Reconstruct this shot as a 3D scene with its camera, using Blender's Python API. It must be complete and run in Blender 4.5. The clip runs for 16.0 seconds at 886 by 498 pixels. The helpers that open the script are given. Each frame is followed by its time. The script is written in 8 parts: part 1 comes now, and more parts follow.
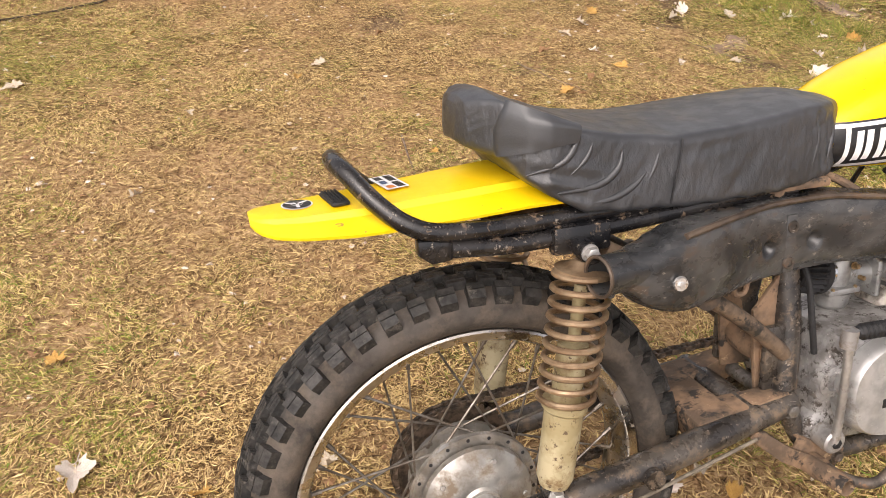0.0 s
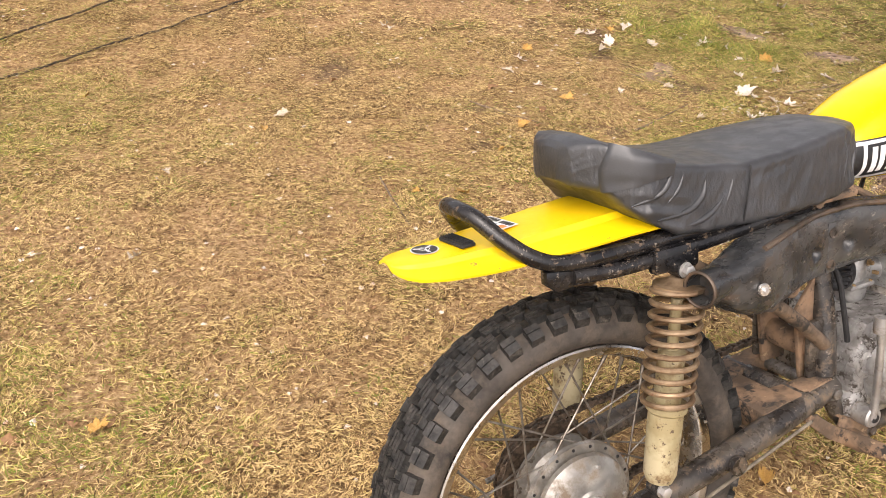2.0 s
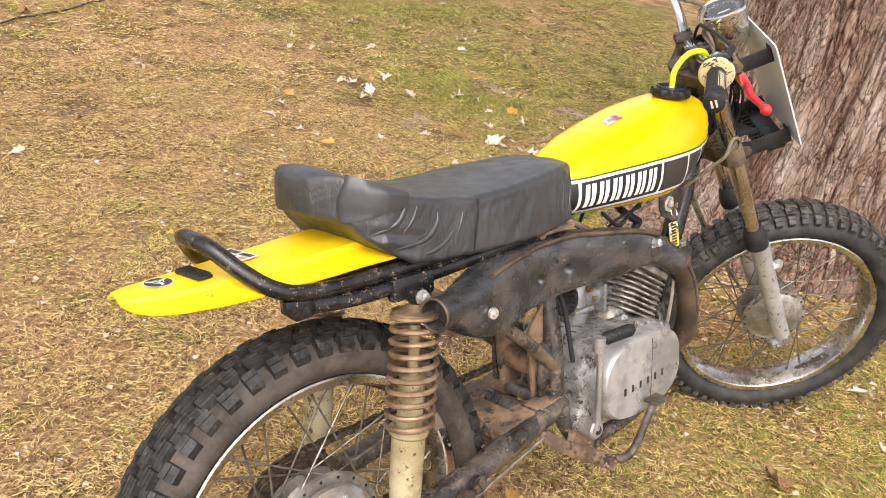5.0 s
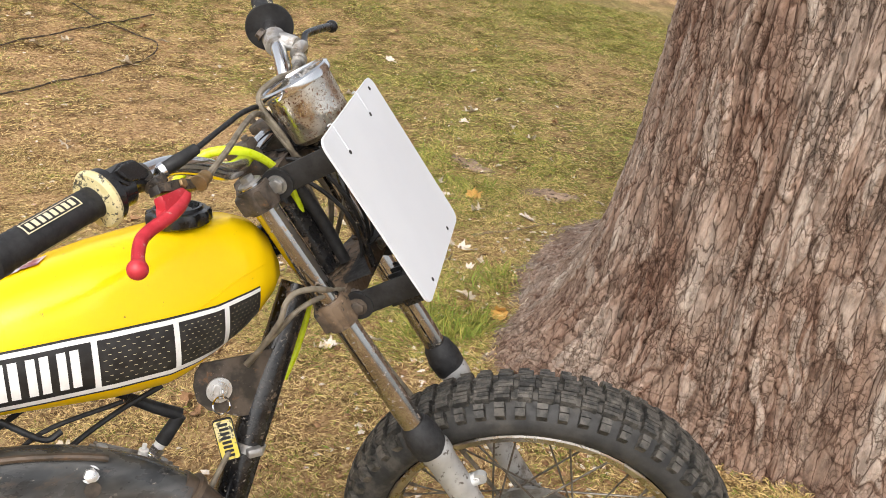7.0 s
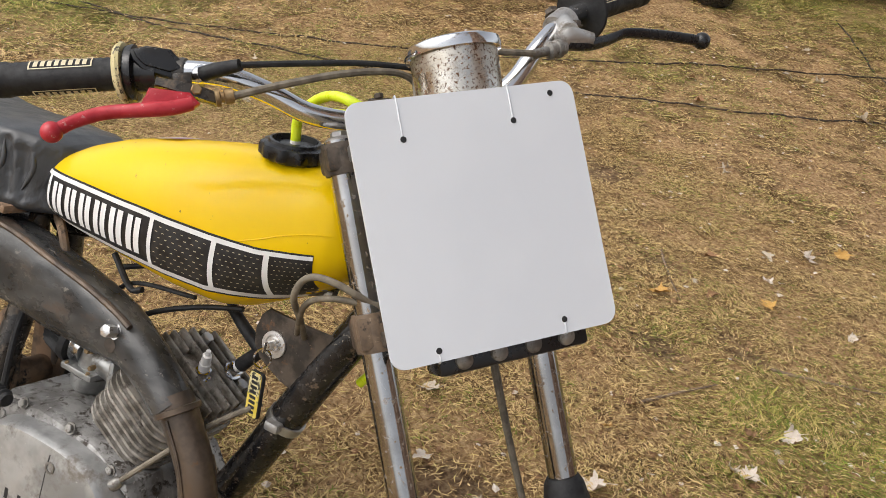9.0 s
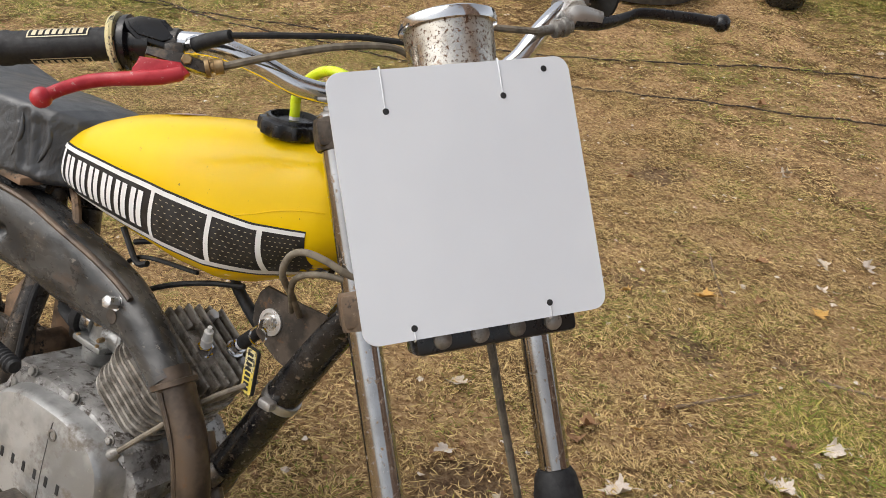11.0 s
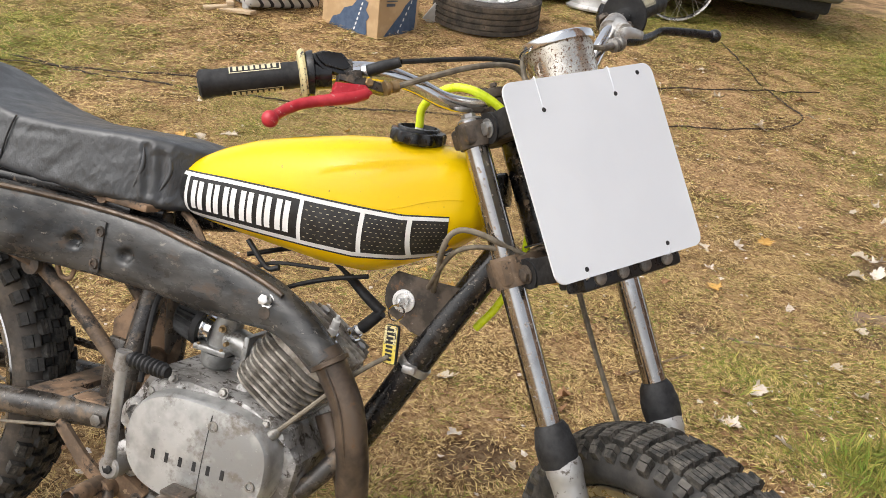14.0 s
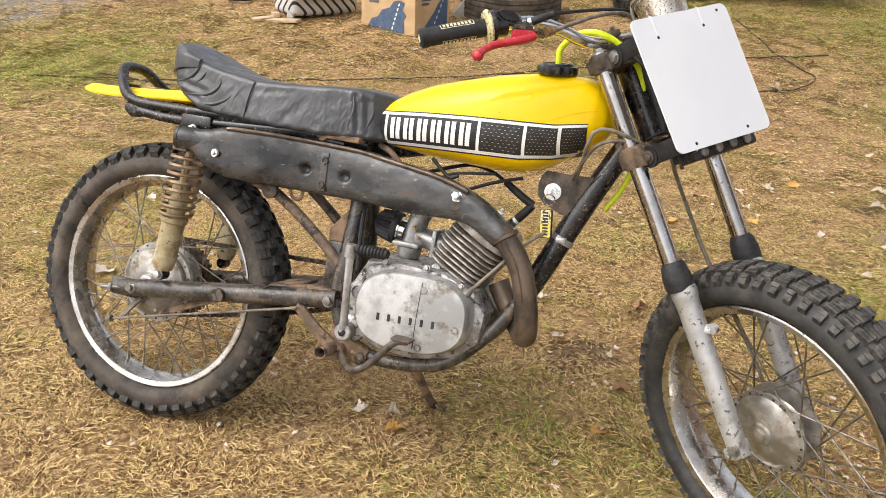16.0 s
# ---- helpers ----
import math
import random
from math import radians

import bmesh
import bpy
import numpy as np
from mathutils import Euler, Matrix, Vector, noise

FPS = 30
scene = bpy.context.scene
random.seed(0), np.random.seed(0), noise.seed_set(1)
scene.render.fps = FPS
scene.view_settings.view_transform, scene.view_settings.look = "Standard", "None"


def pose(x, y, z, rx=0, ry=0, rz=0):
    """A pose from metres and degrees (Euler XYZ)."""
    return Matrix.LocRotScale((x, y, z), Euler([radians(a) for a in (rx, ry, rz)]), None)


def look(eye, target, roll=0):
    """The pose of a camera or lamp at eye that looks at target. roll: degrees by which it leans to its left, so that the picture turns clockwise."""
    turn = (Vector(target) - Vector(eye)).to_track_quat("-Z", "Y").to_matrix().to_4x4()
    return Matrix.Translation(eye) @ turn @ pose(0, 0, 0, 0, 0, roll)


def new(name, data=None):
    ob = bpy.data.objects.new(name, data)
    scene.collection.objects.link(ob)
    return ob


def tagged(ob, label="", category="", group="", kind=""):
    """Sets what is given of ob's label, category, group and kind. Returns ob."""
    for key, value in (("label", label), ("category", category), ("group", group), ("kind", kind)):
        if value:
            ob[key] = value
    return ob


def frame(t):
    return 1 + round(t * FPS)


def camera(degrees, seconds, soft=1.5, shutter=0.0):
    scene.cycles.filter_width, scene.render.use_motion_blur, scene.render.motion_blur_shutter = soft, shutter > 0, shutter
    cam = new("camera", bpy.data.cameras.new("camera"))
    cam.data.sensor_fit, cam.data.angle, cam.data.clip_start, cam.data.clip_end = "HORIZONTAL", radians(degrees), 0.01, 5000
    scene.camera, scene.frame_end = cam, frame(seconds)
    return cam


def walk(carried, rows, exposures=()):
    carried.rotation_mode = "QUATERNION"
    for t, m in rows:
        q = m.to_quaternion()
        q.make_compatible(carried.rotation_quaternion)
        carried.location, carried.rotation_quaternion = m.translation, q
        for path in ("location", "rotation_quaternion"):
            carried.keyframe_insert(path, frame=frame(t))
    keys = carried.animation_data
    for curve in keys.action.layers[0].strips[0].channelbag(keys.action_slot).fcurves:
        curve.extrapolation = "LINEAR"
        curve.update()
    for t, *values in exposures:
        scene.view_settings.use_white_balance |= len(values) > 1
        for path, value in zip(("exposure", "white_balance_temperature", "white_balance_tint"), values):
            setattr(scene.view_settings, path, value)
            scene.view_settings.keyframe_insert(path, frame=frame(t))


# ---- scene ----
# ---------------- camera ----------------
cam = camera(57.1, 16.0, soft=0.6)
PATH = [
    (0, (0.346, 0.243, 1.216), (0.212, 1.884, 0.082), 2.6),
    (0.5, (0.346, 0.236, 1.215), (0.192, 1.854, 0.05), 2.9),
    (1, (0.328, 0.214, 1.226), (0.096, 1.842, 0.088), 0.8),
    (1.5, (0.251, 0.194, 1.241), (0.056, 1.861, 0.153), 1.4),
    (2, (0.083, 0.146, 1.268), (0.177, 1.841, 0.211), 1.9),
    (2.5, (0.023, 0.109, 1.273), (0.331, 1.798, 0.247), 4.9),
    (3, (0.024, 0.105, 1.272), (0.404, 1.808, 0.295), 5.7),
    (3.2, (0.024, 0.105, 1.266), (0.42, 1.806, 0.29), 6.2),
    (5.3, (0.183, 0.118, 1.257), (0.83, 1.781, 0.354), 9.5),
    (5.5, (0.279, 0.13, 1.248), (0.901, 1.79, 0.323), 8.7),
    (6, (0.638, 0.181, 1.262), (1.243, 1.9, 0.439), 8.6),
    (6.5, (0.979, 0.378, 1.271), (1.609, 2.08, 0.431), 8.0),
    (7, (1.246, 0.528, 1.264), (1.487, 2.338, 0.448), 5.2),
    (7.5, (1.465, 0.644, 1.234), (1.163, 2.432, 0.391), 6.4),
    (8, (1.58, 0.82, 1.229), (1.022, 2.527, 0.348), 7.5),
    (8.5, (1.652, 0.941, 1.237), (0.783, 2.502, 0.336), 9.9),
    (9, (1.801, 1.034, 1.225), (0.472, 2.209, 0.301), 9.7),
    (9.5, (1.832, 1.092, 1.208), (0.441, 2.181, 0.27), 9.7),
    (9.7, (1.842, 1.102, 1.201), (0.422, 2.156, 0.267), 9.2),
    (12, (1.84, 1.096, 1.21), (0.421, 2.145, 0.269), 9.3),
    (12.5, (1.843, 1.067, 1.212), (0.412, 2.116, 0.29), 9.5),
    (13, (1.845, 1.029, 1.226), (0.395, 2.107, 0.367), 10.0),
    (13.5, (1.825, 0.874, 1.206), (0.478, 2.153, 0.466), 10.0),
    (14, (1.799, 0.684, 1.184), (0.591, 2.063, 0.385), 8.3),
    (14.5, (1.9, 0.594, 1.166), (0.701, 1.981, 0.367), 8.7),
    (15, (1.988, 0.501, 1.174), (0.742, 1.842, 0.368), 6.6),
    (15.4, (1.97, 0.379, 1.149), (0.709, 1.707, 0.344), 4.5),
    (15.5, (1.961, 0.33, 1.156), (0.724, 1.673, 0.34), 3.7),
    (16, (1.952, 0.171, 1.165), (0.718, 1.53, 0.372), 3.8),
]
walk(cam, [(t, look(eye, target, roll)) for t, eye, target, roll in PATH],
     exposures=[(0, 0.77, 6900, 17), (2.0, 0.88, 6900, 17), (3.2, 0.96, 6850, 16), (5.5, 0.98, 6700, 13), (6.5, 0.86, 6600, 11), (7.0, 0.78, 6550, 10), (8.0, 0.54, 6500, 10), (9.0, 0.34, 6500, 10),
                (12.5, 0.30, 6500, 10), (13.3, 0.42, 6500, 10), (14.0, 0.62, 6500, 10), (14.5, 0.64, 6500, 10), (15.2, 0.74, 6500, 10), (16.0, 0.82, 6550, 11)])

# ---------------- light ----------------
world = bpy.data.worlds.new("overcast_sky")
scene.world = world
world.use_nodes = True
wn = world.node_tree.nodes
wn.clear()
sky = wn.new("ShaderNodeTexSky")
sky.sky_type = "NISHITA"
sky.sun_disc = False
sky.sun_elevation = radians(52)
sky.sun_rotation = radians(200)
sky.air_density, sky.dust_density, sky.ozone_density = 1.0, 4.0, 1.0
wash = wn.new("ShaderNodeHueSaturation")
wash.inputs["Saturation"].default_value = 0.28
back = wn.new("ShaderNodeBackground")
back.inputs["Strength"].default_value = 0.15
wout = wn.new("ShaderNodeOutputWorld")
world.node_tree.links.new(sky.outputs[0], wash.inputs["Color"])
world.node_tree.links.new(wash.outputs[0], back.inputs["Color"])
world.node_tree.links.new(back.outputs[0], wout.inputs["Surface"])

sun = new("sun", bpy.data.lights.new("sun", "SUN"))
sun.data.energy = 1.0
sun.data.angle = radians(75)
sun.data.color = (1.0, 0.95, 0.87)
sun.matrix_world = look((0, 0, 10), (0 + 2.0, 0 + 5.5, 10 - 7.5))

# ---------------- materials ----------------
def nodes_of(name):
    m = bpy.data.materials.new(name)
    m.use_nodes = True
    t = m.node_tree
    return m, t, t.nodes["Principled BSDF"]


def link(t, a, b):
    t.links.new(a, b)


def noise_node(t, vec, scale, detail=4.0, rough=0.6):
    n = t.nodes.new("ShaderNodeTexNoise")
    n.inputs["Scale"].default_value = scale
    n.inputs["Detail"].default_value = detail
    n.inputs["Roughness"].default_value = rough
    if vec is not None:
        link(t, vec, n.inputs["Vector"])
    return n.outputs["Fac"]


def wide(t, fac, lo=0.27, hi=0.73):
    """Spread a noise over the whole range."""
    r = t.nodes.new("ShaderNodeMapRange")
    r.inputs["From Min"].default_value, r.inputs["From Max"].default_value = lo, hi
    link(t, fac, r.inputs["Value"])
    return r.outputs[0]


def ramp_node(t, fac, stops):
    r = t.nodes.new("ShaderNodeValToRGB")
    e = r.color_ramp.elements
    while len(e) < len(stops):
        e.new(0.5)
    for k, (p, c) in zip(e, stops):
        k.position = p
        k.color = (*c, 1.0) if len(c) == 3 else c
    link(t, fac, r.inputs["Fac"])
    return r.outputs["Color"]


def mix_node(t, fac, a, b):
    m = t.nodes.new("ShaderNodeMix")
    m.data_type = "RGBA"
    for sock, v in ((m.inputs["Factor"], fac), (m.inputs["A"], a), (m.inputs["B"], b)):
        if isinstance(v, (int, float)):
            sock.default_value = v
        elif isinstance(v, tuple):
            sock.default_value = (*v, 1.0)
        else:
            link(t, v, sock)
    return m.outputs["Result"]


def grey(v):
    return (v, v, v)


def surface(name, c1, c2, scale=30, rough=0.5, rough2=None, metal=0.0, bump=0.0, bump_scale=200,
            spots=None, spots2=None, coat=0.0, random_value=0.0, stretch=None, spot_rough=None, metal_off=True):
    """Two-tone noise, with spots of dirt, rust or wear on top: (colour, low, high, scale)."""
    m, t, p = nodes_of(name)
    tc = t.nodes.new("ShaderNodeTexCoord")
    vec = tc.outputs["Object"]
    if stretch:
        mp = t.nodes.new("ShaderNodeMapping")
        mp.inputs["Scale"].default_value = stretch
        link(t, vec, mp.inputs["Vector"])
        vec = mp.outputs["Vector"]
    f = wide(t, noise_node(t, vec, scale))
    col = ramp_node(t, f, [(0.32, c1), (0.68, c2)])
    masks = []
    for s in (spots, spots2):
        if s:
            f2 = wide(t, noise_node(t, vec, s[3], 6.0, 0.7), 0.25, 0.75)
            mask = ramp_node(t, f2, [(s[1], grey(0.0)), (s[2], grey(1.0))])
            col = mix_node(t, mask, col, s[0])
            masks.append(mask)
    if random_value:
        oi = t.nodes.new("ShaderNodeObjectInfo")
        hv = t.nodes.new("ShaderNodeHueSaturation")
        mr = t.nodes.new("ShaderNodeMapRange")
        mr.inputs["To Min"].default_value = 1 - random_value
        mr.inputs["To Max"].default_value = 1 + random_value
        link(t, oi.outputs["Random"], mr.inputs["Value"])
        link(t, mr.outputs[0], hv.inputs["Value"])
        link(t, col, hv.inputs["Color"])
        col = hv.outputs["Color"]
    link(t, col, p.inputs["Base Color"])
    r2 = rough if rough2 is None else rough2
    rf = ramp_node(t, wide(t, noise_node(t, vec, scale * 2.3)), [(0.3, grey(rough)), (0.7, grey(r2))])
    if masks and spot_rough is not None:
        rf = mix_node(t, masks[0], rf, grey(spot_rough))
    link(t, rf, p.inputs["Roughness"])
    if metal and masks and metal_off:
        link(t, mix_node(t, masks[0], grey(metal), grey(0.0)), p.inputs["Metallic"])
    else:
        p.inputs["Metallic"].default_value = metal
    p.inputs["Coat Weight"].default_value = coat
    p.inputs["Coat Roughness"].default_value = 0.12
    if bump:
        b = t.nodes.new("ShaderNodeBump")
        b.inputs["Strength"].default_value = bump
        b.inputs["Distance"].default_value = 0.002
        link(t, noise_node(t, vec, bump_scale, 5.0), b.inputs["Height"])
        link(t, b.outputs["Normal"], p.inputs["Normal"])
    return m


YELLOW = surface("yellow_paint", (0.87, 0.565, 0.002), (0.90, 0.595, 0.003), 6, 0.20, 0.26, coat=0.10,
                 spots=((0.30, 0.19, 0.03), 0.84, 0.88, 70))
next(n for n in YELLOW.node_tree.nodes if n.type == "BSDF_PRINCIPLED").inputs["Specular IOR Level"].default_value = 0.26
YELLOW_PLASTIC = surface("yellow_fender_plastic", (0.88, 0.58, 0.004), (0.92, 0.63, 0.006), 9, 0.38, 0.5,
                         spots=((0.40, 0.25, 0.05), 0.84, 0.88, 55), bump=0.05, bump_scale=90)
VINYL = surface("black_vinyl", (0.030, 0.032, 0.035), (0.044, 0.046, 0.050), 14, 0.35, 0.47, bump=0.12, bump_scale=380,
                spots=((0.058, 0.058, 0.056), 0.76, 1.0, 30))
vt = VINYL.node_tree
vp = next(n for n in vt.nodes if n.type == "BSDF_PRINCIPLED")
vp.inputs["Specular IOR Level"].default_value = 0.75
va_ = vt.nodes.new("ShaderNodeAttribute")
va_.attribute_name = "slack"
vm_ = vt.nodes.new("ShaderNodeMapping")
vm_.inputs["Rotation"].default_value = (0, 0.9, 0)
vm_.inputs["Scale"].default_value = (1.0, 1.0, 0.5)
link(vt, vt.nodes.new("ShaderNodeTexCoord").outputs["Object"], vm_.inputs["Vector"])
vb_ = vt.nodes.new("ShaderNodeBump")
vb_.inputs["Distance"].default_value = 0.0006
link(vt, va_.outputs["Fac"], vb_.inputs["Strength"])
crumple = ramp_node(vt, noise_node(vt, vm_.outputs["Vector"], 75, 6.0, 0.6), [(0.30, grey(0.0)), (0.48, grey(0.8)), (0.52, grey(0.85)), (0.70, grey(0.2))])
link(vt, crumple, vb_.inputs["Height"])
old_ = vp.inputs["Normal"].links[0].from_socket
link(vt, old_, vb_.inputs["Normal"])
link(vt, vb_.outputs["Normal"], vp.inputs["Normal"])
BLACK_PAINT = surface("chipped_black_paint", (0.007, 0.007, 0.008), (0.022, 0.020, 0.019), 25, 0.14, 0.30, bump=0.10, bump_scale=160,
                      spots=((0.14, 0.095, 0.06), 0.68, 0.80, 55), spots2=((0.22, 0.19, 0.155), 0.75, 0.80, 140), spot_rough=0.8)
EXHAUST = surface("worn_black_exhaust", (0.022, 0.023, 0.024), (0.070, 0.069, 0.067), 22, 0.20, 0.38, bump=0.3, bump_scale=80, stretch=(0.5, 1, 1),
                  spots=((0.075, 0.054, 0.040), 0.64, 0.80, 34), spots2=((0.20, 0.18, 0.155), 0.77, 0.81, 110), spot_rough=0.6)
HEADER = surface("burnt_header_steel", (0.058, 0.044, 0.034), (0.135, 0.098, 0.070), 18, 0.30, 0.52, metal=0.35, bump=0.15, bump_scale=120,
                 spots=((0.15, 0.085, 0.045), 0.68, 0.85, 40), spot_rough=0.8)
MUDDY = surface("rusty_muddy_frame", (0.105, 0.072, 0.048), (0.25, 0.160, 0.098), 22, 0.75, 0.95, bump=0.5, bump_scale=90,
                spots=((0.030, 0.025, 0.021), 0.58, 0.70, 24), spots2=((0.36, 0.25, 0.15), 0.74, 0.84, 60))
GRIMY = surface("grimy_brown_steel", (0.045, 0.038, 0.032), (0.12, 0.095, 0.075), 30, 0.5, 0.7, metal=0.3, bump=0.3, bump_scale=150,
                spots=((0.17, 0.095, 0.05), 0.66, 0.82, 45), spots2=((0.24, 0.22, 0.20), 0.76, 0.84, 90), spot_rough=0.85)
CHROME = surface("chrome", (0.78, 0.78, 0.79), (0.70, 0.70, 0.70), 8, 0.10, 0.22, metal=1.0,
                 spots=((0.16, 0.10, 0.05), 0.82, 0.88, 160), spot_rough=0.8)
FORK_CHROME = surface("pitted_fork_chrome", (0.52, 0.51, 0.50), (0.40, 0.38, 0.36), 12, 0.07, 0.18, metal=1.0,
                      spots=((0.24, 0.17, 0.11), 0.68, 0.82, 130), spot_rough=0.7)
SPEEDO_CHROME = surface("rust_pitted_chrome", (0.66, 0.62, 0.55), (0.45, 0.40, 0.33), 15, 0.2, 0.4, metal=1.0,
                        spots=((0.11, 0.050, 0.022), 0.60, 0.66, 330), spots2=((0.24, 0.12, 0.055), 0.68, 0.86, 60), spot_rough=0.85)
ALLOY = surface("oxidised_alloy", (0.36, 0.35, 0.34), (0.56, 0.55, 0.53), 18, 0.38, 0.55, metal=0.75, bump=0.15, bump_scale=140,
                spots=((0.17, 0.135, 0.10), 0.55, 0.85, 30), spot_rough=0.75)
CASTING = surface("grimy_cast_alloy", (0.22, 0.21, 0.20), (0.45, 0.44, 0.43), 26, 0.42, 0.6, metal=0.6, bump=0.35, bump_scale=150,
                  spots=((0.045, 0.035, 0.027), 0.56, 0.72, 60), spots2=((0.60, 0.58, 0.55), 0.74, 0.80, 160), spot_rough=0.85)
COVER = surface("worn_engine_cover", (0.32, 0.32, 0.314), (0.53, 0.53, 0.52), 14, 0.38, 0.52, metal=0.6, bump=0.18, bump_scale=120,
                spots=((0.16, 0.135, 0.11), 0.58, 0.86, 22), spots2=((0.60, 0.59, 0.57), 0.78, 0.84, 150), spot_rough=0.7)
FIN = surface("grimy_cylinder_fin", (0.18, 0.16, 0.135), (0.42, 0.39, 0.35), 40, 0.45, 0.65, metal=0.55, bump=0.3, bump_scale=200,
              spots=((0.05, 0.037, 0.027), 0.60, 0.85, 45), spot_rough=0.85)
HUB = surface("dusty_hub_alloy", (0.27, 0.255, 0.23), (0.46, 0.445, 0.41), 18, 0.28, 0.46, metal=0.75, bump=0.15, bump_scale=140,
              spots=((0.17, 0.13, 0.09), 0.50, 0.80, 30), spot_rough=0.8)
RIM = surface("rim_chrome", (0.62, 0.60, 0.575), (0.42, 0.39, 0.35), 14, 0.18, 0.36, metal=1.0,
              spots=((0.26, 0.20, 0.14), 0.68, 0.88, 90), spot_rough=0.7)
SPOKE = surface("spoke_steel", (0.24, 0.22, 0.19), (0.15, 0.125, 0.10), 60, 0.35, 0.55, metal=0.8)
RUBBER = surface("dusty_tyre_rubber", (0.036, 0.030, 0.025), (0.070, 0.058, 0.047), 16, 0.66, 0.88, bump=0.25, bump_scale=300,
                 spots=((0.15, 0.118, 0.088), 0.48, 0.9, 9), spots2=((0.02, 0.018, 0.016), 0.74, 0.84, 22))
TREAD = surface("scuffed_tread_rubber", (0.012, 0.012, 0.011), (0.036, 0.033, 0.030), 60, 0.55, 0.8, bump=0.3, bump_scale=260,
                spots=((0.15, 0.135, 0.115), 0.66, 0.95, 50))
TREAD_FRONT = surface("front_tread_rubber", (0.022, 0.021, 0.019), (0.080, 0.072, 0.062), 60, 0.5, 0.75, bump=0.3, bump_scale=260,
                      spots=((0.15, 0.135, 0.115), 0.62, 0.92, 50))
RUBBER_FRONT = surface("front_tyre_rubber", (0.018, 0.018, 0.018), (0.036, 0.034, 0.032), 24, 0.55, 0.75, bump=0.2, bump_scale=300,
                       spots=((0.09, 0.08, 0.066), 0.62, 1.0, 12))
SOFT_BLACK = surface("black_rubber", (0.008, 0.008, 0.009), (0.018, 0.018, 0.019), 50, 0.55, 0.72, bump=0.15, bump_scale=400)
GLOSS_BLACK = surface("gloss_black_plastic", (0.010, 0.010, 0.011), (0.018, 0.018, 0.019), 20, 0.22, 0.38,
                      spots=((0.07, 0.065, 0.06), 0.80, 0.86, 70))
SPRING = surface("dusty_bronze_spring", (0.22, 0.145, 0.085), (0.38, 0.275, 0.175), 30, 0.34, 0.48, metal=0.6,
                 spots=((0.20, 0.11, 0.06), 0.72, 0.86, 60))
IVORY = surface("stained_ivory_shock", (0.31, 0.255, 0.135), (0.47, 0.41, 0.26), 16, 0.5, 0.65, bump=0.15, bump_scale=120,
                spots=((0.20, 0.13, 0.06), 0.52, 0.80, 30), spots2=((0.10, 0.065, 0.035), 0.66, 0.74, 70))
SLIDER = surface("painted_silver_slider", (0.36, 0.36, 0.355), (0.53, 0.53, 0.525), 10, 0.36, 0.52, metal=0.5, bump=0.08, bump_scale=150,
                 spots=((0.11, 0.095, 0.08), 0.66, 0.74, 75), spots2=((0.20, 0.18, 0.155), 0.66, 0.86, 16))
CHAIN = surface("oily_chain", (0.05, 0.038, 0.028), (0.14, 0.10, 0.07), 90, 0.5, 0.7, metal=0.6)
WHITE = surface("white_plastic_plate", (0.645, 0.668, 0.71), (0.69, 0.712, 0.75), 3, 0.35, 0.45, bump=0.06, bump_scale=25)
DECAL_WHITE = surface("white_decal", (0.78, 0.78, 0.77), (0.83, 0.83, 0.82), 60, 0.35, 0.5, spots=((0.45, 0.42, 0.38), 0.82, 0.9, 80))
DECAL_BLACK = surface("black_decal", (0.012, 0.012, 0.013), (0.025, 0.025, 0.026), 70, 0.3, 0.45)
RED = surface("red_lever_paint", (0.40, 0.014, 0.026), (0.50, 0.028, 0.042), 60, 0.36, 0.5, coat=0.1, spots=((0.50, 0.24, 0.22), 0.76, 0.82, 120))
HOSE_YELLOW = surface("neon_fuel_hose", (0.66, 0.80, 0.015), (0.74, 0.86, 0.03), 40, 0.25, 0.35)
CABLE_GREY = surface("faded_cable_sheath", (0.13, 0.108, 0.08), (0.21, 0.18, 0.135), 60, 0.6, 0.75)
GOLD = surface("tan_print", (0.62, 0.55, 0.36), (0.68, 0.61, 0.42), 60, 0.45)
PATCH_YELLOW = surface("yellow_tag", (0.66, 0.50, 0.06), (0.74, 0.60, 0.16), 40, 0.5, spots=((0.20, 0.17, 0.10), 0.60, 0.72, 120))
CREAM = surface("speckled_cream_plastic", (0.58, 0.50, 0.25), (0.68, 0.60, 0.34), 60, 0.5, spots=((0.06, 0.055, 0.04), 0.58, 0.62, 120))
FADED_PRINT = surface("faded_mauve_print", (0.30, 0.20, 0.24), (0.66, 0.62, 0.62), 60, 0.4)
MAROON_PRINT = surface("faded_maroon_print", (0.24, 0.055, 0.06), (0.55, 0.42, 0.42), 60, 0.45)
RED_PRINT = surface("red_print", (0.45, 0.05, 0.05), (0.5, 0.07, 0.06), 60, 0.4)
BLUE_PRINT = surface("blue_print", (0.055, 0.09, 0.16), (0.075, 0.115, 0.195), 30, 0.55)
ORANGE_PRINT = surface("orange_print", (0.7, 0.24, 0.05), (0.74, 0.28, 0.07), 60, 0.4)
PORCELAIN = surface("porcelain", (0.75, 0.74, 0.72), (0.8, 0.79, 0.77), 40, 0.25)
CARB = surface("carburettor_alloy", (0.25, 0.25, 0.245), (0.40, 0.40, 0.39), 30, 0.35, 0.5, metal=0.7, spots=((0.10, 0.08, 0.06), 0.66, 0.84, 50), spot_rough=0.8)
DULL_BOLT = surface("dull_bolt_steel", (0.20, 0.19, 0.175), (0.36, 0.345, 0.32), 40, 0.4, 0.6, metal=0.75, spots=((0.10, 0.07, 0.045), 0.58, 0.8, 90), spot_rough=0.8)
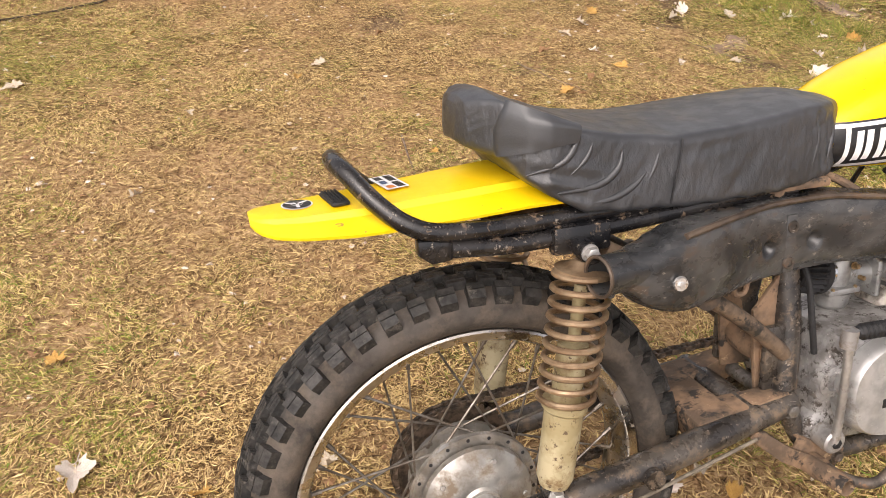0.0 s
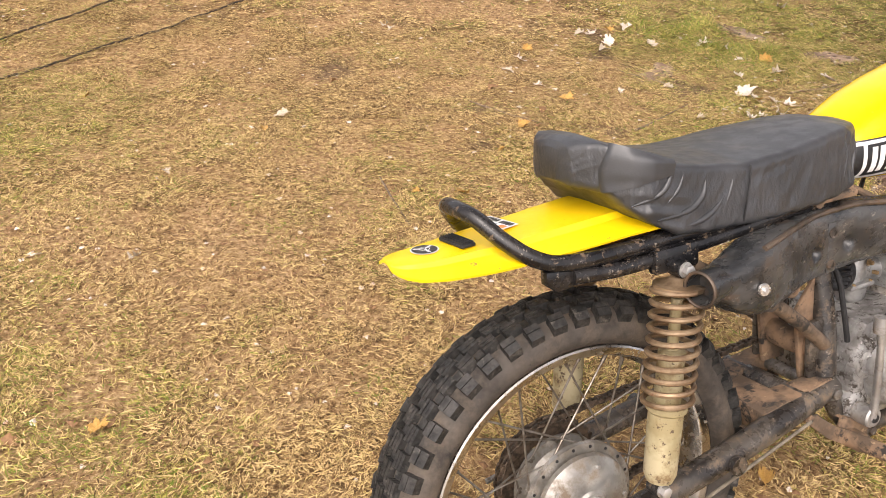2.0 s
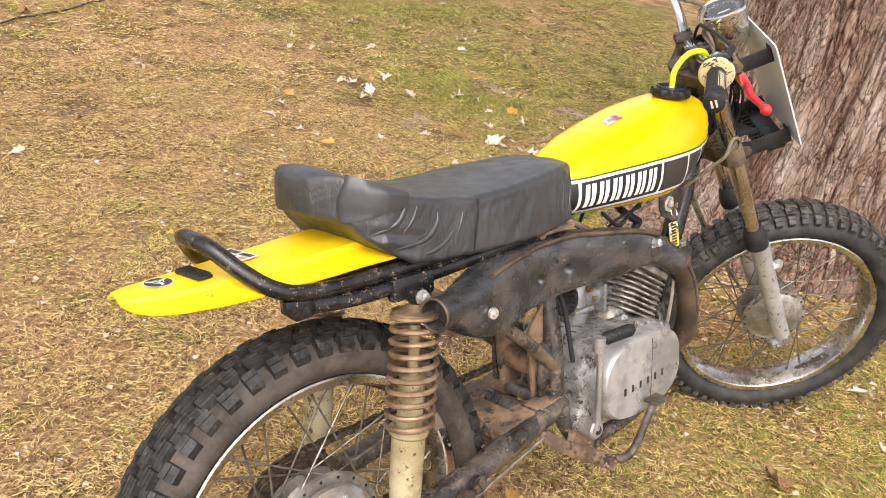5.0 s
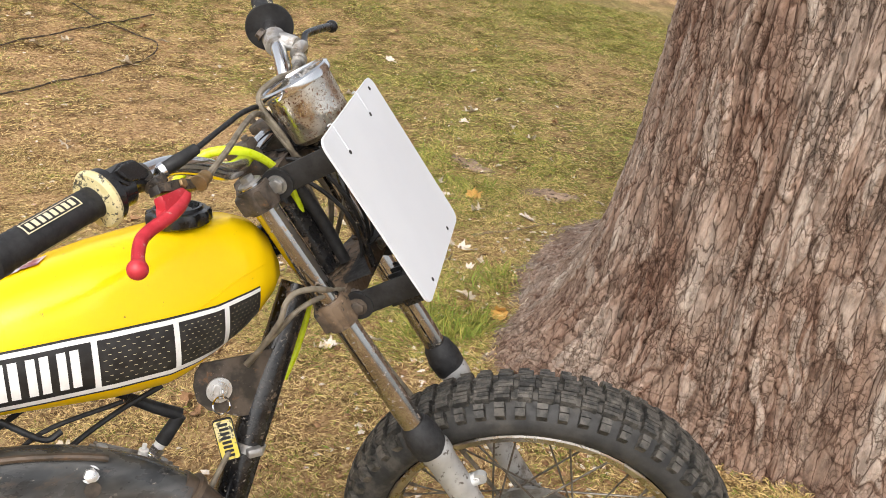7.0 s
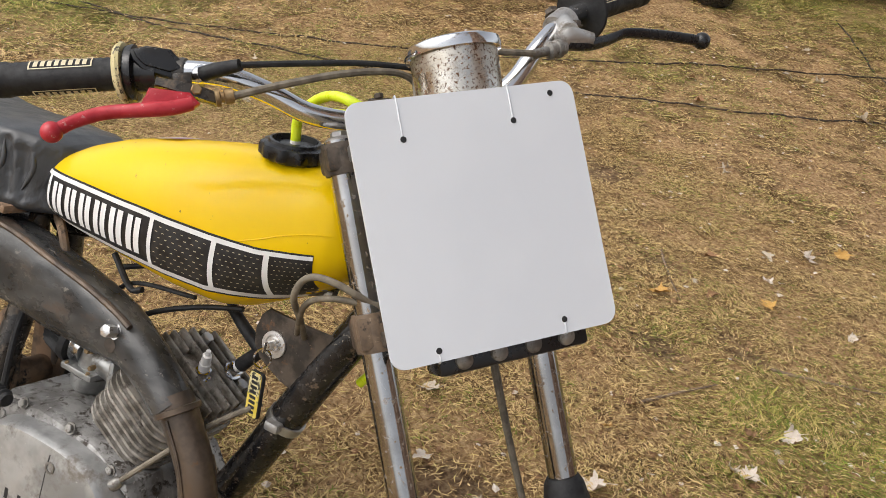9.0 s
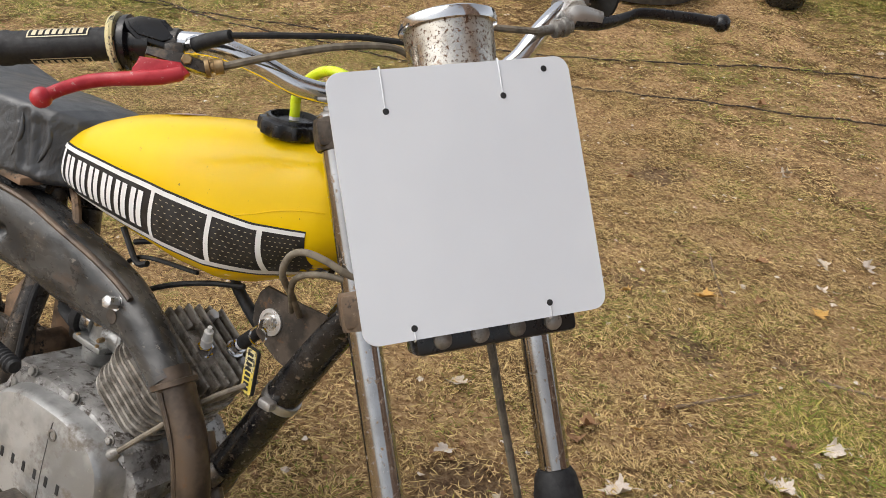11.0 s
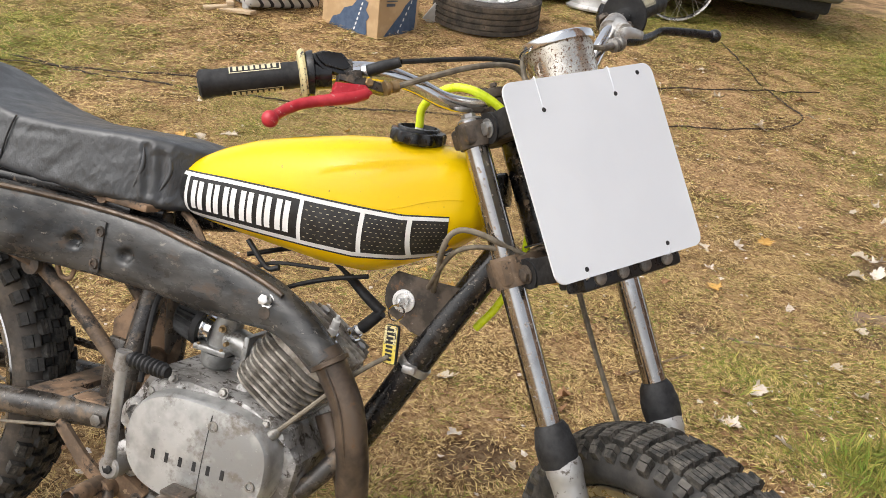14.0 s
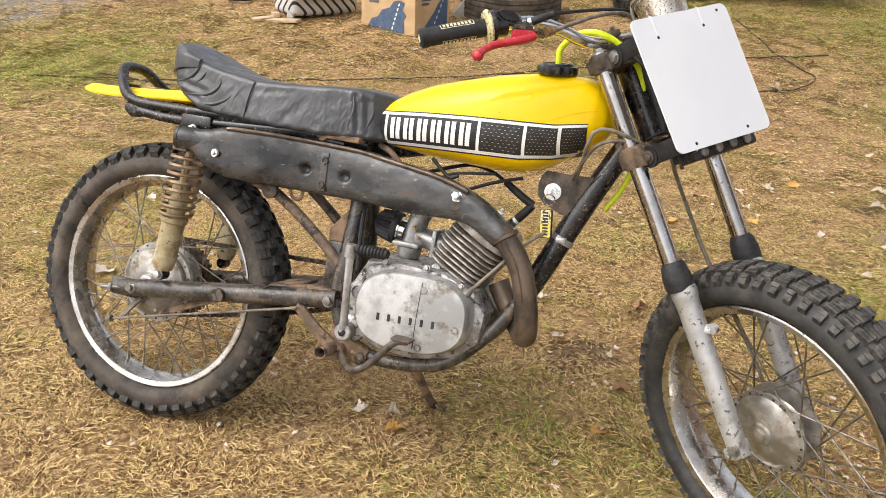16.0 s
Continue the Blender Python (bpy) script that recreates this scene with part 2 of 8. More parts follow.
DUSTY_BLACK = surface("dusty_black_paint", (0.022, 0.019, 0.017), (0.070, 0.060, 0.050), 22, 0.20, 0.42, bump=0.2, bump_scale=150,
                      spots=((0.17, 0.125, 0.085), 0.56, 0.82, 38), spots2=((0.24, 0.20, 0.16), 0.74, 0.80, 130), spot_rough=0.8)
BRIGHT_BOLT = surface("bright_bolt_steel", (0.62, 0.61, 0.60), (0.75, 0.74, 0.72), 40, 0.25, 0.4, metal=0.8, spots=((0.2, 0.16, 0.12), 0.70, 0.85, 90), spot_rough=0.7)
MUD_TUBE = surface("mud_stained_tube", (0.060, 0.045, 0.034), (0.17, 0.118, 0.078), 24, 0.5, 0.75, bump=0.3, bump_scale=120,
                   spots=((0.020, 0.018, 0.016), 0.58, 0.72, 30), spots2=((0.30, 0.22, 0.15), 0.74, 0.84, 70))
BRASS = surface("dull_brass", (0.30, 0.20, 0.10), (0.40, 0.29, 0.16), 50, 0.4, 0.6, metal=0.8)

glass, _, gp = nodes_of("clear_glass")
gp.inputs["Transmission Weight"].default_value = 1.0
gp.inputs["Roughness"].default_value = 0.03
gp.inputs["IOR"].default_value = 1.45
GLASS = glass

# ---------------- mesh helpers ----------------
def V(*a):
    return Vector(a)


def obj(name, bm, material, parent=None, label="", m=None, sharp=38, smooth=True):
    me = bpy.data.meshes.new(name)
    bmesh.ops.recalc_face_normals(bm, faces=bm.faces)
    bm.to_mesh(me)
    bm.free()
    if smooth:
        me.polygons.foreach_set("use_smooth", [True] * len(me.polygons))
        me.set_sharp_from_angle(angle=radians(sharp))
    me.materials.append(material)
    ob = new(name, me)
    if parent is not None:
        ob.parent = parent
    if m is not None:
        ob.matrix_basis = m
    if label:
        tagged(ob, label)
    return ob


def part(name, bm, material, parent, label="", m=None, sharp=38):
    return obj(name, bm, material, parent, label, m, sharp)


def parts(name, bm, material, parent, label="", m=None, sharp=38):
    """Link each separate piece of a bmesh as a part of its own; pieces whose boxes touch stay one."""
    bm.verts.ensure_lookup_table()
    seen, groups = set(), []
    for v0 in bm.verts:
        if v0 in seen:
            continue
        stack, vs = [v0], []
        seen.add(v0)
        while stack:
            a = stack.pop()
            vs.append(a)
            for e in a.link_edges:
                b = e.other_vert(a)
                if b not in seen:
                    seen.add(b)
                    stack.append(b)
        lo = [min(q.co[i] for q in vs) for i in range(3)]
        hi = [max(q.co[i] for q in vs) for i in range(3)]
        hit = [g for g in groups if all(g[0][i] <= hi[i] + 0.001 and g[1][i] >= lo[i] - 0.001 for i in range(3))]
        for g in hit:
            lo = [min(p, q) for p, q in zip(lo, g[0])]
            hi = [max(p, q) for p, q in zip(hi, g[1])]
            vs += g[2]
            groups.remove(g)
        groups.append((lo, hi, vs))
    out = []
    for lo, hi, vs in groups:
        one, at = bmesh.new(), {}
        for a in vs:
            at[a] = one.verts.new(a.co)
        for fc in {fc for a in vs for fc in a.link_faces}:
            one.faces.new([at[a] for a in fc.verts])
        out.append(part(name, one, material, parent, label, m, sharp))
    bm.free()
    return out


def twin(ob, name, parent, m=None):
    """Another object on the same mesh."""
    o = new(name, ob.data)
    o.parent = parent
    if m is not None:
        o.matrix_basis = m
    return o


def curve_pts(pts, n=8):
    """Catmull-Rom through the points, n steps a span."""
    p = [Vector(q) for q in pts]
    p = [p[0] * 2 - p[1]] + p + [p[-1] * 2 - p[-2]]
    out = []
    for i in range(1, len(p) - 2):
        for k in range(n):
            t = k / n
            a, b, c, d = p[i - 1], p[i], p[i + 1], p[i + 2]
            out.append(0.5 * ((2 * b) + (c - a) * t + (2 * a - 5 * b + 4 * c - d) * t * t + (3 * b - a - 3 * c + d) * t ** 3))
    out.append(p[-2])
    return out


def lerp_list(vals, n):
    """Smoothly spread a list of values over n samples."""
    out = []
    for i in range(n):
        x = i / max(1, n - 1) * (len(vals) - 1)
        k = min(int(x), len(vals) - 2)
        f = x - k
        out.append(vals[k] * (1 - f) + vals[k + 1] * f)
    return out


def interp(x, xs, ys):
    return float(np.interp(x, xs, ys))


def skin(bm, rings, cap=True, close=True):
    """Faces between rings of equal length."""
    vs = [[bm.verts.new(q) for q in r] for r in rings]
    n = len(vs[0])
    for a, b in zip(vs, vs[1:]):
        for i in range(n if close else n - 1):
            j = (i + 1) % n
            bm.faces.new((a[i], a[j], b[j], b[i]))
    if cap and close:
        bm.faces.new(list(reversed(vs[0])))
        bm.faces.new(vs[-1])
    return vs


def tube(bm, pts, r, seg=10, n=8, smooth=True, cap=True, flat=1.0):
    """A round bar along the points; r is one radius or a list spread along it."""
    path = curve_pts(pts, n) if smooth and len(pts) > 2 else [Vector(q) for q in pts]
    rs = lerp_list(r, len(path)) if isinstance(r, (list, tuple)) else [r] * len(path)
    rings, up = [], None
    for i, q in enumerate(path):
        d = (path[min(i + 1, len(path) - 1)] - path[max(i - 1, 0)]).normalized()
        if up is None:
            up = d.orthogonal().normalized()
        up = (up - d * up.dot(d)).normalized()
        side = d.cross(up)
        rings.append([q + (up * math.cos(a) + side * math.sin(a) * flat) * rs[i] for a in (2 * math.pi * k / seg for k in range(seg))])
    skin(bm, rings, cap)
    return bm


def lathe(bm, profile, seg=32, m=None):
    """Turn (radius, height) round the local z axis; m places it."""
    m = m or Matrix.Identity(4)
    rings = []
    for r, h in profile:
        rings.append([m @ V(max(r, 1e-5) * math.cos(2 * math.pi * k / seg), max(r, 1e-5) * math.sin(2 * math.pi * k / seg), h) for k in range(seg)])
    skin(bm, rings, True)
    return bm


def along(p, d):
    """A pose at p with its z axis along d."""
    return Matrix.Translation(p) @ Vector(d).to_track_quat("Z", "Y").to_matrix().to_4x4()


def box(bm, c, s, bevel=0.0, m=None, seg=2):
    g = bmesh.ops.create_cube(bm, size=1.0)
    mm = (m or Matrix.Identity(4)) @ Matrix.Translation(c) @ Matrix.Diagonal((*s, 1))
    bmesh.ops.transform(bm, matrix=mm, verts=g["verts"])
    if bevel:
        es = list({e for v in g["verts"] for e in v.link_edges})
        bmesh.ops.bevel(bm, geom=es, offset=bevel, segments=seg, affect="EDGES", profile=0.5)
    return bm


def plate(bm, poly, t0, t1, m=None, bevel=0.0):
    """A flat outline (x, y) with thickness from t0 to t1 along local z."""
    m = m or Matrix.Identity(4)
    lo = [bm.verts.new(m @ V(x, y, t0)) for x, y in poly]
    hi = [bm.verts.new(m @ V(x, y, t1)) for x, y in poly]
    n = len(poly)
    f = [bm.faces.new(list(reversed(lo))), bm.faces.new(hi)]
    for i in range(n):
        j = (i + 1) % n
        f.append(bm.faces.new((lo[i], lo[j], hi[j], hi[i])))
    if bevel:
        es = [e for e in f[1].edges] + [e for e in f[0].edges]
        bmesh.ops.bevel(bm, geom=es, offset=bevel, segments=2, affect="EDGES", profile=0.5)
    return bm


def round_rect(w, h, r, n=5, cx=0.0, cy=0.0):
    out = []
    for sx, sy, a0 in ((1, 1, 0), (-1, 1, 90), (-1, -1, 180), (1, -1, 270)):
        for k in range(n + 1):
            a = radians(a0 + 90 * k / n)
            out.append((cx + sx * (w / 2 - r) + r * math.cos(a), cy + sy * (h / 2 - r) + r * math.sin(a)))
    return out


def bolt(bm, p, d, r=0.007, h=0.006, washer=0.0):
    """A hexagon head on a washer."""
    m = along(p, d)
    if washer:
        lathe(bm, [(0.0, 0), (washer, 0), (washer, 0.0015), (0.0, 0.0015)], 18, m)
    lathe(bm, [(0.0, 0.001), (r, 0.001), (r, h), (r * 0.8, h + 0.001), (0.0, h + 0.001)], 6, m)
    return bm


YZ = Matrix(((0, 0, 1, 0), (1, 0, 0, 0), (0, 1, 0, 0), (0, 0, 0, 1)))  # outline x, y to y, z; thickness towards +x
XZ = Matrix(((1, 0, 0, 0), (0, 0, -1, 0), (0, 1, 0, 0), (0, 0, 0, 1)))  # outline x, y to x, z; thickness towards -y

# ---------------- the motorcycle ----------------
bike = new("motorcycle")
bike.matrix_world = pose(0.3702, 0.9164, 0.0, -16.2, 0, 23.7)
tagged(bike, "old yellow and black dirt motorcycle leaning on its side stand", "motorcycle")
TO_Y = along((0, 0, 0), (0, 1, 0))


def torus(bm, profile, seg=72, m=None):
    """Turn a closed (radius, height) outline round the local z axis."""
    m = m or Matrix.Identity(4)
    rings = []
    for k in range(seg + 1):
        a = 2 * math.pi * k / seg
        rings.append([m @ V(r * math.cos(a), r * math.sin(a), h) for r, h in profile])
    vs = [[bm.verts.new(q) for q in r] for r in rings[:-1]]
    n = len(profile)
    for k in range(seg):
        a, b = vs[k], vs[(k + 1) % seg]
        for i in range(n):
            j = (i + 1) % n
            bm.faces.new((a[i], a[j], b[j], b[i]))
    return bm


def crown(y):
    """Radius of the tyre carcass over its width."""
    return interp(abs(y), [0, 0.015, 0.03, 0.042, 0.05, 0.0535], [0.3075, 0.3065, 0.302, 0.293, 0.282, 0.272])


def tyre_mesh(bm):
    half = [(0.3075, 0.0), (0.3065, 0.015), (0.302, 0.03), (0.293, 0.042), (0.282, 0.05), (0.270, 0.053), (0.262, 0.0525), (0.254, 0.047), (0.2490, 0.040), (0.2462, 0.0340), (0.238, 0.0290)]
    prof = half + [(0.229, 0.0)] + [(r, -y) for r, y in reversed(half[1:])]
    torus(bm, prof, 96, TO_Y)


def tread_mesh(bm, knobs, tall, rows):
    def block(a0, a1, y0, y1, top):
        ids = []
        for rr in (-0.002, top):
            k = 0.93 if rr > 0 else 1.0
            for a in (a0, a1):
                for y in (y0, y1):
                    am, ym = (a0 + a1) / 2, (y0 + y1) / 2
                    aa, yy = am + (a - am) * k, ym + (y - ym) * (k + 0.04)
                    r = crown(yy) + rr
                    if rr > 0 and abs(ym) > 0.03:
                        yy += 0.005 * (1 if ym > 0 else -1)
                    ids.append(bm.verts.new((r * math.cos(aa), yy, r * math.sin(aa))))
        for f in ((0, 1, 3, 2), (4, 6, 7, 5), (0, 4, 5, 1), (2, 3, 7, 6), (0, 2, 6, 4), (1, 5, 7, 3)):
            bm.faces.new([ids[i] for i in f])

    p = 2 * math.pi / knobs
    rnd = random.Random(4)
    for k in range(knobs):
        a = k * p
        for row, y0, y1, off, ln in rows:
            t = tall * rnd.uniform(0.9, 1.06)
            b = a + (off + rnd.uniform(-0.02, 0.02)) * p
            w = ln * p * rnd.uniform(0.95, 1.05)
            if abs(row) == 0:
                # low web tying one centre knob to the next
                block(b + w, b + p, y0 * 0.6, y1 * 0.6, 0.4 * t)
            if abs(row) == 1:
                block(b + w, b + p, y0 + 0.003, y1 - 0.003, 0.3 * t)
            # fine slits run round the tyre
            n_ = 2 if abs(row) == 3 else 3
            st_ = (y1 - y0) / n_
            for q in range(n_):
                block(b, b + w, y0 + q * st_ + 0.0005, y0 + (q + 1) * st_ - 0.0005, t * rnd.uniform(0.95, 1.03))


REAR_TREAD = (50, 0.0115, ((0, -0.0112, 0.0112, 0.0, 0.66), (1, 0.0140, 0.0310, 0.5, 0.66), (-1, -0.0310, -0.0140, 0.5, 0.66), (3, 0.0320, 0.0485, 0.02, 0.60), (-3, -0.0485, -0.0320, 0.02, 0.60)))
FRONT_TREAD = (62, 0.0100, ((0, -0.0120, 0.0120, 0.0, 0.73), (1, 0.0134, 0.0312, 0.10, 0.73), (-1, -0.0312, -0.0134, 0.10, 0.73), (3, 0.0330, 0.0480, 0.34, 0.50), (-3, -0.0480, -0.0330, 0.34, 0.50)))


def wheel_hub(name, m, rubber, tread, pattern, label):
    bm = bmesh.new()
    if name == "rear_wheel":
        lathe(bm, [(0.0, -0.063), (0.026, -0.063), (0.030, -0.059), (0.050, -0.057), (0.066, -0.051), (0.077, -0.043), (0.079, -0.036), (0.074, -0.034), (0.074, -0.031), (0.091, -0.030), (0.092, -0.023), (0.07, -0.019), (0.056, -0.004), (0.056, 0.008), (0.064, 0.020), (0.079, 0.024), (0.079, 0.031), (0.05, 0.034), (0.042, 0.055), (0.0, 0.056)], 56, TO_Y)
    else:
        lathe(bm, [(0.0, -0.050), (0.012, -0.050), (0.013, -0.044), (0.020, -0.043), (0.022, -0.039), (0.040, -0.0375), (0.054, -0.0345), (0.066, -0.0290), (0.070, -0.0260), (0.0785, -0.0250), (0.0790, -0.0200), (0.060, -0.0175), (0.046, -0.012), (0.044, 0.004), (0.052, 0.014), (0.0785, 0.0185), (0.0790, 0.0245), (0.068, 0.031), (0.040, 0.036), (0.019, 0.038), (0.018, 0.05), (0.0, 0.05)], 56, TO_Y)
    r_hole = {-1: 0.0855, 1: 0.0735} if name == "rear_wheel" else {-1: 0.0735, 1: 0.0735}
    hub = part(name, bm, HUB, bike, label, m, 30)
    # spoke holes round the flanges
    bm = bmesh.new()
    for side in (1, -1):
        y_f = {("rear_wheel", -1): -0.0302, ("rear_wheel", 1): 0.0312, ("front_wheel", -1): -0.0258, ("front_wheel", 1): 0.0282}[name, side]
        for k in range(18):
            a = 2 * math.pi * (k + 0.25 * side) / 18
            lathe(bm, [(0.0, 0.0), (0.0027, 0.0), (0.0024, 0.0010), (0.0, 0.0010)], 8, along((r_hole[side] * math.cos(a), y_f, r_hole[side] * math.sin(a)), (0, side, 0)))
    tagged(part("spoke_holes", bm, SOFT_BLACK, hub), kind="stuff")
    bm = bmesh.new()
    tyre_mesh(bm)
    tyre = part("tyre", bm, rubber, hub, "dusty black off-road tyre", sharp=50)
    bm = bmesh.new()
    tread_mesh(bm, *pattern)
    tagged(part("tread", bm, tread, tyre, "worn square rubber tread knobs", sharp=30), "worn square rubber tread knobs", kind="stuff")
    bm = bmesh.new()
    torus(bm, [(0.2455, 0.0385), (0.2455, 0.035), (0.236, 0.031), (0.231, 0.016), (0.2265, 0.007), (0.2265, -0.007), (0.231, -0.016), (0.236, -0.031), (0.2455, -0.035), (0.2455, -0.0385),
               (0.2425, -0.040), (0.232, -0.0375), (0.229, -0.033), (0.2265, -0.018), (0.2205, -0.008), (0.2205, 0.008), (0.2265, 0.018), (0.229, 0.033), (0.232, 0.0375), (0.2425, 0.040)], 96, TO_Y)
    part("rim", bm, RIM, hub, "chromed steel rim with rust specks")
    proto = {}
    for side in (1, -1):
        for tilt in (1, -1):
            bm = bmesh.new()
            a = radians(52 * tilt)
            r0 = r_hole[side]
            p0 = V(r0 * math.cos(a), side * 0.0245, r0 * math.sin(a))
            p1 = V(0.221, side * 0.004, 0.0)
            tube(bm, [p0, p0.lerp(p1, 0.93)], 0.0017, 6, smooth=False)
            tube(bm, [p0.lerp(p1, 0.92), p1], 0.0032, 6, smooth=False)
            box(bm, p0, (0.006, 0.007, 0.006), 0.0015)
            proto[side, tilt] = bm
    n = 0
    made = {}
    for k in range(9):
        for j, (side, tilt) in enumerate(((1, 1), (-1, 1), (1, -1), (-1, -1))):
            rot = pose(0, 0, 0, 0, 40 * k + 10 * j, 0)
            if (side, tilt) not in made:
                made[side, tilt] = part("spoke", proto[side, tilt], SPOKE, hub, "", rot)
            else:
                twin(made[side, tilt], "spoke", hub, rot)
    return hub


# steered frame of the fork: x ahead, y left, z up along the steering axis
RAKE, STEER = radians(29), radians(-44)
ax_s = V(-math.sin(RAKE), 0, math.cos(RAKE))
turn = Matrix.Rotation(STEER, 3, ax_s)
e_f, e_l = turn @ V(math.cos(RAKE), 0, math.sin(RAKE)), turn @ V(0, 1, 0)
FORK = Matrix(((e_f.x, e_l.x, ax_s.x, 1.0466), (e_f.y, e_l.y, ax_s.y, 0.0173), (e_f.z, e_l.z, ax_s.z, 0.786), (0, 0, 0, 1)))

REAR_C = (0.0, 0.0, 0.318)
rear = wheel_hub("rear_wheel", pose(*REAR_C), RUBBER, TREAD, REAR_TREAD, "rear spoked wheel with an alloy drum hub")
front = wheel_hub("front_wheel", FORK @ pose(0.042, 0.008, -0.555), RUBBER_FRONT, TREAD_FRONT, FRONT_TREAD, "front spoked wheel turned to one side")

# rear sprocket with teeth and holes
bm = bmesh.new()
poly = []
for k in range(44):
    for q, r in ((0.0, 0.088), (0.3, 0.094), (0.55, 0.094), (0.85, 0.088)):
        a = 2 * math.pi * (k + q) / 44
        poly.append((r * math.cos(a), r * math.sin(a)))
outer = [[bm.verts.new((x, y, z)) for x, y in poly] for z in (0.052, 0.057)]
inner = [[bm.verts.new((0.062 * math.cos(math.atan2(y, x)), 0.062 * math.sin(math.atan2(y, x)), z)) for x, y in poly] for z in (0.052, 0.057)]
for i in range(len(poly)):
    j = (i + 1) % len(poly)
    bm.faces.new((outer[0][i], outer[0][j], outer[1][j], outer[1][i]))
    bm.faces.new((inner[0][i], inner[1][i], inner[1][j], inner[0][j]))
    bm.faces.new((outer[1][i], outer[1][j], inner[1][j], inner[1][i]))
    bm.faces.new((outer[0][i], inner[0][i], inner[0][j], outer[0][j]))
bmesh.ops.transform(bm, matrix=Matrix.Rotation(radians(-90), 4, "X"), verts=bm.verts)
part("sprocket", bm, CHAIN, rear, "dark toothed chain sprocket")

# hub brake plate details
bm = bmesh.new()
for k in range(5):
    a = 2 * math.pi * k / 5
    bolt(bm, (0.064 * math.cos(a), -0.051, 0.064 * math.sin(a)), (0, -1, 0), 0.004, 0.003)
lathe(bm, [(0.0, 0), (0.022, 0), (0.02, 0.01), (0.014, 0.012), (0.0, 0.012)], 24, along((0, -0.062, 0), (0, -1, 0)))
parts("brake_plate_bolt", bm, ALLOY, rear)

# chain
bm = bmesh.new()
fr, rr_ = V(0.545, 0.055, 0.405), V(0, 0.055, 0.318)
for sgn in (1, -1):
    p0, p1 = rr_ + V(-0.005, 0, 0.093 * sgn), fr + V(0, 0, 0.03 * sgn)
    nl = int((p1 - p0).length / 0.0127)
    d = (p1 - p0).normalized()
    for k in range(nl):
        c = p0 + d * 0.0127 * (k + 0.5) + V(0, 0, -0.012 * math.sin(math.pi * k / nl) if sgn < 0 else 0)
        widen = 0.004 if k % 2 else 0.0062
        mm = along(c, (0, 1, 0)) @ Matrix.Rotation(0, 4, "Z")
        for sd in (1, -1):
            box(bm, c + V(0, sd * widen, 0), (0.0165, 0.0014, 0.0085), 0.002, seg=1)
        lathe(bm, [(0.0, -widen), (0.004, -widen), (0.004, widen), (0.0, widen)], 8, along(c + d * 0.00635, (0, 1, 0)))
for k in range(26):
    a = radians(80 + k * 200 / 26)
    c = rr_ + V(0.093 * math.cos(a), 0, 0.093 * math.sin(a))
    for sd in (1, -1):
        box(bm, (0, 0, 0), (0.0155, 0.0014, 0.0085), 0.002, Matrix.Translation(c + V(0, sd * (0.004 if k % 2 else 0.0062), 0)) @ Matrix.Rotation(-a + radians(90), 4, "Y"), seg=1)
part("chain", bm, CHAIN, bike, "oily drive chain")

# swingarm
bm = bmesh.new()
for sd in (-1, 1):
    tube(bm, [(-0.055, sd * 0.098, 0.306), (0.02, sd * 0.1, 0.317), (0.25, sd * 0.095, 0.352), (0.470, sd * 0.070, 0.383)], [0.016, 0.02, 0.021, 0.021], 14, 5)
    box(bm, (-0.03, sd * 0.098, 0.309), (0.075, 0.012, 0.042), 0.006, Matrix.Translation((0, 0, 0)))
    lathe(bm, [(0.012, -0.004), (0.015, -0.004), (0.015, 0.006), (0.012, 0.006)], 16, along((0.22, sd * 0.12, 0.345), (0, sd, 0)))
tube(bm, [(0.40, -0.09, 0.374), (0.40, 0.09, 0.374)], 0.022, 12, smooth=False)
part("swingarm", bm, DUSTY_BLACK, bike, "dusty scuffed black tubular swingarm")
bm = bmesh.new()
YOKE = pose(0.345, 0, 0.366, 0, -8.5, 0)
box(bm, (0, 0, 0), (0.062, 0.168, 0.046), 0.006, YOKE)
for sd in (-1, 1):
    plate(bm, [(0.020, 0.030), (0.118, 0.052), (0.118, 0.082), (0.020, 0.086)], -0.021, 0.021, YOKE @ Matrix.Diagonal((1, sd, 1, 1)), 0.004)
part("swingarm_yoke", bm, MUDDY, bike, "mud-caked rusty box-section swingarm yoke")
for sd in (-1, 1):
    bm = bmesh.new()
    plate(bm, [(0.430, 0.395), (0.480, 0.392), (0.492, 0.470), (0.482, 0.560), (0.462, 0.575), (0.418, 0.520), (0.424, 0.455)], 0.036, 0.043, Matrix.Diagonal((1, -sd, 1, 1)) @ XZ, 0.002)
    part("frame_gusset", bm, MUDDY, bike, "rust-brown frame gusset plate")

# axle, adjusters, pivot bolt
bm = bmesh.new()
for sd in (-1, 1):
    bolt(bm, (0, sd * 0.107, 0.314), (0, sd, 0), 0.0115, 0.012, 0.015)
    tube(bm, [(-0.02, sd * 0.112, 0.311), (-0.085, sd * 0.112, 0.301)], 0.0045, 8, smooth=False)
    box(bm, (-0.058, sd * 0.112, 0.305), (0.008, 0.014, 0.02), 0.002)
tube(bm, [(0, -0.13, 0.316), (0, 0.13, 0.316)], 0.007, 10, smooth=False)
part("rear_axle", bm, DULL_BOLT, bike, "grimy rear axle nut and chain adjuster")
bm = bmesh.new()
bolt(bm, (0.458, -0.088, 0.379), (0, -1, 0), 0.010, 0.009, 0.014)
tube(bm, [(0.458, -0.09, 0.379), (0.458, 0.09, 0.379)], 0.011, 12, smooth=False)
part("pivot_bolt", bm, DULL_BOLT, bike)

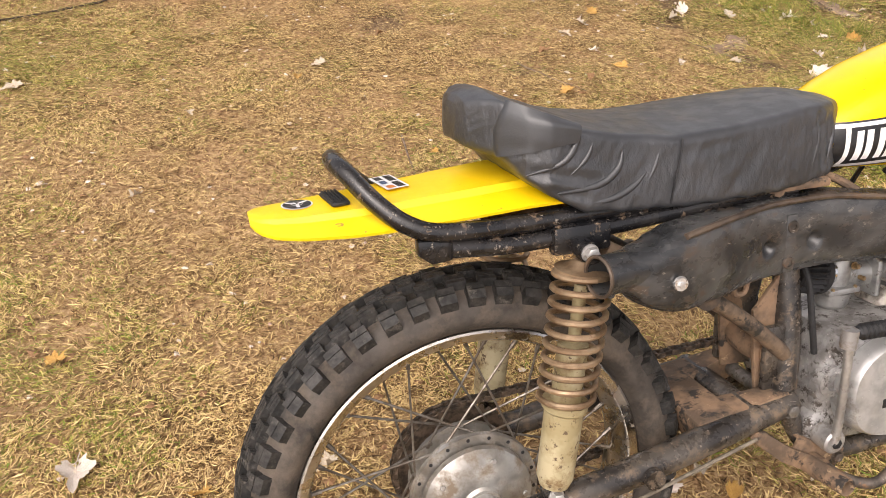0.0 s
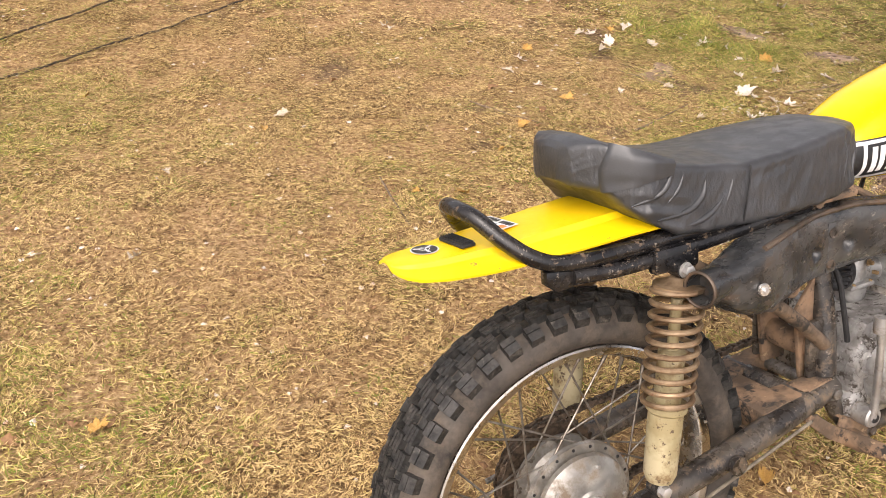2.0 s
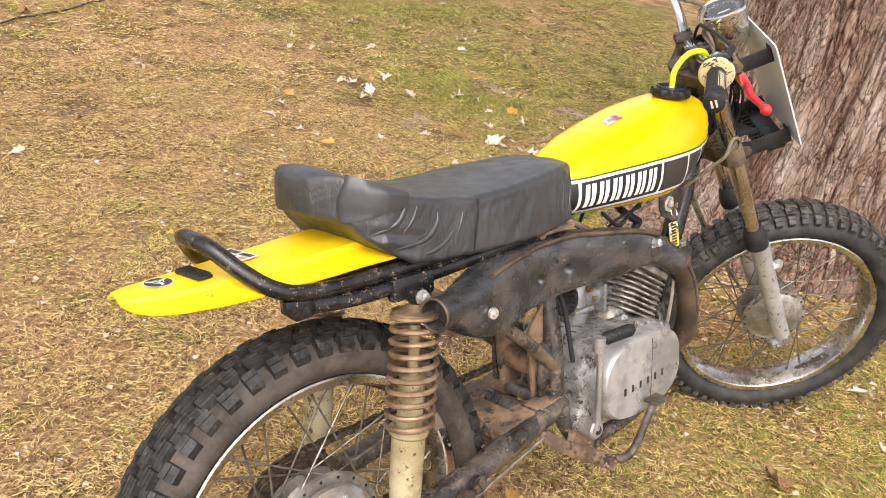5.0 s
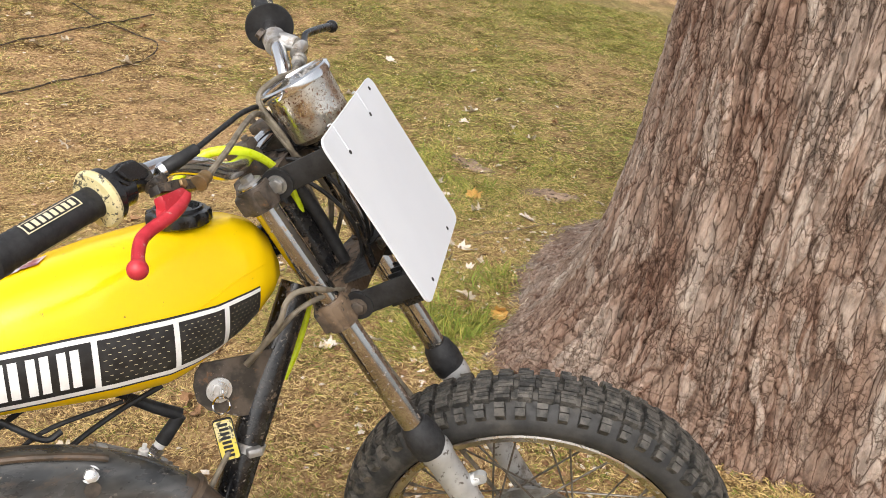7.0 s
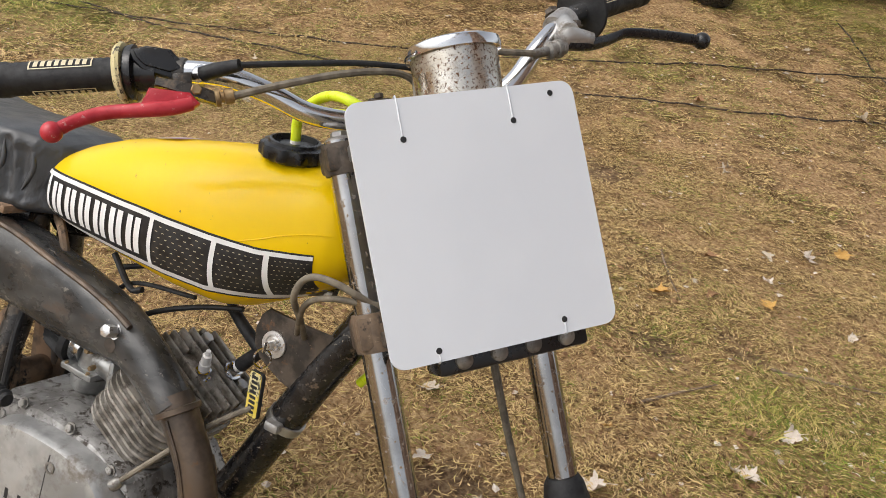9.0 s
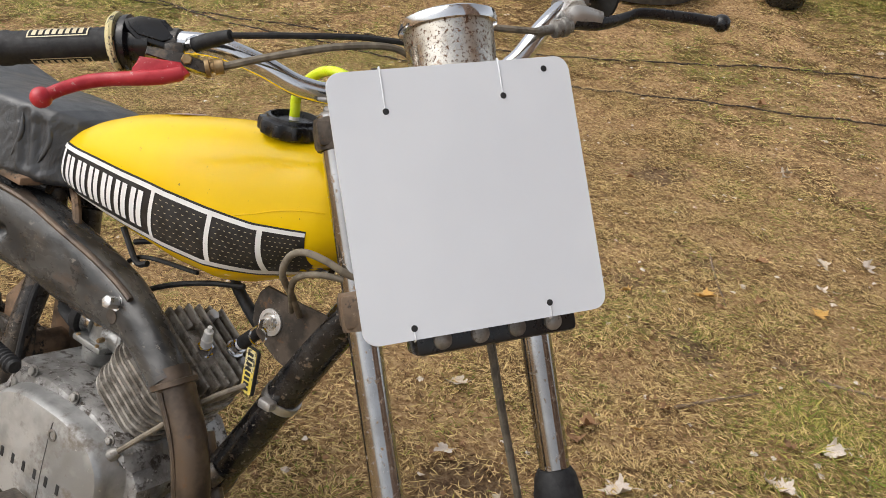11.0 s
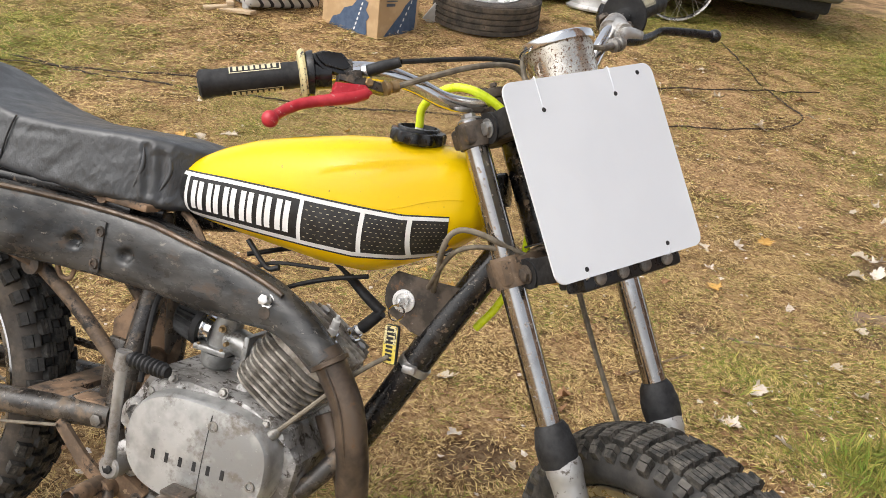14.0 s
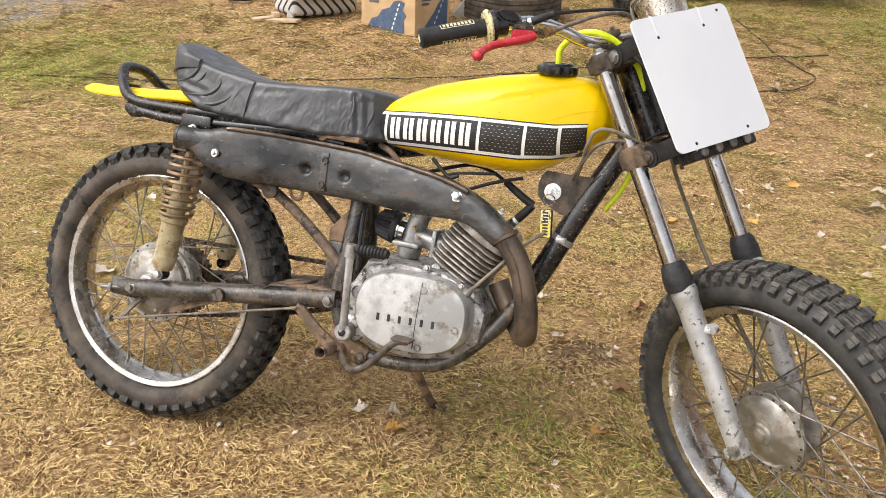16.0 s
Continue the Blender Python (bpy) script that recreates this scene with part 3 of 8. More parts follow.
# rear brake arm, rod and stay
bm = bmesh.new()
tube(bm, [(-0.01, -0.066, 0.285), (-0.045, -0.085, 0.235)], 0.006, 8, smooth=False, flat=2.0)
tube(bm, [(-0.05, -0.105, 0.233), (0.395, -0.100, 0.352)], 0.0028, 8, smooth=False)
lathe(bm, [(0.0, 0), (0.008, 0), (0.008, 0.012), (0.0, 0.012)], 12, along((-0.066, -0.104, 0.229), (1, 0, 0.25)))
part("brake_rod", bm, CABLE_GREY, bike, "thin steel brake rod")
bm = bmesh.new()
tube(bm, [(0.04, -0.06, 0.258), (0.17, -0.085, 0.315), (0.24, -0.09, 0.345)], 0.009, 8, 4, flat=0.5)
part("brake_stay", bm, MUDDY, bike)

# shock absorbers
def shock(sd):
    top, bot = V(0.118, sd * 0.118, 0.680), V(0.074, sd * 0.119, 0.362)
    d = (top - bot).normalized()
    m = along(bot, d)
    L = (top - bot).length
    bm = bmesh.new()
    lathe(bm, [(0.0, 0.012), (0.019, 0.012), (0.0235, 0.024), (0.0245, 0.108), (0.0245, 0.116), (0.0285, 0.12), (0.0285, 0.13), (0.02, 0.131), (0.0, 0.131)], 28, m)
    s = part("shock_absorber", bm, IVORY, bike, "stained ivory shock absorber body")
    bm = bmesh.new()
    pts = []
    turns, z0, z1 = 9.5, 0.128, 0.296
    for k in range(int(turns * 16) + 1):
        a = 2 * math.pi * k / 16
        f = k / (turns * 16)
        pts.append(m @ V(0.0335 * math.cos(a), 0.0335 * math.sin(a), z0 + (z1 - z0) * f))
    tube(bm, pts, 0.0041, 8, smooth=False)
    part("spring", bm, SPRING, s, "dusty bronze coil spring")
    bm = bmesh.new()
    lathe(bm, [(0.0, 0.13), (0.019, 0.13), (0.019, 0.205), (0.008, 0.207), (0.008, 0.28), (0.0, 0.28)], 20, m)
    part("damper_tube", bm, IVORY, s)
    bm = bmesh.new()
    lathe(bm, [(0.0, 0.293), (0.034, 0.293), (0.0345, 0.299), (0.022, 0.302), (0.012, 0.31), (0.0, 0.31)], 28, m)
    part("spring_cap", bm, SPRING, s)
    for e in (top, bot):
        bm = bmesh.new()
        lathe(bm, [(0.0, -0.012), (0.0125, -0.012), (0.013, 0.0), (0.0125, 0.010), (0.0, 0.010)], 18, along(e, (0, sd, 0)))
        part("eye", bm, BLACK_PAINT, s)
        bm = bmesh.new()
        bolt(bm, e + V(0, sd * 0.010, 0), (0, sd, 0), 0.0085, 0.010, 0.011)
        part("mount_bolt", bm, ALLOY, s)


shock(-1)
shock(1)

# frame
bm = bmesh.new()
tube(bm, [FORK @ V(-0.0, 0, 0.165), FORK @ V(0, 0, 0.02)], 0.028, 16, smooth=False)
tube(bm, [(0.99, 0.008, 0.79), (0.93, 0, 0.66), (0.87, 0, 0.52), (0.835, 0, 0.445)], 0.0225, 14, 5)
tube(bm, [(0.97, 0.0, 0.86), (0.80, 0, 0.80), (0.62, 0, 0.735), (0.48, 0, 0.70)], 0.024, 12, 5)
part("frame_front", bm, BLACK_PAINT, bike, "chipped black front frame tubes")
for sd in (-1, 1):
    bm = bmesh.new()
    tube(bm, [(0.845, sd * 0.012, 0.46), (0.80, sd * 0.05, 0.385), (0.73, sd * 0.07, 0.312), (0.66, sd * 0.072, 0.286), (0.56, sd * 0.072, 0.281), (0.50, sd * 0.07, 0.31), (0.465, sd * 0.066, 0.38)], 0.0145, 12, 6)
    part("lower_frame_tube", bm, DUSTY_BLACK, bike)
    bm = bmesh.new()
    tube(bm, [(0.464, sd * 0.062, 0.40), (0.472, sd * 0.05, 0.49), (0.472, sd * 0.03, 0.60), (0.46, sd * 0.03, 0.70)], 0.0185, 12, 5)
    box(bm, (0.458, sd * 0.056, 0.45), (0.06, 0.012, 0.10), 0.005)
    part("frame_post", bm, DUSTY_BLACK, bike, "mud-splashed upright frame post")
    bm = bmesh.new()
    tube(bm, [(0.46, sd * 0.062, 0.455), (0.38, sd * 0.072, 0.525), (0.29, sd * 0.085, 0.588), (0.15, sd * 0.098, 0.672)], 0.0115, 10, 5)
    lathe(bm, [(0.009, -0.005), (0.017, -0.005), (0.017, 0.005), (0.009, 0.005)], 16, along((0.30, sd * 0.099, 0.583), (0, sd, 0)))
    part("rear_frame_tube", bm, MUD_TUBE, bike, "mud-stained brown frame tube")
    bm = bmesh.new()
    tube(bm, [(0.48, sd * 0.05, 0.705), (0.36, sd * 0.09, 0.712), (0.2, sd * 0.1, 0.702), (0.05, sd * 0.102, 0.695), (-0.04, sd * 0.1, 0.70)], 0.011, 10, 5)
    box(bm, (0.115, sd * 0.108, 0.694), (0.075, 0.02, 0.036), 0.007)
    part("seat_rail", bm, BLACK_PAINT, bike)
for x, z in ((0.2, 0.70), (0.4, 0.71)):
    bm = bmesh.new()
    tube(bm, [(x, -0.095, z), (x, 0.095, z)], 0.009, 8, smooth=False)
    part("frame_crossbar", bm, MUDDY, bike)
bm = bmesh.new()
tube(bm, [(0.455, -0.058, 0.452), (0.45, 0.0, 0.447), (0.455, 0.058, 0.452)], 0.021, 14, 4)
part("frame_crossbar", bm, MUDDY, bike)

# grab loop
bm = bmesh.new()
half = [(0.44, -0.070, 0.700), (0.33, -0.088, 0.709), (0.2, -0.096, 0.719), (0.05, -0.099, 0.717), (-0.045, -0.098, 0.719), (-0.085, -0.089, 0.731), (-0.115, -0.069, 0.755), (-0.138, -0.042, 0.783), (-0.146, -0.017, 0.791)]
tube(bm, half + [(x, -y, z) for x, y, z in reversed(half)], 0.0112, 14, 6)
loop = part("grab_loop", bm, BLACK_PAINT, bike, "black tubular grab loop with chipped paint")
for sd in (-1, 1):
    bm = bmesh.new()
    m = Matrix.Diagonal((1, -sd, 1, 1)) @ XZ
    plate(bm, [(-0.078, 0.714), (-0.028, 0.710), (-0.028, 0.698), (-0.040, 0.686), (-0.062, 0.684), (-0.078, 0.697)], 0.086, 0.102, m, 0.003)
    lathe(bm, [(0.0, 0), (0.006, 0), (0.006, 0.003), (0.0, 0.003)], 12, along((-0.05, sd * 0.102, 0.699), (0, sd, 0)))
    part("bracket", bm, BLACK_PAINT, loop, "chipped black welded lug")
bm = bmesh.new()
PADM = pose(-0.150, -0.004, 0.7485, 0, 0, 6)
box(bm, (0, 0, 0), (0.022, 0.058, 0.005), 0.002, PADM)
for q in range(5):
    box(bm, (-0.008 + q * 0.004, 0, 0.003), (0.0018, 0.053, 0.003), 0, PADM)
part("rubber_pad", bm, SOFT_BLACK, loop, "ribbed black rubber pad")

# rear fender
def fender_section(x):
    w = interp(x, [-0.25, -0.243, -0.225, -0.19, -0.12, 0.0, 0.12, 0.25], [0.022, 0.042, 0.058, 0.070, 0.085, 0.100, 0.108, 0.108])
    zc = interp(x, [-0.25, -0.2, -0.1, 0.05, 0.25], [0.742, 0.742, 0.747, 0.758, 0.765])
    return w, zc


bm = bmesh.new()
rings = []
for k in range(46):
    x = -0.25 + 0.5 * (k / 45) ** 1.25
    w, zc = fender_section(x)
    low = 0.02 * min(1.0, w / 0.08)
    prof = [(-w, -low), (-w * 0.62, -low * 0.42), (-w * 0.56, -0.001), (-w * 0.3, 0.001), (0, 0.0015), (w * 0.3, 0.001), (w * 0.56, -0.001), (w * 0.62, -low * 0.42), (w, -low)]
    ring = [V(x, y, zc + z) for y, z in prof] + [V(x, y * 0.985, zc + z - 0.0035) for y, z in reversed(prof)]
    rings.append(ring)
skin(bm, rings)
fender = part("rear_fender", bm, YELLOW_PLASTIC, bike, "bright yellow plastic rear fender", sharp=24)


def disc(bm, r0, r1, m, seg=40, a0=0, a1=360):
    va = []
    for k in range(seg + 1):
        a = radians(a0 + (a1 - a0) * k / seg)
        va.append((bm.verts.new(m @ V(r0 * math.cos(a), r0 * math.sin(a), 0)), bm.verts.new(m @ V(r1 * math.cos(a), r1 * math.sin(a), 0))))
    for a, b in zip(va, va[1:]):
        bm.faces.new((a[0], a[1], b[1], b[0]))


EMB = pose(-0.193, 0.004, 0.7448, 0, 0, 0) @ Matrix.Diagonal((1.0, 1.15, 1, 1))
bm = bmesh.new()
disc(bm, 0.0001, 0.0185, EMB)
emblem = part("round_sticker", bm, DECAL_WHITE, fender, "round black and white sticker")
bm = bmesh.new()
disc(bm, 0.0001, 0.0165, pose(0, 0, 0.0006) @ EMB)
part("sticker_disc", bm, DECAL_BLACK, emblem)
bm = bmesh.new()
for k in range(3):
    mm = pose(0, 0, 0.0011) @ EMB @ Matrix.Rotation(radians(120 * k + 30), 4, "Z")
    vs = [bm.verts.new(mm @ V(*q, 0)) for q in ((0.001, -0.0016), (0.0145, -0.0022), (0.0145, 0.0022), (0.001, 0.0016))]
    bm.faces.new(vs)
    disc(bm, 0.006, 0.0072, mm, 10, 18, 102)
part("sticker_bars", bm, DECAL_WHITE, emblem)
# bar sticker ahead of the loop
STK = pose(-0.078, 0.022, 0.7535, 0, -2.5, 8) @ Matrix.Scale(0.72, 4)
bm = bmesh.new()
plate(bm, [(-0.02, -0.045), (0.02, -0.045), (0.02, 0.045), (-0.02, 0.045)], 0, 0.0004, STK)
stk = part("bar_sticker", bm, DECAL_WHITE, fender, "small printed sticker with unreadable bars")
for mat_, y0, y1, x0, x1 in ((ORANGE_PRINT, -0.04, -0.022, -0.015, -0.002), (DECAL_BLACK, -0.04, -0.004, 0.002, 0.015), (BLUE_PRINT, -0.01, 0.012, -0.015, -0.004), (DECAL_BLACK, 0.002, 0.04, 0.003, 0.016), (DECAL_BLACK, 0.018, 0.04, -0.015, -0.003)):
    bm = bmesh.new()
    for q in range(4):
        ya = y0 + (y1 - y0) * q / 4
        plate(bm, [(x0, ya), (x1, ya), (x1, ya + (y1 - y0) * 0.2), (x0, ya + (y1 - y0) * 0.2)], 0.0008, 0.0011, STK)
    part("print_bar", bm, mat_, stk)

# seat: a flat-topped pad, narrow at both ends, under a loose cover
SX = [-0.004, 0.002, 0.015, 0.03, 0.05, 0.075, 0.12, 0.165, 0.24, 0.31, 0.40, 0.46, 0.49, 0.515, 0.53, 0.536]
S_TOP = [0.842, 0.850, 0.855, 0.856, 0.848, 0.836, 0.819, 0.808, 0.799, 0.801, 0.808, 0.812, 0.811, 0.806, 0.800, 0.793]
S_BOT = [0.806, 0.800, 0.797, 0.790, 0.768, 0.748, 0.724, 0.719, 0.714, 0.712, 0.711, 0.712, 0.713, 0.716, 0.722, 0.735]
S_W = [0.022, 0.046, 0.064, 0.082, 0.103, 0.115, 0.117, 0.116, 0.115, 0.112, 0.103, 0.088, 0.074, 0.054, 0.034, 0.016]
# pinched folds of the cover: ends in side view (x, z), depth and width
FOLDS = [((0.078, 0.832), (0.076, 0.806), 0.0020, 0.006), ((0.045, 0.78), (0.13, 0.762), 0.0030, 0.007), ((0.06, 0.758), (0.115, 0.746), 0.0030, 0.006),
         ((0.145, 0.725), (0.20, 0.78), 0.0012, 0.008), ((0.25, 0.778), (0.33, 0.788), 0.0012, 0.006), ((0.30, 0.718), (0.375, 0.79), 0.0010, 0.008),
         ((0.458, 0.80), (0.470, 0.735), 0.0045, 0.006), ((0.478, 0.79), (0.486, 0.735), 0.004, 0.007)]
def fold_depth(x, z):
    d = 0.0
    for (x0, z0), (x1, z1), deep, wid in FOLDS:
        ux, uz = x1 - x0, z1 - z0
        u = min(1.0, max(0.0, ((x - x0) * ux + (z - z0) * uz) / (ux * ux + uz * uz)))
        r = math.hypot(x - x0 - u * ux, z - z0 - u * uz) / wid
        if r < 4:
            d += deep * (math.exp(-r * r) - 0.55 * math.exp(-((r - 1.7) ** 2) * 1.6)) * (0.35 + 0.65 * math.sin(math.pi * (0.15 + 0.7 * u)))
    return d


def rounded(w, h, rt, rb, n):
    """n points round an upright box of half width w and half height h, evenly spaced."""
    pts = []
    for cx, cz, r, a0 in ((w - rt, h - rt, rt, 0), (-w + rt, h - rt, rt, 90), (-w + rb, -h + rb, rb, 180), (w - rb, -h + rb, rb, 270)):
        for k in range(9):
            a = radians(a0 + 90 * k / 8)
            pts.append((cx + r * math.cos(a), cz + r * math.sin(a)))
    pts.append(pts[0])
    acc = [0.0]
    for a, b in zip(pts, pts[1:]):
        acc.append(acc[-1] + math.hypot(b[0] - a[0], b[1] - a[1]))
    at = [acc[-1] * k / n for k in range(n)]
    return list(zip(np.interp(at, acc, [p[0] for p in pts]), np.interp(at, acc, [p[1] for p in pts])))


bm = bmesh.new()
rings = []
NX, NR = 300, 170
for k in range(NX):
    f = k / (NX - 1)
    x = SX[0] + (SX[-1] - SX[0]) * (0.55 * f + 0.45 * (0.5 - 0.5 * math.cos(math.pi * f)))
    zt, zb, w = interp(x, SX, S_TOP), interp(x, SX, S_BOT), interp(x, SX, S_W)
    zm, hh = (zt + zb) / 2, (zt - zb) / 2
    rt = min(0.008, w * 0.8, hh * 0.6)
    ring = []
    for y, z in rounded(w, hh, rt, min(0.010, w * 0.7, hh * 0.5), NR):
        top = max(0.0, min(1.0, (z - hh + 0.02) / 0.02))
        side = max(0.0, min(1.0, (abs(y) - w + 0.022) / 0.018)) * (1 - top ** 3 * 0.7)
        sd = 1 if y > 0 else -1
        yy, zz = y * (1.03 - 0.055 * (z + hh) / (2 * hh)), zm + z
        zz += top * 0.007 * (1 - (y / w) ** 2)
        wr = noise.noise((x * 30 + zz * 16, zz * 30 - x * 14, 3.1 + 4 * sd)) * 0.0012
        ridge = 1 - abs(noise.noise((x * 38 - zz * 34, zz * 14 + x * 12, 8.7 + 4 * sd)))
        wr += (ridge ** 4 - 0.35) * 0.0008 + (1 - abs(noise.noise((x * 95 - zz * 70, zz * 40 + x * 30, 5.2 + 4 * sd)))) ** 6 * 0.0009
        wr -= fold_depth(x, zz) * (0.8 if sd < 0 else 0.65)
        q = V(x, yy + sd * side * wr, zz)
        q += V(noise.noise((yy * 40, zz * 30, 2.0)) * 0.002 * (1 if f < 0.1 else 0), 0, noise.noise((x * 13, y * 15, 2.0)) * 0.0016 * top + noise.noise((x * 60, y * 40, 4.0)) * 0.0004)
        if z < -hh + 0.02:
            q.z += noise.noise((x * 45, 2.0 * sd, 5.0)) * 0.003
        ring.append(q)
    rings.append(ring)
skin(bm, rings)
seat = part("seat", bm, VINYL, bike, "black vinyl seat with a loose wrinkled cover", sharp=80)
# the cover is slack on the sides and taut on top
slack = seat.data.attributes.new("slack", "FLOAT", "POINT")
slack.data.foreach_set("value", [max(0.0, min(1.0, 1.25 - abs(v_.normal.z) * 1.8)) for v_ in seat.data.vertices])


def seat_side(x, z):
    """Half width of the seat's side at a place along it and a height."""
    zt, zb, w = interp(x, SX, S_TOP), interp(x, SX, S_BOT), interp(x, SX, S_W)
    zm, hh = (zt + zb) / 2, (zt - zb) / 2
    zl = max(-hh, min(hh, z - zm))
    return w * (1.03 - 0.055 * (zl + hh) / (2 * hh))


# the cover is folded over at the tail and bunched into pleats below it
bm = bmesh.new()
c00, c10, c11, c01 = (0.024, 0.794), (0.108, 0.808), (0.112, 0.827), (0.037, 0.857)
grid = []
for i in range(25):
    u = i / 24
    col = []
    for j in range(13):
        v_ = j / 12
        x = (c00[0] * (1 - u) + c10[0] * u) * (1 - v_) + (c01[0] * (1 - u) + c11[0] * u) * v_ - 0.006 * math.sin(math.pi * v_) * (1 - u)
        z = (c00[1] * (1 - u) + c10[1] * u) * (1 - v_) + (c01[1] * (1 - u) + c11[1] * u) * v_ + 0.003 * math.sin(math.pi * u) * (1 - v_)
        puff = 0.0070 + 0.0030 * math.sin(math.pi * u) * math.sin(math.pi * (0.1 + 0.8 * v_)) + 0.0012 * noise.noise((x * 70, z * 70, 1.0))
        puff *= min(1.0, (1 - v_) * 5) * (1 - 0.5 * u * (1 - v_))
        col.append(V(x, -seat_side(x, z) - 0.0006 - puff, z))
    grid.append(col)
outer = [[bm.verts.new(p) for p in col] for col in grid]
inner = [[bm.verts.new(p + V(0, 0.007, 0)) for p in col] for col in grid]
for i in range(24):
    for j in range(12):
        bm.faces.new((outer[i][j], outer[i + 1][j], outer[i + 1][j + 1], outer[i][j + 1]))
for a, b in [((i, 0), (i + 1, 0)) for i in range(24)] + [((24, j), (24, j + 1)) for j in range(12)] + [((i + 1, 12), (i, 12)) for i in range(24)] + [((0, j + 1), (0, j)) for j in range(12)]:
    bm.faces.new((outer[a[0]][a[1]], outer[b[0]][b[1]], inner[b[0]][b[1]], inner[a[0]][a[1]]))
part("cover_flap", bm, VINYL, seat, "folded-over corner of the seat cover", sharp=50)
for line, r_ in (([(0.112, 0.826), (0.106, 0.806), (0.088, 0.786), (0.050, 0.774)], 0.0045), ([(0.165, 0.792), (0.158, 0.772), (0.132, 0.756), (0.082, 0.752)], 0.0048), ([(0.196, 0.764), (0.176, 0.748), (0.148, 0.738), (0.108, 0.736)], 0.0042),
                 ([(0.128, 0.806), (0.118, 0.788), (0.100, 0.772)], 0.0032), ([(0.214, 0.790), (0.206, 0.768), (0.192, 0.745)], 0.0026),
                 ([(0.452, 0.800), (0.456, 0.770), (0.448, 0.735)], 0.0036), ([(0.486, 0.800), (0.492, 0.770), (0.484, 0.740)], 0.0040)):
    bm = bmesh.new()
    path_ = curve_pts([(x, -seat_side(x, z) + 0.0005, z) for x, z in line], 8)
    rs_ = [r_ * math.sin(math.pi * (0.06 + 0.88 * k / (len(path_) - 1))) for k in range(len(path_))]
    tube(bm, path_, rs_, 10, smooth=False)
    part("cover_pleat", bm, VINYL, seat, sharp=80)
bm = bmesh.new()
tube(bm, [(0.243, -0.1135, 0.797), (0.240, -0.1165, 0.785), (0.234, -0.1185, 0.757), (0.228, -0.1175, 0.722)], 0.0014, 6, 5)
part("strap", bm, SOFT_BLACK, seat, "thin black strap over the seat's side")
bm = bmesh.new()
box(bm, (0.25, 0, 0.712), (0.46, 0.19, 0.012), 0.004)
for x in (0.1, 0.38):
    box(bm, (x, -0.07, 0.703), (0.03, 0.03, 0.016), 0.003)
    box(bm, (x, 0.07, 0.703), (0.03, 0.03, 0.016), 0.003)
part("seat_base", bm, MUDDY, seat, "rusty steel seat base")

# tank
TX = [0.488, 0.50, 0.52, 0.55, 0.60, 0.66, 0.74, 0.80, 0.83, 0.86, 0.90, 0.925, 0.945, 0.957]
T_TOP = [0.772, 0.788, 0.806, 0.824, 0.846, 0.864, 0.884, 0.894, 0.898, 0.900, 0.898, 0.889, 0.868, 0.838]
T_BOT = [0.742, 0.722, 0.711, 0.707, 0.704, 0.701, 0.697, 0.700, 0.710, 0.727, 0.750, 0.769, 0.788, 0.805]
T_W = [0.044, 0.058, 0.068, 0.076, 0.085, 0.093, 0.098, 0.095, 0.091, 0.085, 0.074, 0.063, 0.046, 0.026]
T_SHIFT = 0.0


def tank_side(x, z):
    """Half width of the tank at a place along it and a height."""
    zt, zb, w = interp(x, TX, T_TOP), interp(x, TX, T_BOT), interp(x, TX, T_W)
    zm = zb + 0.46 * (zt - zb)
    h = (zt - zm) if z > zm else (zm - zb)
    n = 2.7 if z > zm else 2.6
    u = min(0.9995, abs(z - zm) / h)
    return w * (1 - u ** n) ** (1 / n)


bm = bmesh.new()
rings = []
for k in range(70):
    f = k / 69
    x = TX[0] + (TX[-1] - TX[0]) * (0.5 - 0.5 * math.cos(math.pi * f)) * 1.0
    zt, zb, w = interp(x, TX, T_TOP), interp(x, TX, T_BOT), interp(x, TX, T_W)
    zm = zb + 0.46 * (zt - zb)
    ring = []
    for j in range(56):
        a = 2 * math.pi * j / 56
        c, s = math.cos(a), math.sin(a)
        n = 2.7 if s > 0 else 2.6
        h = (zt - zm) if s > 0 else (zm - zb)
        y = w * math.copysign(abs(c) ** (2 / n), c)
        z = zm + h * math.copysign(abs(s) ** (2 / n), s)
        ring.append(V(x, y + T_SHIFT, z))
    rings.append(ring)
skin(bm, rings)
bmesh.ops.smooth_vert(bm, verts=bm.verts, factor=0.4, use_axis_x=True, use_axis_y=True, use_axis_z=True)
tank = part("fuel_tank", bm, YELLOW, bike, "glossy yellow steel fuel tank", sharp=60)


def on_tank(bm, sd, fx0, fx1, lo, hi, lift, nx=24, nz=6):
    """A skin patch lying on the tank's side between x limits and two height curves."""
    grid = []
    for i in range(nx + 1):
        col = []
        for j in range(nz + 1):
            z0, z1 = lo((fx0 + fx1) / 2), hi((fx0 + fx1) / 2)
            x = fx0 + (fx1 - fx0) * i / nx
            z = lo(x) + (hi(x) - lo(x)) * j / nz
            col.append(bm.verts.new((x, T_SHIFT + sd * (tank_side(x, z) + lift), z)))
        grid.append(col)
    for i in range(nx):
        for j in range(nz):
            bm.faces.new((grid[i][j], grid[i + 1][j], grid[i + 1][j + 1], grid[i][j + 1]))


def band_lo(x):
    return interp(x, [0.50, 0.53, 0.60, 0.70, 0.80, 0.86, 0.93], [0.713, 0.714, 0.717, 0.721, 0.725, 0.735, 0.757])


def band_hi(x):
    return interp(x, [0.50, 0.54, 0.60, 0.70, 0.80, 0.86, 0.93], [0.779, 0.782, 0.787, 0.793, 0.797, 0.800, 0.813])


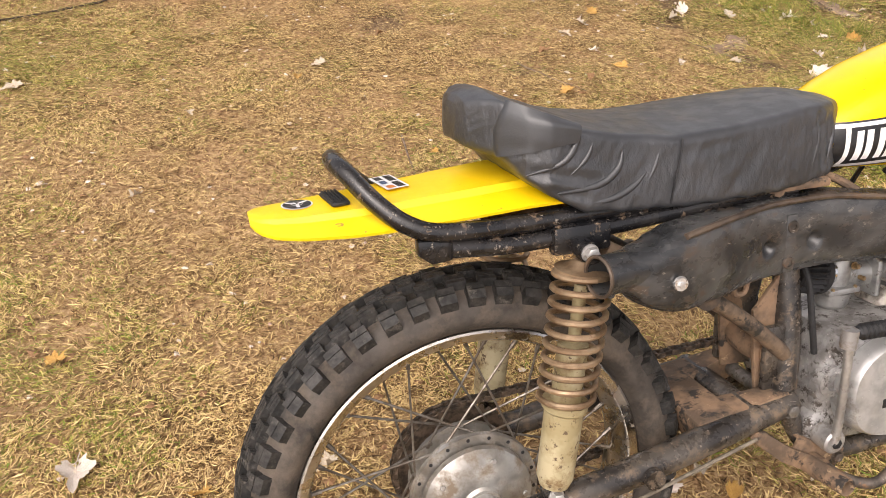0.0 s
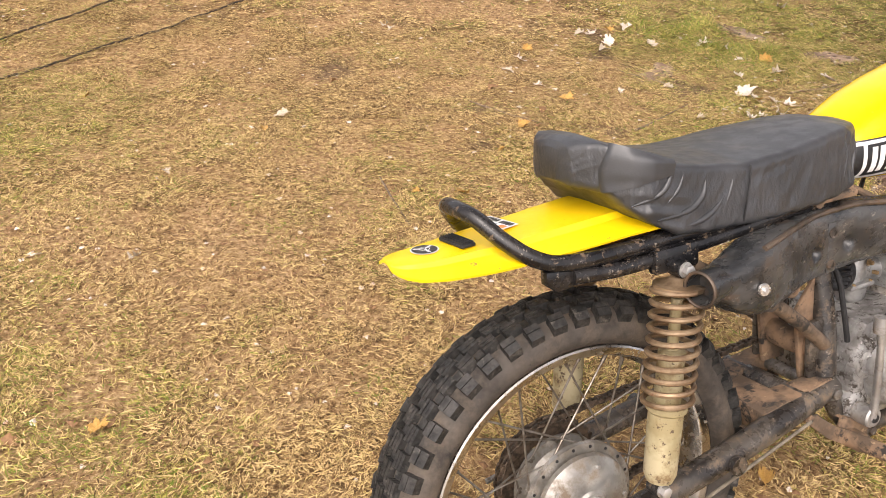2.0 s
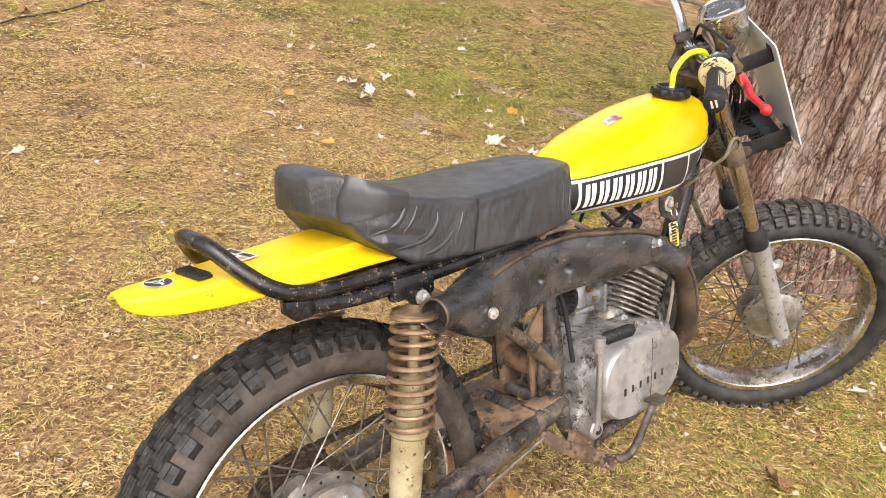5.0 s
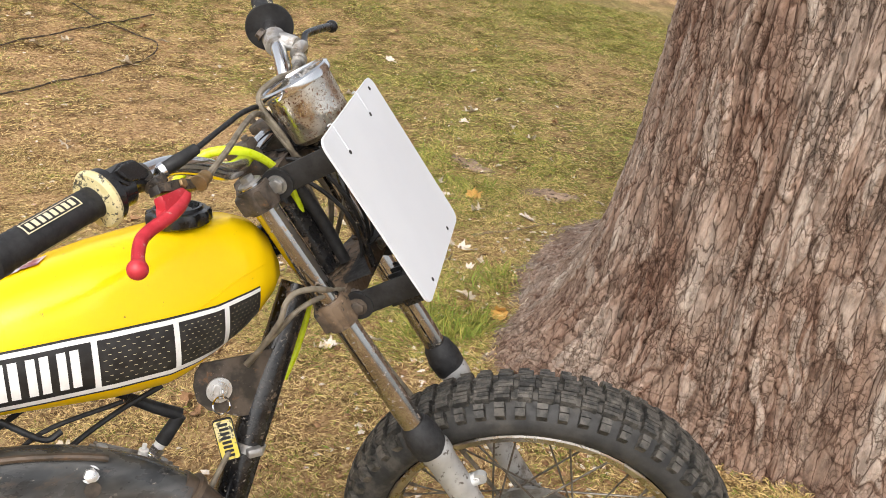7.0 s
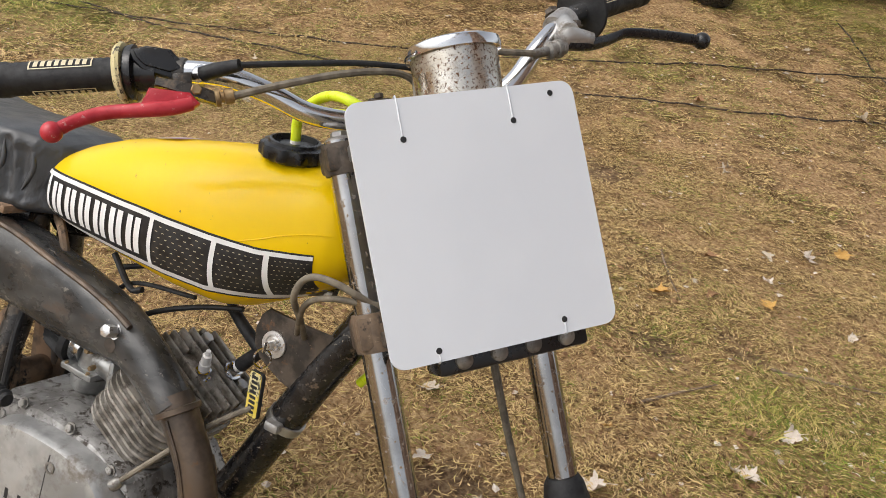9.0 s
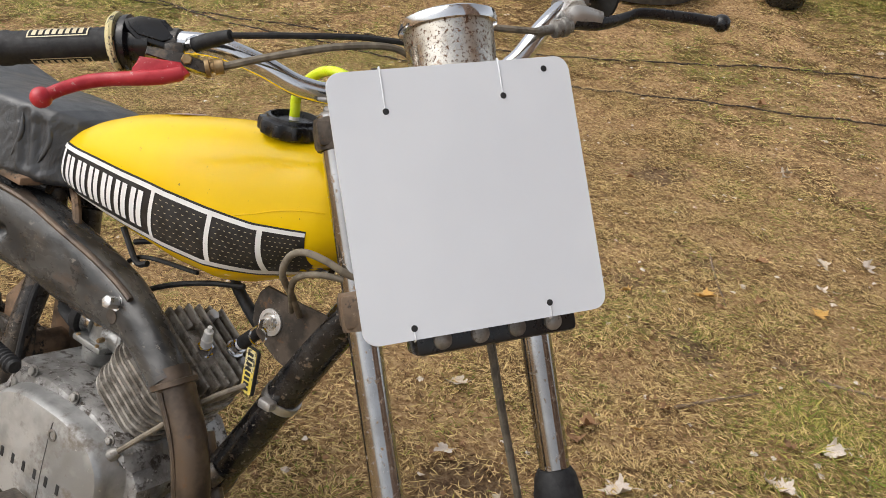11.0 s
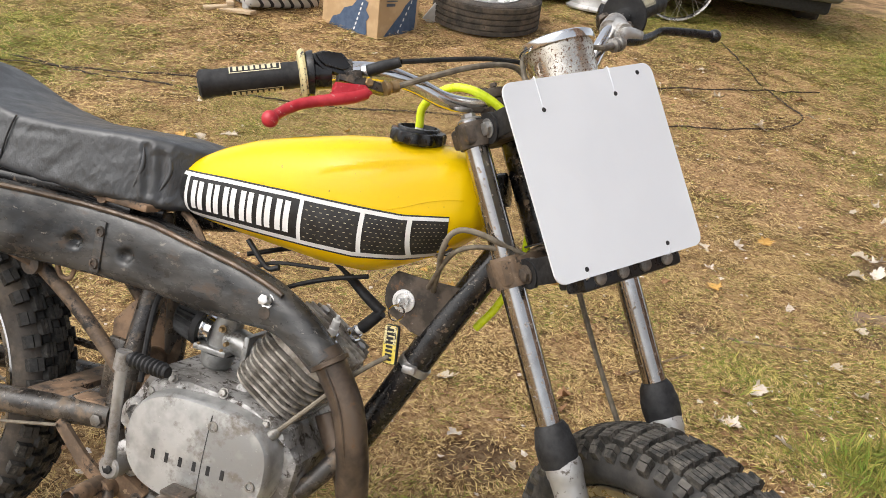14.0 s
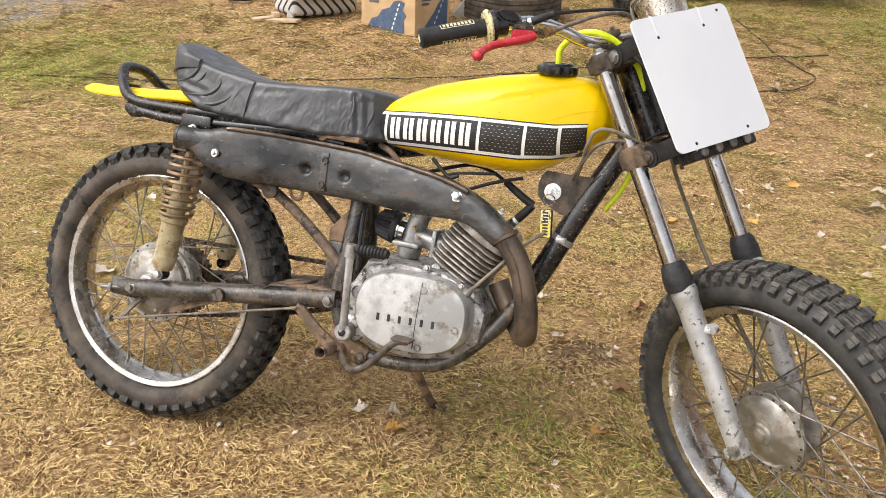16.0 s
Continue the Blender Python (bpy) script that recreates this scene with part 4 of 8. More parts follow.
BX0, BX1 = 0.506, 0.918
SEPS = (0.519, 0.718, 0.806, 0.868)
for sd in (-1, 1):
    bm = bmesh.new()
    on_tank(bm, sd, BX0, BX1, band_lo, band_hi, 0.0009, 60, 10)
    band = part("tank_band", bm, DECAL_BLACK, tank, "black side stripe with white borders and plain white bars")
    for a, b in ((0.035, 0.115), (0.885, 0.965)):
        bm = bmesh.new()
        on_tank(bm, sd, BX0 - 0.003, BX1, lambda x, a=a: band_lo(x) + (band_hi(x) - band_lo(x)) * a * 1.0, lambda x, b=b: band_lo(x) + (band_hi(x) - band_lo(x)) * b, 0.0016, 60, 2)
        part("white_stripe", bm, DECAL_WHITE, band)
    for s0 in SEPS:
        bm = bmesh.new()
        on_tank(bm, sd, s0, s0 + 0.0062, lambda x: band_lo(x) + (band_hi(x) - band_lo(x)) * 0.11, lambda x: band_lo(x) + (band_hi(x) - band_lo(x)) * 0.89, 0.0017, 2, 8)
        part("white_stripe", bm, DECAL_WHITE, band)
    # six pairs of plain white bars in place of the maker's name
    for k in range(6):
        for q in range(2):
            x0 = 0.533 + k * 0.0300 + q * 0.0130
            bm = bmesh.new()
            on_tank(bm, sd, x0, x0 + 0.0090, lambda x: band_lo(x) + (band_hi(x) - band_lo(x)) * 0.20, lambda x: band_lo(x) + (band_hi(x) - band_lo(x)) * 0.81, 0.0018, 2, 8)
            part("white_bar", bm, DECAL_WHITE, band)
    # small dashes printed in the black fields
    bm = bmesh.new()
    rnd = random.Random(7)
    for x0, x1 in ((0.726, 0.805), (0.814, 0.867), (0.876, 0.917)):
        for r_ in range(8):
            for c_ in range(7):
                xa = x0 + (x1 - x0) * (c_ + 0.25 + 0.5 * (r_ % 2)) / 7.6
                f = 0.15 + 0.7 * (r_ + 0.5) / 8
                on_tank(bm, sd, xa, xa + 0.0036 * (x1 - x0) / 0.08, lambda x: band_lo(x) + (band_hi(x) - band_lo(x)) * (f - 0.005), lambda x: band_lo(x) + (band_hi(x) - band_lo(x)) * (f + 0.005), 0.0014, 1, 1)
    part("dash_print", bm, GOLD, band)

# small badge on top of the tank
for k in range(2):
    bm = bmesh.new()
    x0 = 0.640 + 0.020 * k
    vs = []
    for x, y in ((x0, -0.034), (x0 + 0.0195, -0.038), (x0 + 0.032, -0.012), (x0 + 0.0125, -0.009)):
        # height of the tank top at that place
        lo_, hi_ = interp(x, TX, T_BOT), interp(x, TX, T_TOP)
        zz = hi_
        while tank_side(x, zz) < abs(y - T_SHIFT) and zz > lo_:
            zz -= 0.0005
        vs.append(bm.verts.new((x, y, zz + 0.0022)))
    bm.faces.new(vs)
    part("top_badge", bm, (FADED_PRINT, MAROON_PRINT)[k], tank, ("faded mauve and silver half of a small badge", "faded red half of a small badge")[k])
# pressed seam over the front of the stripe
for sd in (-1, 1):
    bm = bmesh.new()
    tube(bm, [(x, T_SHIFT + sd * (tank_side(x, z) + 0.0001), z) for x, z in [(0.838 + 0.092 * k / 12, band_hi(0.838 + 0.092 * k / 12) + 0.0015 + 0.021 * math.sin(k / 12 * 1.75)) for k in range(13)]], 0.0007, 6, 3)
    part("seam", bm, YELLOW, tank)

# filler cap and breather hose
CAPM = along((0.838, -0.03, 0.8945), (-0.03, -0.16, 1.0))
bm = bmesh.new()
prof = []
rings = []
for r, h, wav in ((0.0, 0.0, 0), (0.034, 0.0, 0), (0.0372, 0.003, 0.0018), (0.0376, 0.013, 0.0018), (0.0362, 0.0165, 0.0014), (0.0300, 0.0178, 0), (0.0288, 0.0212, 0), (0.0258, 0.0216, 0), (0.0246, 0.0150, 0), (0.0170, 0.0140, 0), (0.0160, 0.0170, 0), (0.0, 0.0170, 0)):
    rings.append([CAPM @ V(max(1e-5, r + wav * math.cos(11 * 2 * math.pi * k / 112)) * math.cos(2 * math.pi * k / 112), max(1e-5, r + wav * math.cos(11 * 2 * math.pi * k / 112)) * math.sin(2 * math.pi * k / 112), h) for k in range(112)])
skin(bm, rings)
cap_ = part("filler_cap", bm, GLOSS_BLACK, tank, "black ribbed plastic filler cap")
bm = bmesh.new()
lathe(bm, [(0.0, 0.016), (0.006, 0.016), (0.005, 0.027), (0.0, 0.027)], 14, CAPM)
part("nipple", bm, PORCELAIN, cap_)
bm = bmesh.new()
tube(bm, [CAPM @ V(0, 0, 0.021), CAPM @ V(0.002, 0, 0.05), (0.868, -0.045, 0.972), (0.905, -0.052, 0.977), (0.945, -0.04, 0.962), (0.985, -0.01, 0.925), (1.005, 0.0, 0.86), (1.01, 0.02, 0.77), (0.99, 0.03, 0.70), (0.965, 0.03, 0.655)], 0.0058, 10, 8)
part("breather_hose", bm, HOSE_YELLOW, bike, "neon yellow breather hose")

# exhaust: chamber behind a flattened shield, tail tip and header
def lens_ring(c, d, hw, hh, n=2.6, seg=28):
    """A rounded upright cross-section of half width hw and half height hh square to d."""
    d = Vector(d).normalized()
    side = d.cross(V(0, 0, 1)).normalized()
    up = side.cross(d)
    out = []
    for k in range(seg):
        a = 2 * math.pi * k / seg
        ca, sa = math.cos(a), math.sin(a)
        r = (abs(ca) ** n + abs(sa) ** n) ** (-1 / n)
        out.append(Vector(c) + side * hw * r * ca + up * hh * r * sa)
    return out


EX = [  # x, y, z, half width, half height
    (0.140, -0.152, 0.663, 0.020, 0.020), (0.153, -0.151, 0.661, 0.021, 0.0235), (0.166, -0.148, 0.658, 0.024, 0.031), (0.188, -0.143, 0.652, 0.029, 0.043), (0.225, -0.134, 0.648, 0.033, 0.052),
    (0.289, -0.110, 0.647, 0.033, 0.054), (0.377, -0.078, 0.645, 0.032, 0.054), (0.480, -0.065, 0.643, 0.031, 0.052), (0.570, -0.067, 0.635, 0.030, 0.048), (0.637, -0.070, 0.631, 0.029, 0.043),
    (0.694, -0.073, 0.625, 0.027, 0.035), (0.733, -0.076, 0.614, 0.026, 0.030), (0.766, -0.079, 0.597, 0.025, 0.027), (0.797, -0.081, 0.575, 0.0245, 0.025)]
path = curve_pts([e[:3] for e in EX], 28)
hw = lerp_list([e[3] for e in EX], len(path))
hh = lerp_list([e[4] for e in EX], len(path))
bm = bmesh.new()
rings = []
for i, q in enumerate(path):
    d = path[min(i + 1, len(path) - 1)] - path[max(0, i - 1)]
    ring = lens_ring(q, d, hw[i], hh[i], 3.8 if i < 230 else (3.8 - 1.6 * min(1.0, (i - 230) / 70)), 110)
    ring = [p + V(0, noise.noise(p * 22) * 0.0014 + noise.noise(p * 55) * 0.0007 + sum(0.011 * math.exp(-(((p.x - dx) / 0.0095) ** 2 + ((p.z - dz) / 0.0095) ** 2) ** 1.7) for dx, dz in ((0.378, 0.640), (0.460, 0.637))) * (1 if p.y < q.y - 0.02 else 0), noise.noise(p * 17) * 0.0012) for p in ring]
    rings.append(ring)
skin(bm, rings)
exhaust = part("exhaust", bm, EXHAUST, bike, "battered matt black high-level exhaust", sharp=50)
# folded flange along the upper edge, with a strap where the two halves meet
bm = bmesh.new()
flange = []
for i in range(104, 300, 7):
    d = (path[i + 1] - path[i - 1]).normalized()
    side = d.cross(V(0, 0, 1)).normalized()
    out_ = side if side.y < 0 else -side
    flange.append(path[i] + out_ * hw[i] * 0.80 + side.cross(d) * hh[i] * (1.0 if side.cross(d).z > 0 else -1.0) * 0.93)
tube(bm, flange, 0.0042, 8, 3)
part("shield_flange", bm, HEADER, exhaust, "brown folded edge of the heat shield")
bm = bmesh.new()
box(bm, (0.416, -0.1030, 0.640), (0.016, 0.004, 0.078), 0.0015, Matrix.Identity(4))
part("shield_strap", bm, EXHAUST, exhaust, "riveted black strap")
bm = bmesh.new()
TIP = along((0.172, -0.149, 0.662), (-0.97, -0.20, 0.02))
prof = [(0.0225, 0.0), (0.0228, 0.028), (0.0235, 0.031), (0.0235, 0.056), (0.0246, 0.057), (0.0246, 0.060), (0.0215, 0.060), (0.0205, 0.034), (0.0, 0.032)]
rings = [[TIP @ V(max(1e-5, r) * math.cos(2 * math.pi * k / 36), max(1e-5, r) * math.sin(2 * math.pi * k / 36), h) for k in range(36)] for r, h in prof]
skin(bm, rings, cap=False)
lathe(bm, [(0.0, 0), (0.005, 0), (0.005, 0.004), (0.0, 0.004)], 12, along(TIP @ V(0, -0.0235, 0.045), (0, -1, 0.1)))
tip = part("tail_tip", bm, EXHAUST, exhaust, "open round exhaust tip")
bm = bmesh.new()
torus(bm, [(0.0212, 0.0600), (0.0248, 0.0600), (0.0252, 0.0625), (0.0230, 0.0640), (0.0212, 0.0630)], 36, TIP)
part("tip_rim", bm, HEADER, tip, "worn bare steel rim")
bm = bmesh.new()
tube(bm, [(0.790, -0.080, 0.588), (0.812, -0.081, 0.565), (0.845, -0.079, 0.515), (0.862, -0.074, 0.455), (0.868, -0.063, 0.405), (0.861, -0.040, 0.388), (0.842, -0.015, 0.40), (0.808, -0.004, 0.44), (0.785, 0.0, 0.475)],
     [0.0235, 0.0228, 0.0225, 0.0228, 0.0235, 0.0235, 0.023, 0.022, 0.022], 20, 8)
part("header_pipe", bm, HEADER, exhaust, "brown heat-stained header pipe")
bm = bmesh.new()
tube(bm, [(0.808, -0.1045, 0.572), (0.836, -0.1035, 0.530), (0.856, -0.0985, 0.475), (0.867, -0.0885, 0.425), (0.872, -0.0775, 0.394)], 0.0022, 6, 6)
part("weld_seam", bm, HEADER, exhaust)
bm = bmesh.new()
lathe(bm, [(0.0265, -0.004), (0.0285, -0.003), (0.0285, 0.003), (0.0265, 0.004)], 28, along((0.802, -0.081, 0.576), (0.6, 0.0, -0.78)))
part("clamp_ring", bm, HEADER, exhaust)
# shield bolts, dimples and lugs
bm = bmesh.new()
lathe(bm, [(0.0, 0), (0.009, 0), (0.008, 0.004), (0.0, 0.004)], 20, along((0.209, -0.1735, 0.644), (-0.2, -1, 0)))
bolt(bm, (0.2085, -0.1765, 0.644), (-0.2, -1, 0), 0.004, 0.004)
bolt(bm, (0.700, -0.097, 0.637), (0.0, -1, 0.25), 0.0078, 0.016, 0.010)
parts("shield_bolt", bm, BRIGHT_BOLT, exhaust, "bright shield bolt")
bm = bmesh.new()
for x, z in ((0.417, 0.663), (0.415, 0.614)):
    lathe(bm, [(0.0, 0), (0.0085, 0), (0.0075, 0.003), (0.0045, 0.003), (0.0042, 0.001), (0.0, 0.001)], 18, along((x, -0.1045, z), (-0.1, -1, 0.0)))
lathe(bm, [(0.0, 0), (0.010, 0), (0.009, 0.004), (0.0, 0.004)], 12, along((0.70, -0.097, 0.620), (0, -1, 0.0)))
parts("shield_rivet", bm, GRIMY, exhaust, "rusty shield rivet")
bm = bmesh.new()
tube(bm, [(0.343, -0.095, 0.605), (0.343, -0.093, 0.588), (0.35, -0.090, 0.575), (0.365, -0.088, 0.577), (0.369, -0.086, 0.605)], 0.0038, 8, 5)
tube(bm, [(0.24, -0.118, 0.605), (0.27, -0.105, 0.59), (0.30, -0.10, 0.583)], 0.006, 8, 4)
tube(bm, [(0.56, -0.06, 0.68), (0.53, -0.045, 0.70), (0.50, -0.03, 0.710)], 0.006, 8, 4)
parts("hanger", bm, MUDDY, exhaust)

# engine
bm = bmesh.new()
case = [(0.515, 0.335), (0.56, 0.305), (0.65, 0.298), (0.74, 0.318), (0.785, 0.36), (0.79, 0.42), (0.755, 0.462), (0.70, 0.475), (0.60, 0.487), (0.53, 0.48), (0.505, 0.43), (0.50, 0.37)]
plate(bm, case, -0.082, 0.086, XZ, 0.01)
crank = part("crankcase", bm, CASTING, bike, "grimy cast alloy engine crankcase")
bm = bmesh.new()


def oval(cx, cz, pts, grow):
    return [(cx + (x - cx) * grow, cz + (z - cz) * grow) for x, z in pts]


cov = []
for k in range(64):
    a = 2 * math.pi * k / 64
    ca, sa = math.cos(a), math.sin(a)
    u = 0.118 * math.copysign(abs(ca) ** 0.74, ca)
    v = 0.078 * math.copysign(abs(sa) ** 0.78, sa)
    v *= 1.0 - 0.06 * ca
    cov.append((0.648 + u * 0.993 - v * 0.02, 0.399 + v + u * 0.02 + (0.006 if sa > 0 else 0) * ca))
rings = []
for g, y in ((1.03, -0.080), (1.03, -0.097), (1.015, -0.101), (1.005, -0.113), (0.985, -0.120), (0.955, -0.124), (0.6, -0.1265), (0.02, -0.127)):
    rings.append([V(x, y, z) for x, z in oval(0.648, 0.4, cov, g)])
skin(bm, rings)
cover = part("clutch_cover", bm, COVER, crank, "worn polished alloy side cover", sharp=30)
# inlaid dark blocks in place of the maker's name, seam and screws
for k in range(6):
    bm = bmesh.new()
    x = 0.586 + k * 0.0228
    box(bm, (x, -0.1265, 0.381 + k * 0.0013), (0.0062, 0.0016, 0.0145), 0.0005, None, 1)
    part("dark_block", bm, SOFT_BLACK, cover)
bm = bmesh.new()
tube(bm, [(0.668, -0.1175, 0.474), (0.667, -0.1242, 0.463), (0.666, -0.1258, 0.43), (0.665, -0.126, 0.39), (0.665, -0.1255, 0.35), (0.665, -0.1242, 0.334), (0.665, -0.117, 0.325)], 0.0013, 6, 5)
part("seam", bm, SOFT_BLACK, cover)
bm = bmesh.new()
for x, z in ((0.672, 0.450), (0.744, 0.386), (0.676, 0.336)):
    lathe(bm, [(0.0, 0), (0.0078, 0), (0.0078, 0.005), (0.005, 0.005), (0.0046, 0.001), (0.0, 0.001)], 18, along((x, -0.1225, z), (0, -1, 0)))
parts("cover_screw", bm, DULL_BOLT, cover)
# raised crankcase shoulder, kick-shaft boss, oil pump lump
bm = bmesh.new()
plate(bm, [(0.515, 0.42), (0.54, 0.473), (0.60, 0.490), (0.70, 0.486), (0.765, 0.462), (0.775, 0.44), (0.70, 0.45), (0.58, 0.45)], 0.03, 0.097, XZ, 0.012)
lathe(bm, [(0.0, 0), (0.030, 0), (0.028, 0.022), (0.020, 0.027), (0.0, 0.027)], 28, along((0.516, -0.062, 0.334), (0, -1, 0)))
lathe(bm, [(0.0, 0), (0.026, 0), (0.024, 0.016), (0.014, 0.018), (0.012, 0.012), (0.0, 0.012)], 28, along((0.524, -0.078, 0.412), (0, -1, 0)))
lathe(bm, [(0.0, 0), (0.018, 0), (0.016, 0.016), (0.0, 0.016)], 24, along((0.512, -0.075, 0.40), (0, -1, 0)))
lathe(bm, [(0.0, 0), (0.010, 0), (0.009, 0.010), (0.005, 0.012), (0.0, 0.012)], 18, along((0.668, -0.052, 0.484), (0.0, -1, 0.5)))
part("case_shoulder", bm, CASTING, crank)
bm = bmesh.new()
for x, z in ((0.575, 0.484), (0.66, 0.488), (0.735, 0.465), (0.545, 0.455)):
    bolt(bm, (x, -0.094, z), (0, -1, 0.3), 0.006, 0.005, 0.008)
parts("case_bolt", bm, DULL_BOLT, crank)

# cylinder: finned barrel leaning forward, head with upright fins
CYL = along((0.695, -0.002, 0.470), (0.47, 0, 0.88))
bm = bmesh.new()
lathe(bm, [(0.0, -0.01), (0.045, -0.01), (0.045, 0.12), (0.0, 0.12)], 32, CYL)
barrel = part("cylinder", bm, FIN, bike, "grimy finned two-stroke cylinder")
# in CYL, which way is along the bike and which across
inv = CYL.inverted().to_3x3()
bx = inv @ V(1, 0, 0)
ang = math.atan2(bx.y, bx.x)
for k in range(8):
    bm = bmesh.new()
    h = 0.018 + k * 0.0105
    sx = 0.118 + 0.004 * math.sin(k * 1.7)
    plate(bm, [(x, y) for x, y in round_rect(sx + k * 0.001, 0.148, 0.03, 6)], h, h + 0.0038, CYL @ Matrix.Rotation(ang, 4, "Z"), 0.0008)
    part("fin", bm, FIN, barrel)
head_m = CYL @ Matrix.Rotation(ang, 4, "Z")
bm = bmesh.new()
plate(bm, round_rect(0.13, 0.148, 0.035, 6), 0.104, 0.116, head_m, 0.002)
lathe(bm, [(0.0, 0.11), (0.04, 0.114), (0.03, 0.13), (0.0, 0.132)], 28, head_m)
hd = part("cylinder_head", bm, FIN, barrel, "oily cylinder head with deep fins")
for k in range(9):
    y = -0.064 + k * 0.016
    bm = bmesh.new()
    ln = 0.128 * math.sqrt(max(0.15, 1 - (y / 0.095) ** 2))
    if abs(y) < 0.012:
        for sgn in (-1, 1):
            box(bm, (sgn * (ln / 2 - 0.018), y, 0.1275), (0.034, 0.0045, 0.027), 0.0016, head_m)
    else:
        box(bm, (0, y, 0.1265), (ln, 0.0045, 0.027 + 0.004 * (1 - abs(y) / 0.07)), 0.0016, head_m)
    parts("head_fin", bm, FIN, hd)
bm = bmesh.new()
for sx, sy in ((-0.04, -0.045), (0.04, -0.045), (-0.04, 0.045), (0.04, 0.045)):
    bolt(bm, head_m @ V(sx, sy, 0.13), head_m.to_3x3() @ V(0, 0, 1), 0.008, 0.012)
parts("head_nut", bm, ALLOY, hd)


def plug(base, tilt, capped):
    m = along(base, tilt)
    bm = bmesh.new()
    lathe(bm, [(0.0, 0), (0.013, 0), (0.013, 0.003), (0.0105, 0.0035), (0.0105, 0.013), (0.008, 0.014), (0.0, 0.014)], 6, m)
    lathe(bm, [(0.0, 0), (0.012, 0), (0.012, 0.002), (0.0, 0.002)], 20, m)
    p = part("spark_plug", bm, CHROME, bike, "spark plug with a white porcelain neck")
    bm = bmesh.new()
    lathe(bm, [(0.0, 0.013), (0.0075, 0.013), (0.0075, 0.024), (0.0065, 0.025), (0.0065, 0.028), (0.006, 0.038), (0.003, 0.039), (0.003, 0.046), (0.0, 0.046)], 18, m)
    part("porcelain", bm, PORCELAIN, p)
    return m


plug((0.760, 0.004, 0.580), (0.25, -0.30, 1.0), False)
PM = plug((0.783, 0.032, 0.590), (0.62, -0.1, 0.75), True)
bm = bmesh.new()
e0 = PM @ V(0, 0, 0.02)
e1 = PM @ V(0, 0, 0.062)
tube(bm, [e0, e1], [0.0095, 0.0085], 14, smooth=False)
tube(bm, [e1 + (e1 - e0) * 0.02, e1 + V(-0.03, 0.0, 0.018), e1 + V(-0.062, 0.002, 0.038)], [0.0085, 0.008, 0.007], 12, 5)
part("plug_cap", bm, SOFT_BLACK, bike, "black rubber spark plug cap")
bm = bmesh.new()
q = e1 + V(-0.06, 0.002, 0.037)
tube(bm, [q, q + V(-0.04, 0.004, 0.018), q + V(-0.09, 0.01, 0.022), (0.60, 0.0, 0.67)], 0.0038, 8, 6)
tube(bm, [(0.63, -0.03, 0.60), (0.68, -0.02, 0.64), (0.74, -0.01, 0.67), (0.80, 0.0, 0.69)], 0.0036, 8, 6)
tube(bm, [(0.62, -0.04, 0.70), (0.66, -0.045, 0.67), (0.68, -0.045, 0.675)], 0.004, 8, 6)
parts("ignition_lead", bm, SOFT_BLACK, bike)

# carburettor, intake and pod filter
bm = bmesh.new()
tube(bm, [(0.672, -0.002, 0.525), (0.632, -0.002, 0.532), (0.60, -0.002, 0.537)], [0.025, 0.021, 0.021], 18, 4)
box(bm, (0.645, -0.002, 0.528), (0.010, 0.062, 0.058), 0.004)
lathe(bm, [(0.0, -0.03), (0.021, -0.03), (0.0215, 0.03), (0.0235, 0.031), (0.0235, 0.042), (0.018, 0.046), (0.012, 0.05), (0.0, 0.051)], 26, along((0.593, -0.003, 0.546), (0.22, 0, 1)))
carb = part("carburettor", bm, CARB, bike, "small alloy carburettor")
bm = bmesh.new()
box(bm, (0.585, -0.004, 0.517), (0.058, 0.056, 0.010), 0.003)
lathe(bm, [(0.0, 0), (0.012, 0), (0.021, 0.006), (0.0245, 0.012), (0.0265, 0.03), (0.0, 0.031)], 26, along((0.585, -0.004, 0.481), (0.06, 0, 1)))
part("float_bowl", bm, CARB, carb, "round alloy float bowl")
bm = bmesh.new()
bolt(bm, (0.60, -0.027, 0.555), (0.1, -1, 0), 0.004, 0.008, 0.006)
bolt(bm, (0.612, -0.026, 0.535), (0.1, -1, 0), 0.0035, 0.01)
for x in (0.565, 0.605):
    bolt(bm, (x, -0.0285, 0.519), (0, -0.2, 1), 0.003, 0.004)
parts("carb_screw", bm, BRASS, carb)
fm = along((0.562, -0.003, 0.543), (-1, -0.03, 0.16))
bm = bmesh.new()
lathe(bm, [(0.0, -0.012), (0.022, -0.012), (0.022, 0.0), (0.027, 0.0), (0.0275, 0.009), (0.0, 0.009)], 30, fm)
part("hose_clamp", bm, CHROME, carb)
bm = bmesh.new()
rings = []
for r, h, wv in ((0.0, 0.004, 0), (0.033, 0.004, 0), (0.034, 0.008, 0), (0.034, 0.014, 0), (0.031, 0.016, 0.0028), (0.027, 0.046, 0.0026), (0.026, 0.048, 0), (0.023, 0.052, 0), (0.0, 0.052, 0)):
    rings.append([fm @ V(max(1e-5, r + wv * math.cos(24 * 2 * math.pi * k / 144)) * math.cos(2 * math.pi * k / 144), max(1e-5, r + wv * math.cos(24 * 2 * math.pi * k / 144)) * math.sin(2 * math.pi * k / 144), h) for k in range(144)])
skin(bm, rings)
part("pod_filter", bm, SOFT_BLACK, carb, "black pleated pod air filter", sharp=25)
bm = bmesh.new()
tube(bm, [(0.49, -0.03, 0.60), (0.495, -0.055, 0.56), (0.50, -0.065, 0.50), (0.505, -0.07, 0.45)], 0.0045, 8, 6)
tube(bm, [(0.617, -0.02, 0.60), (0.62, -0.03, 0.64), (0.66, -0.035, 0.675), (0.75, -0.03, 0.69)], 0.003, 8, 6)
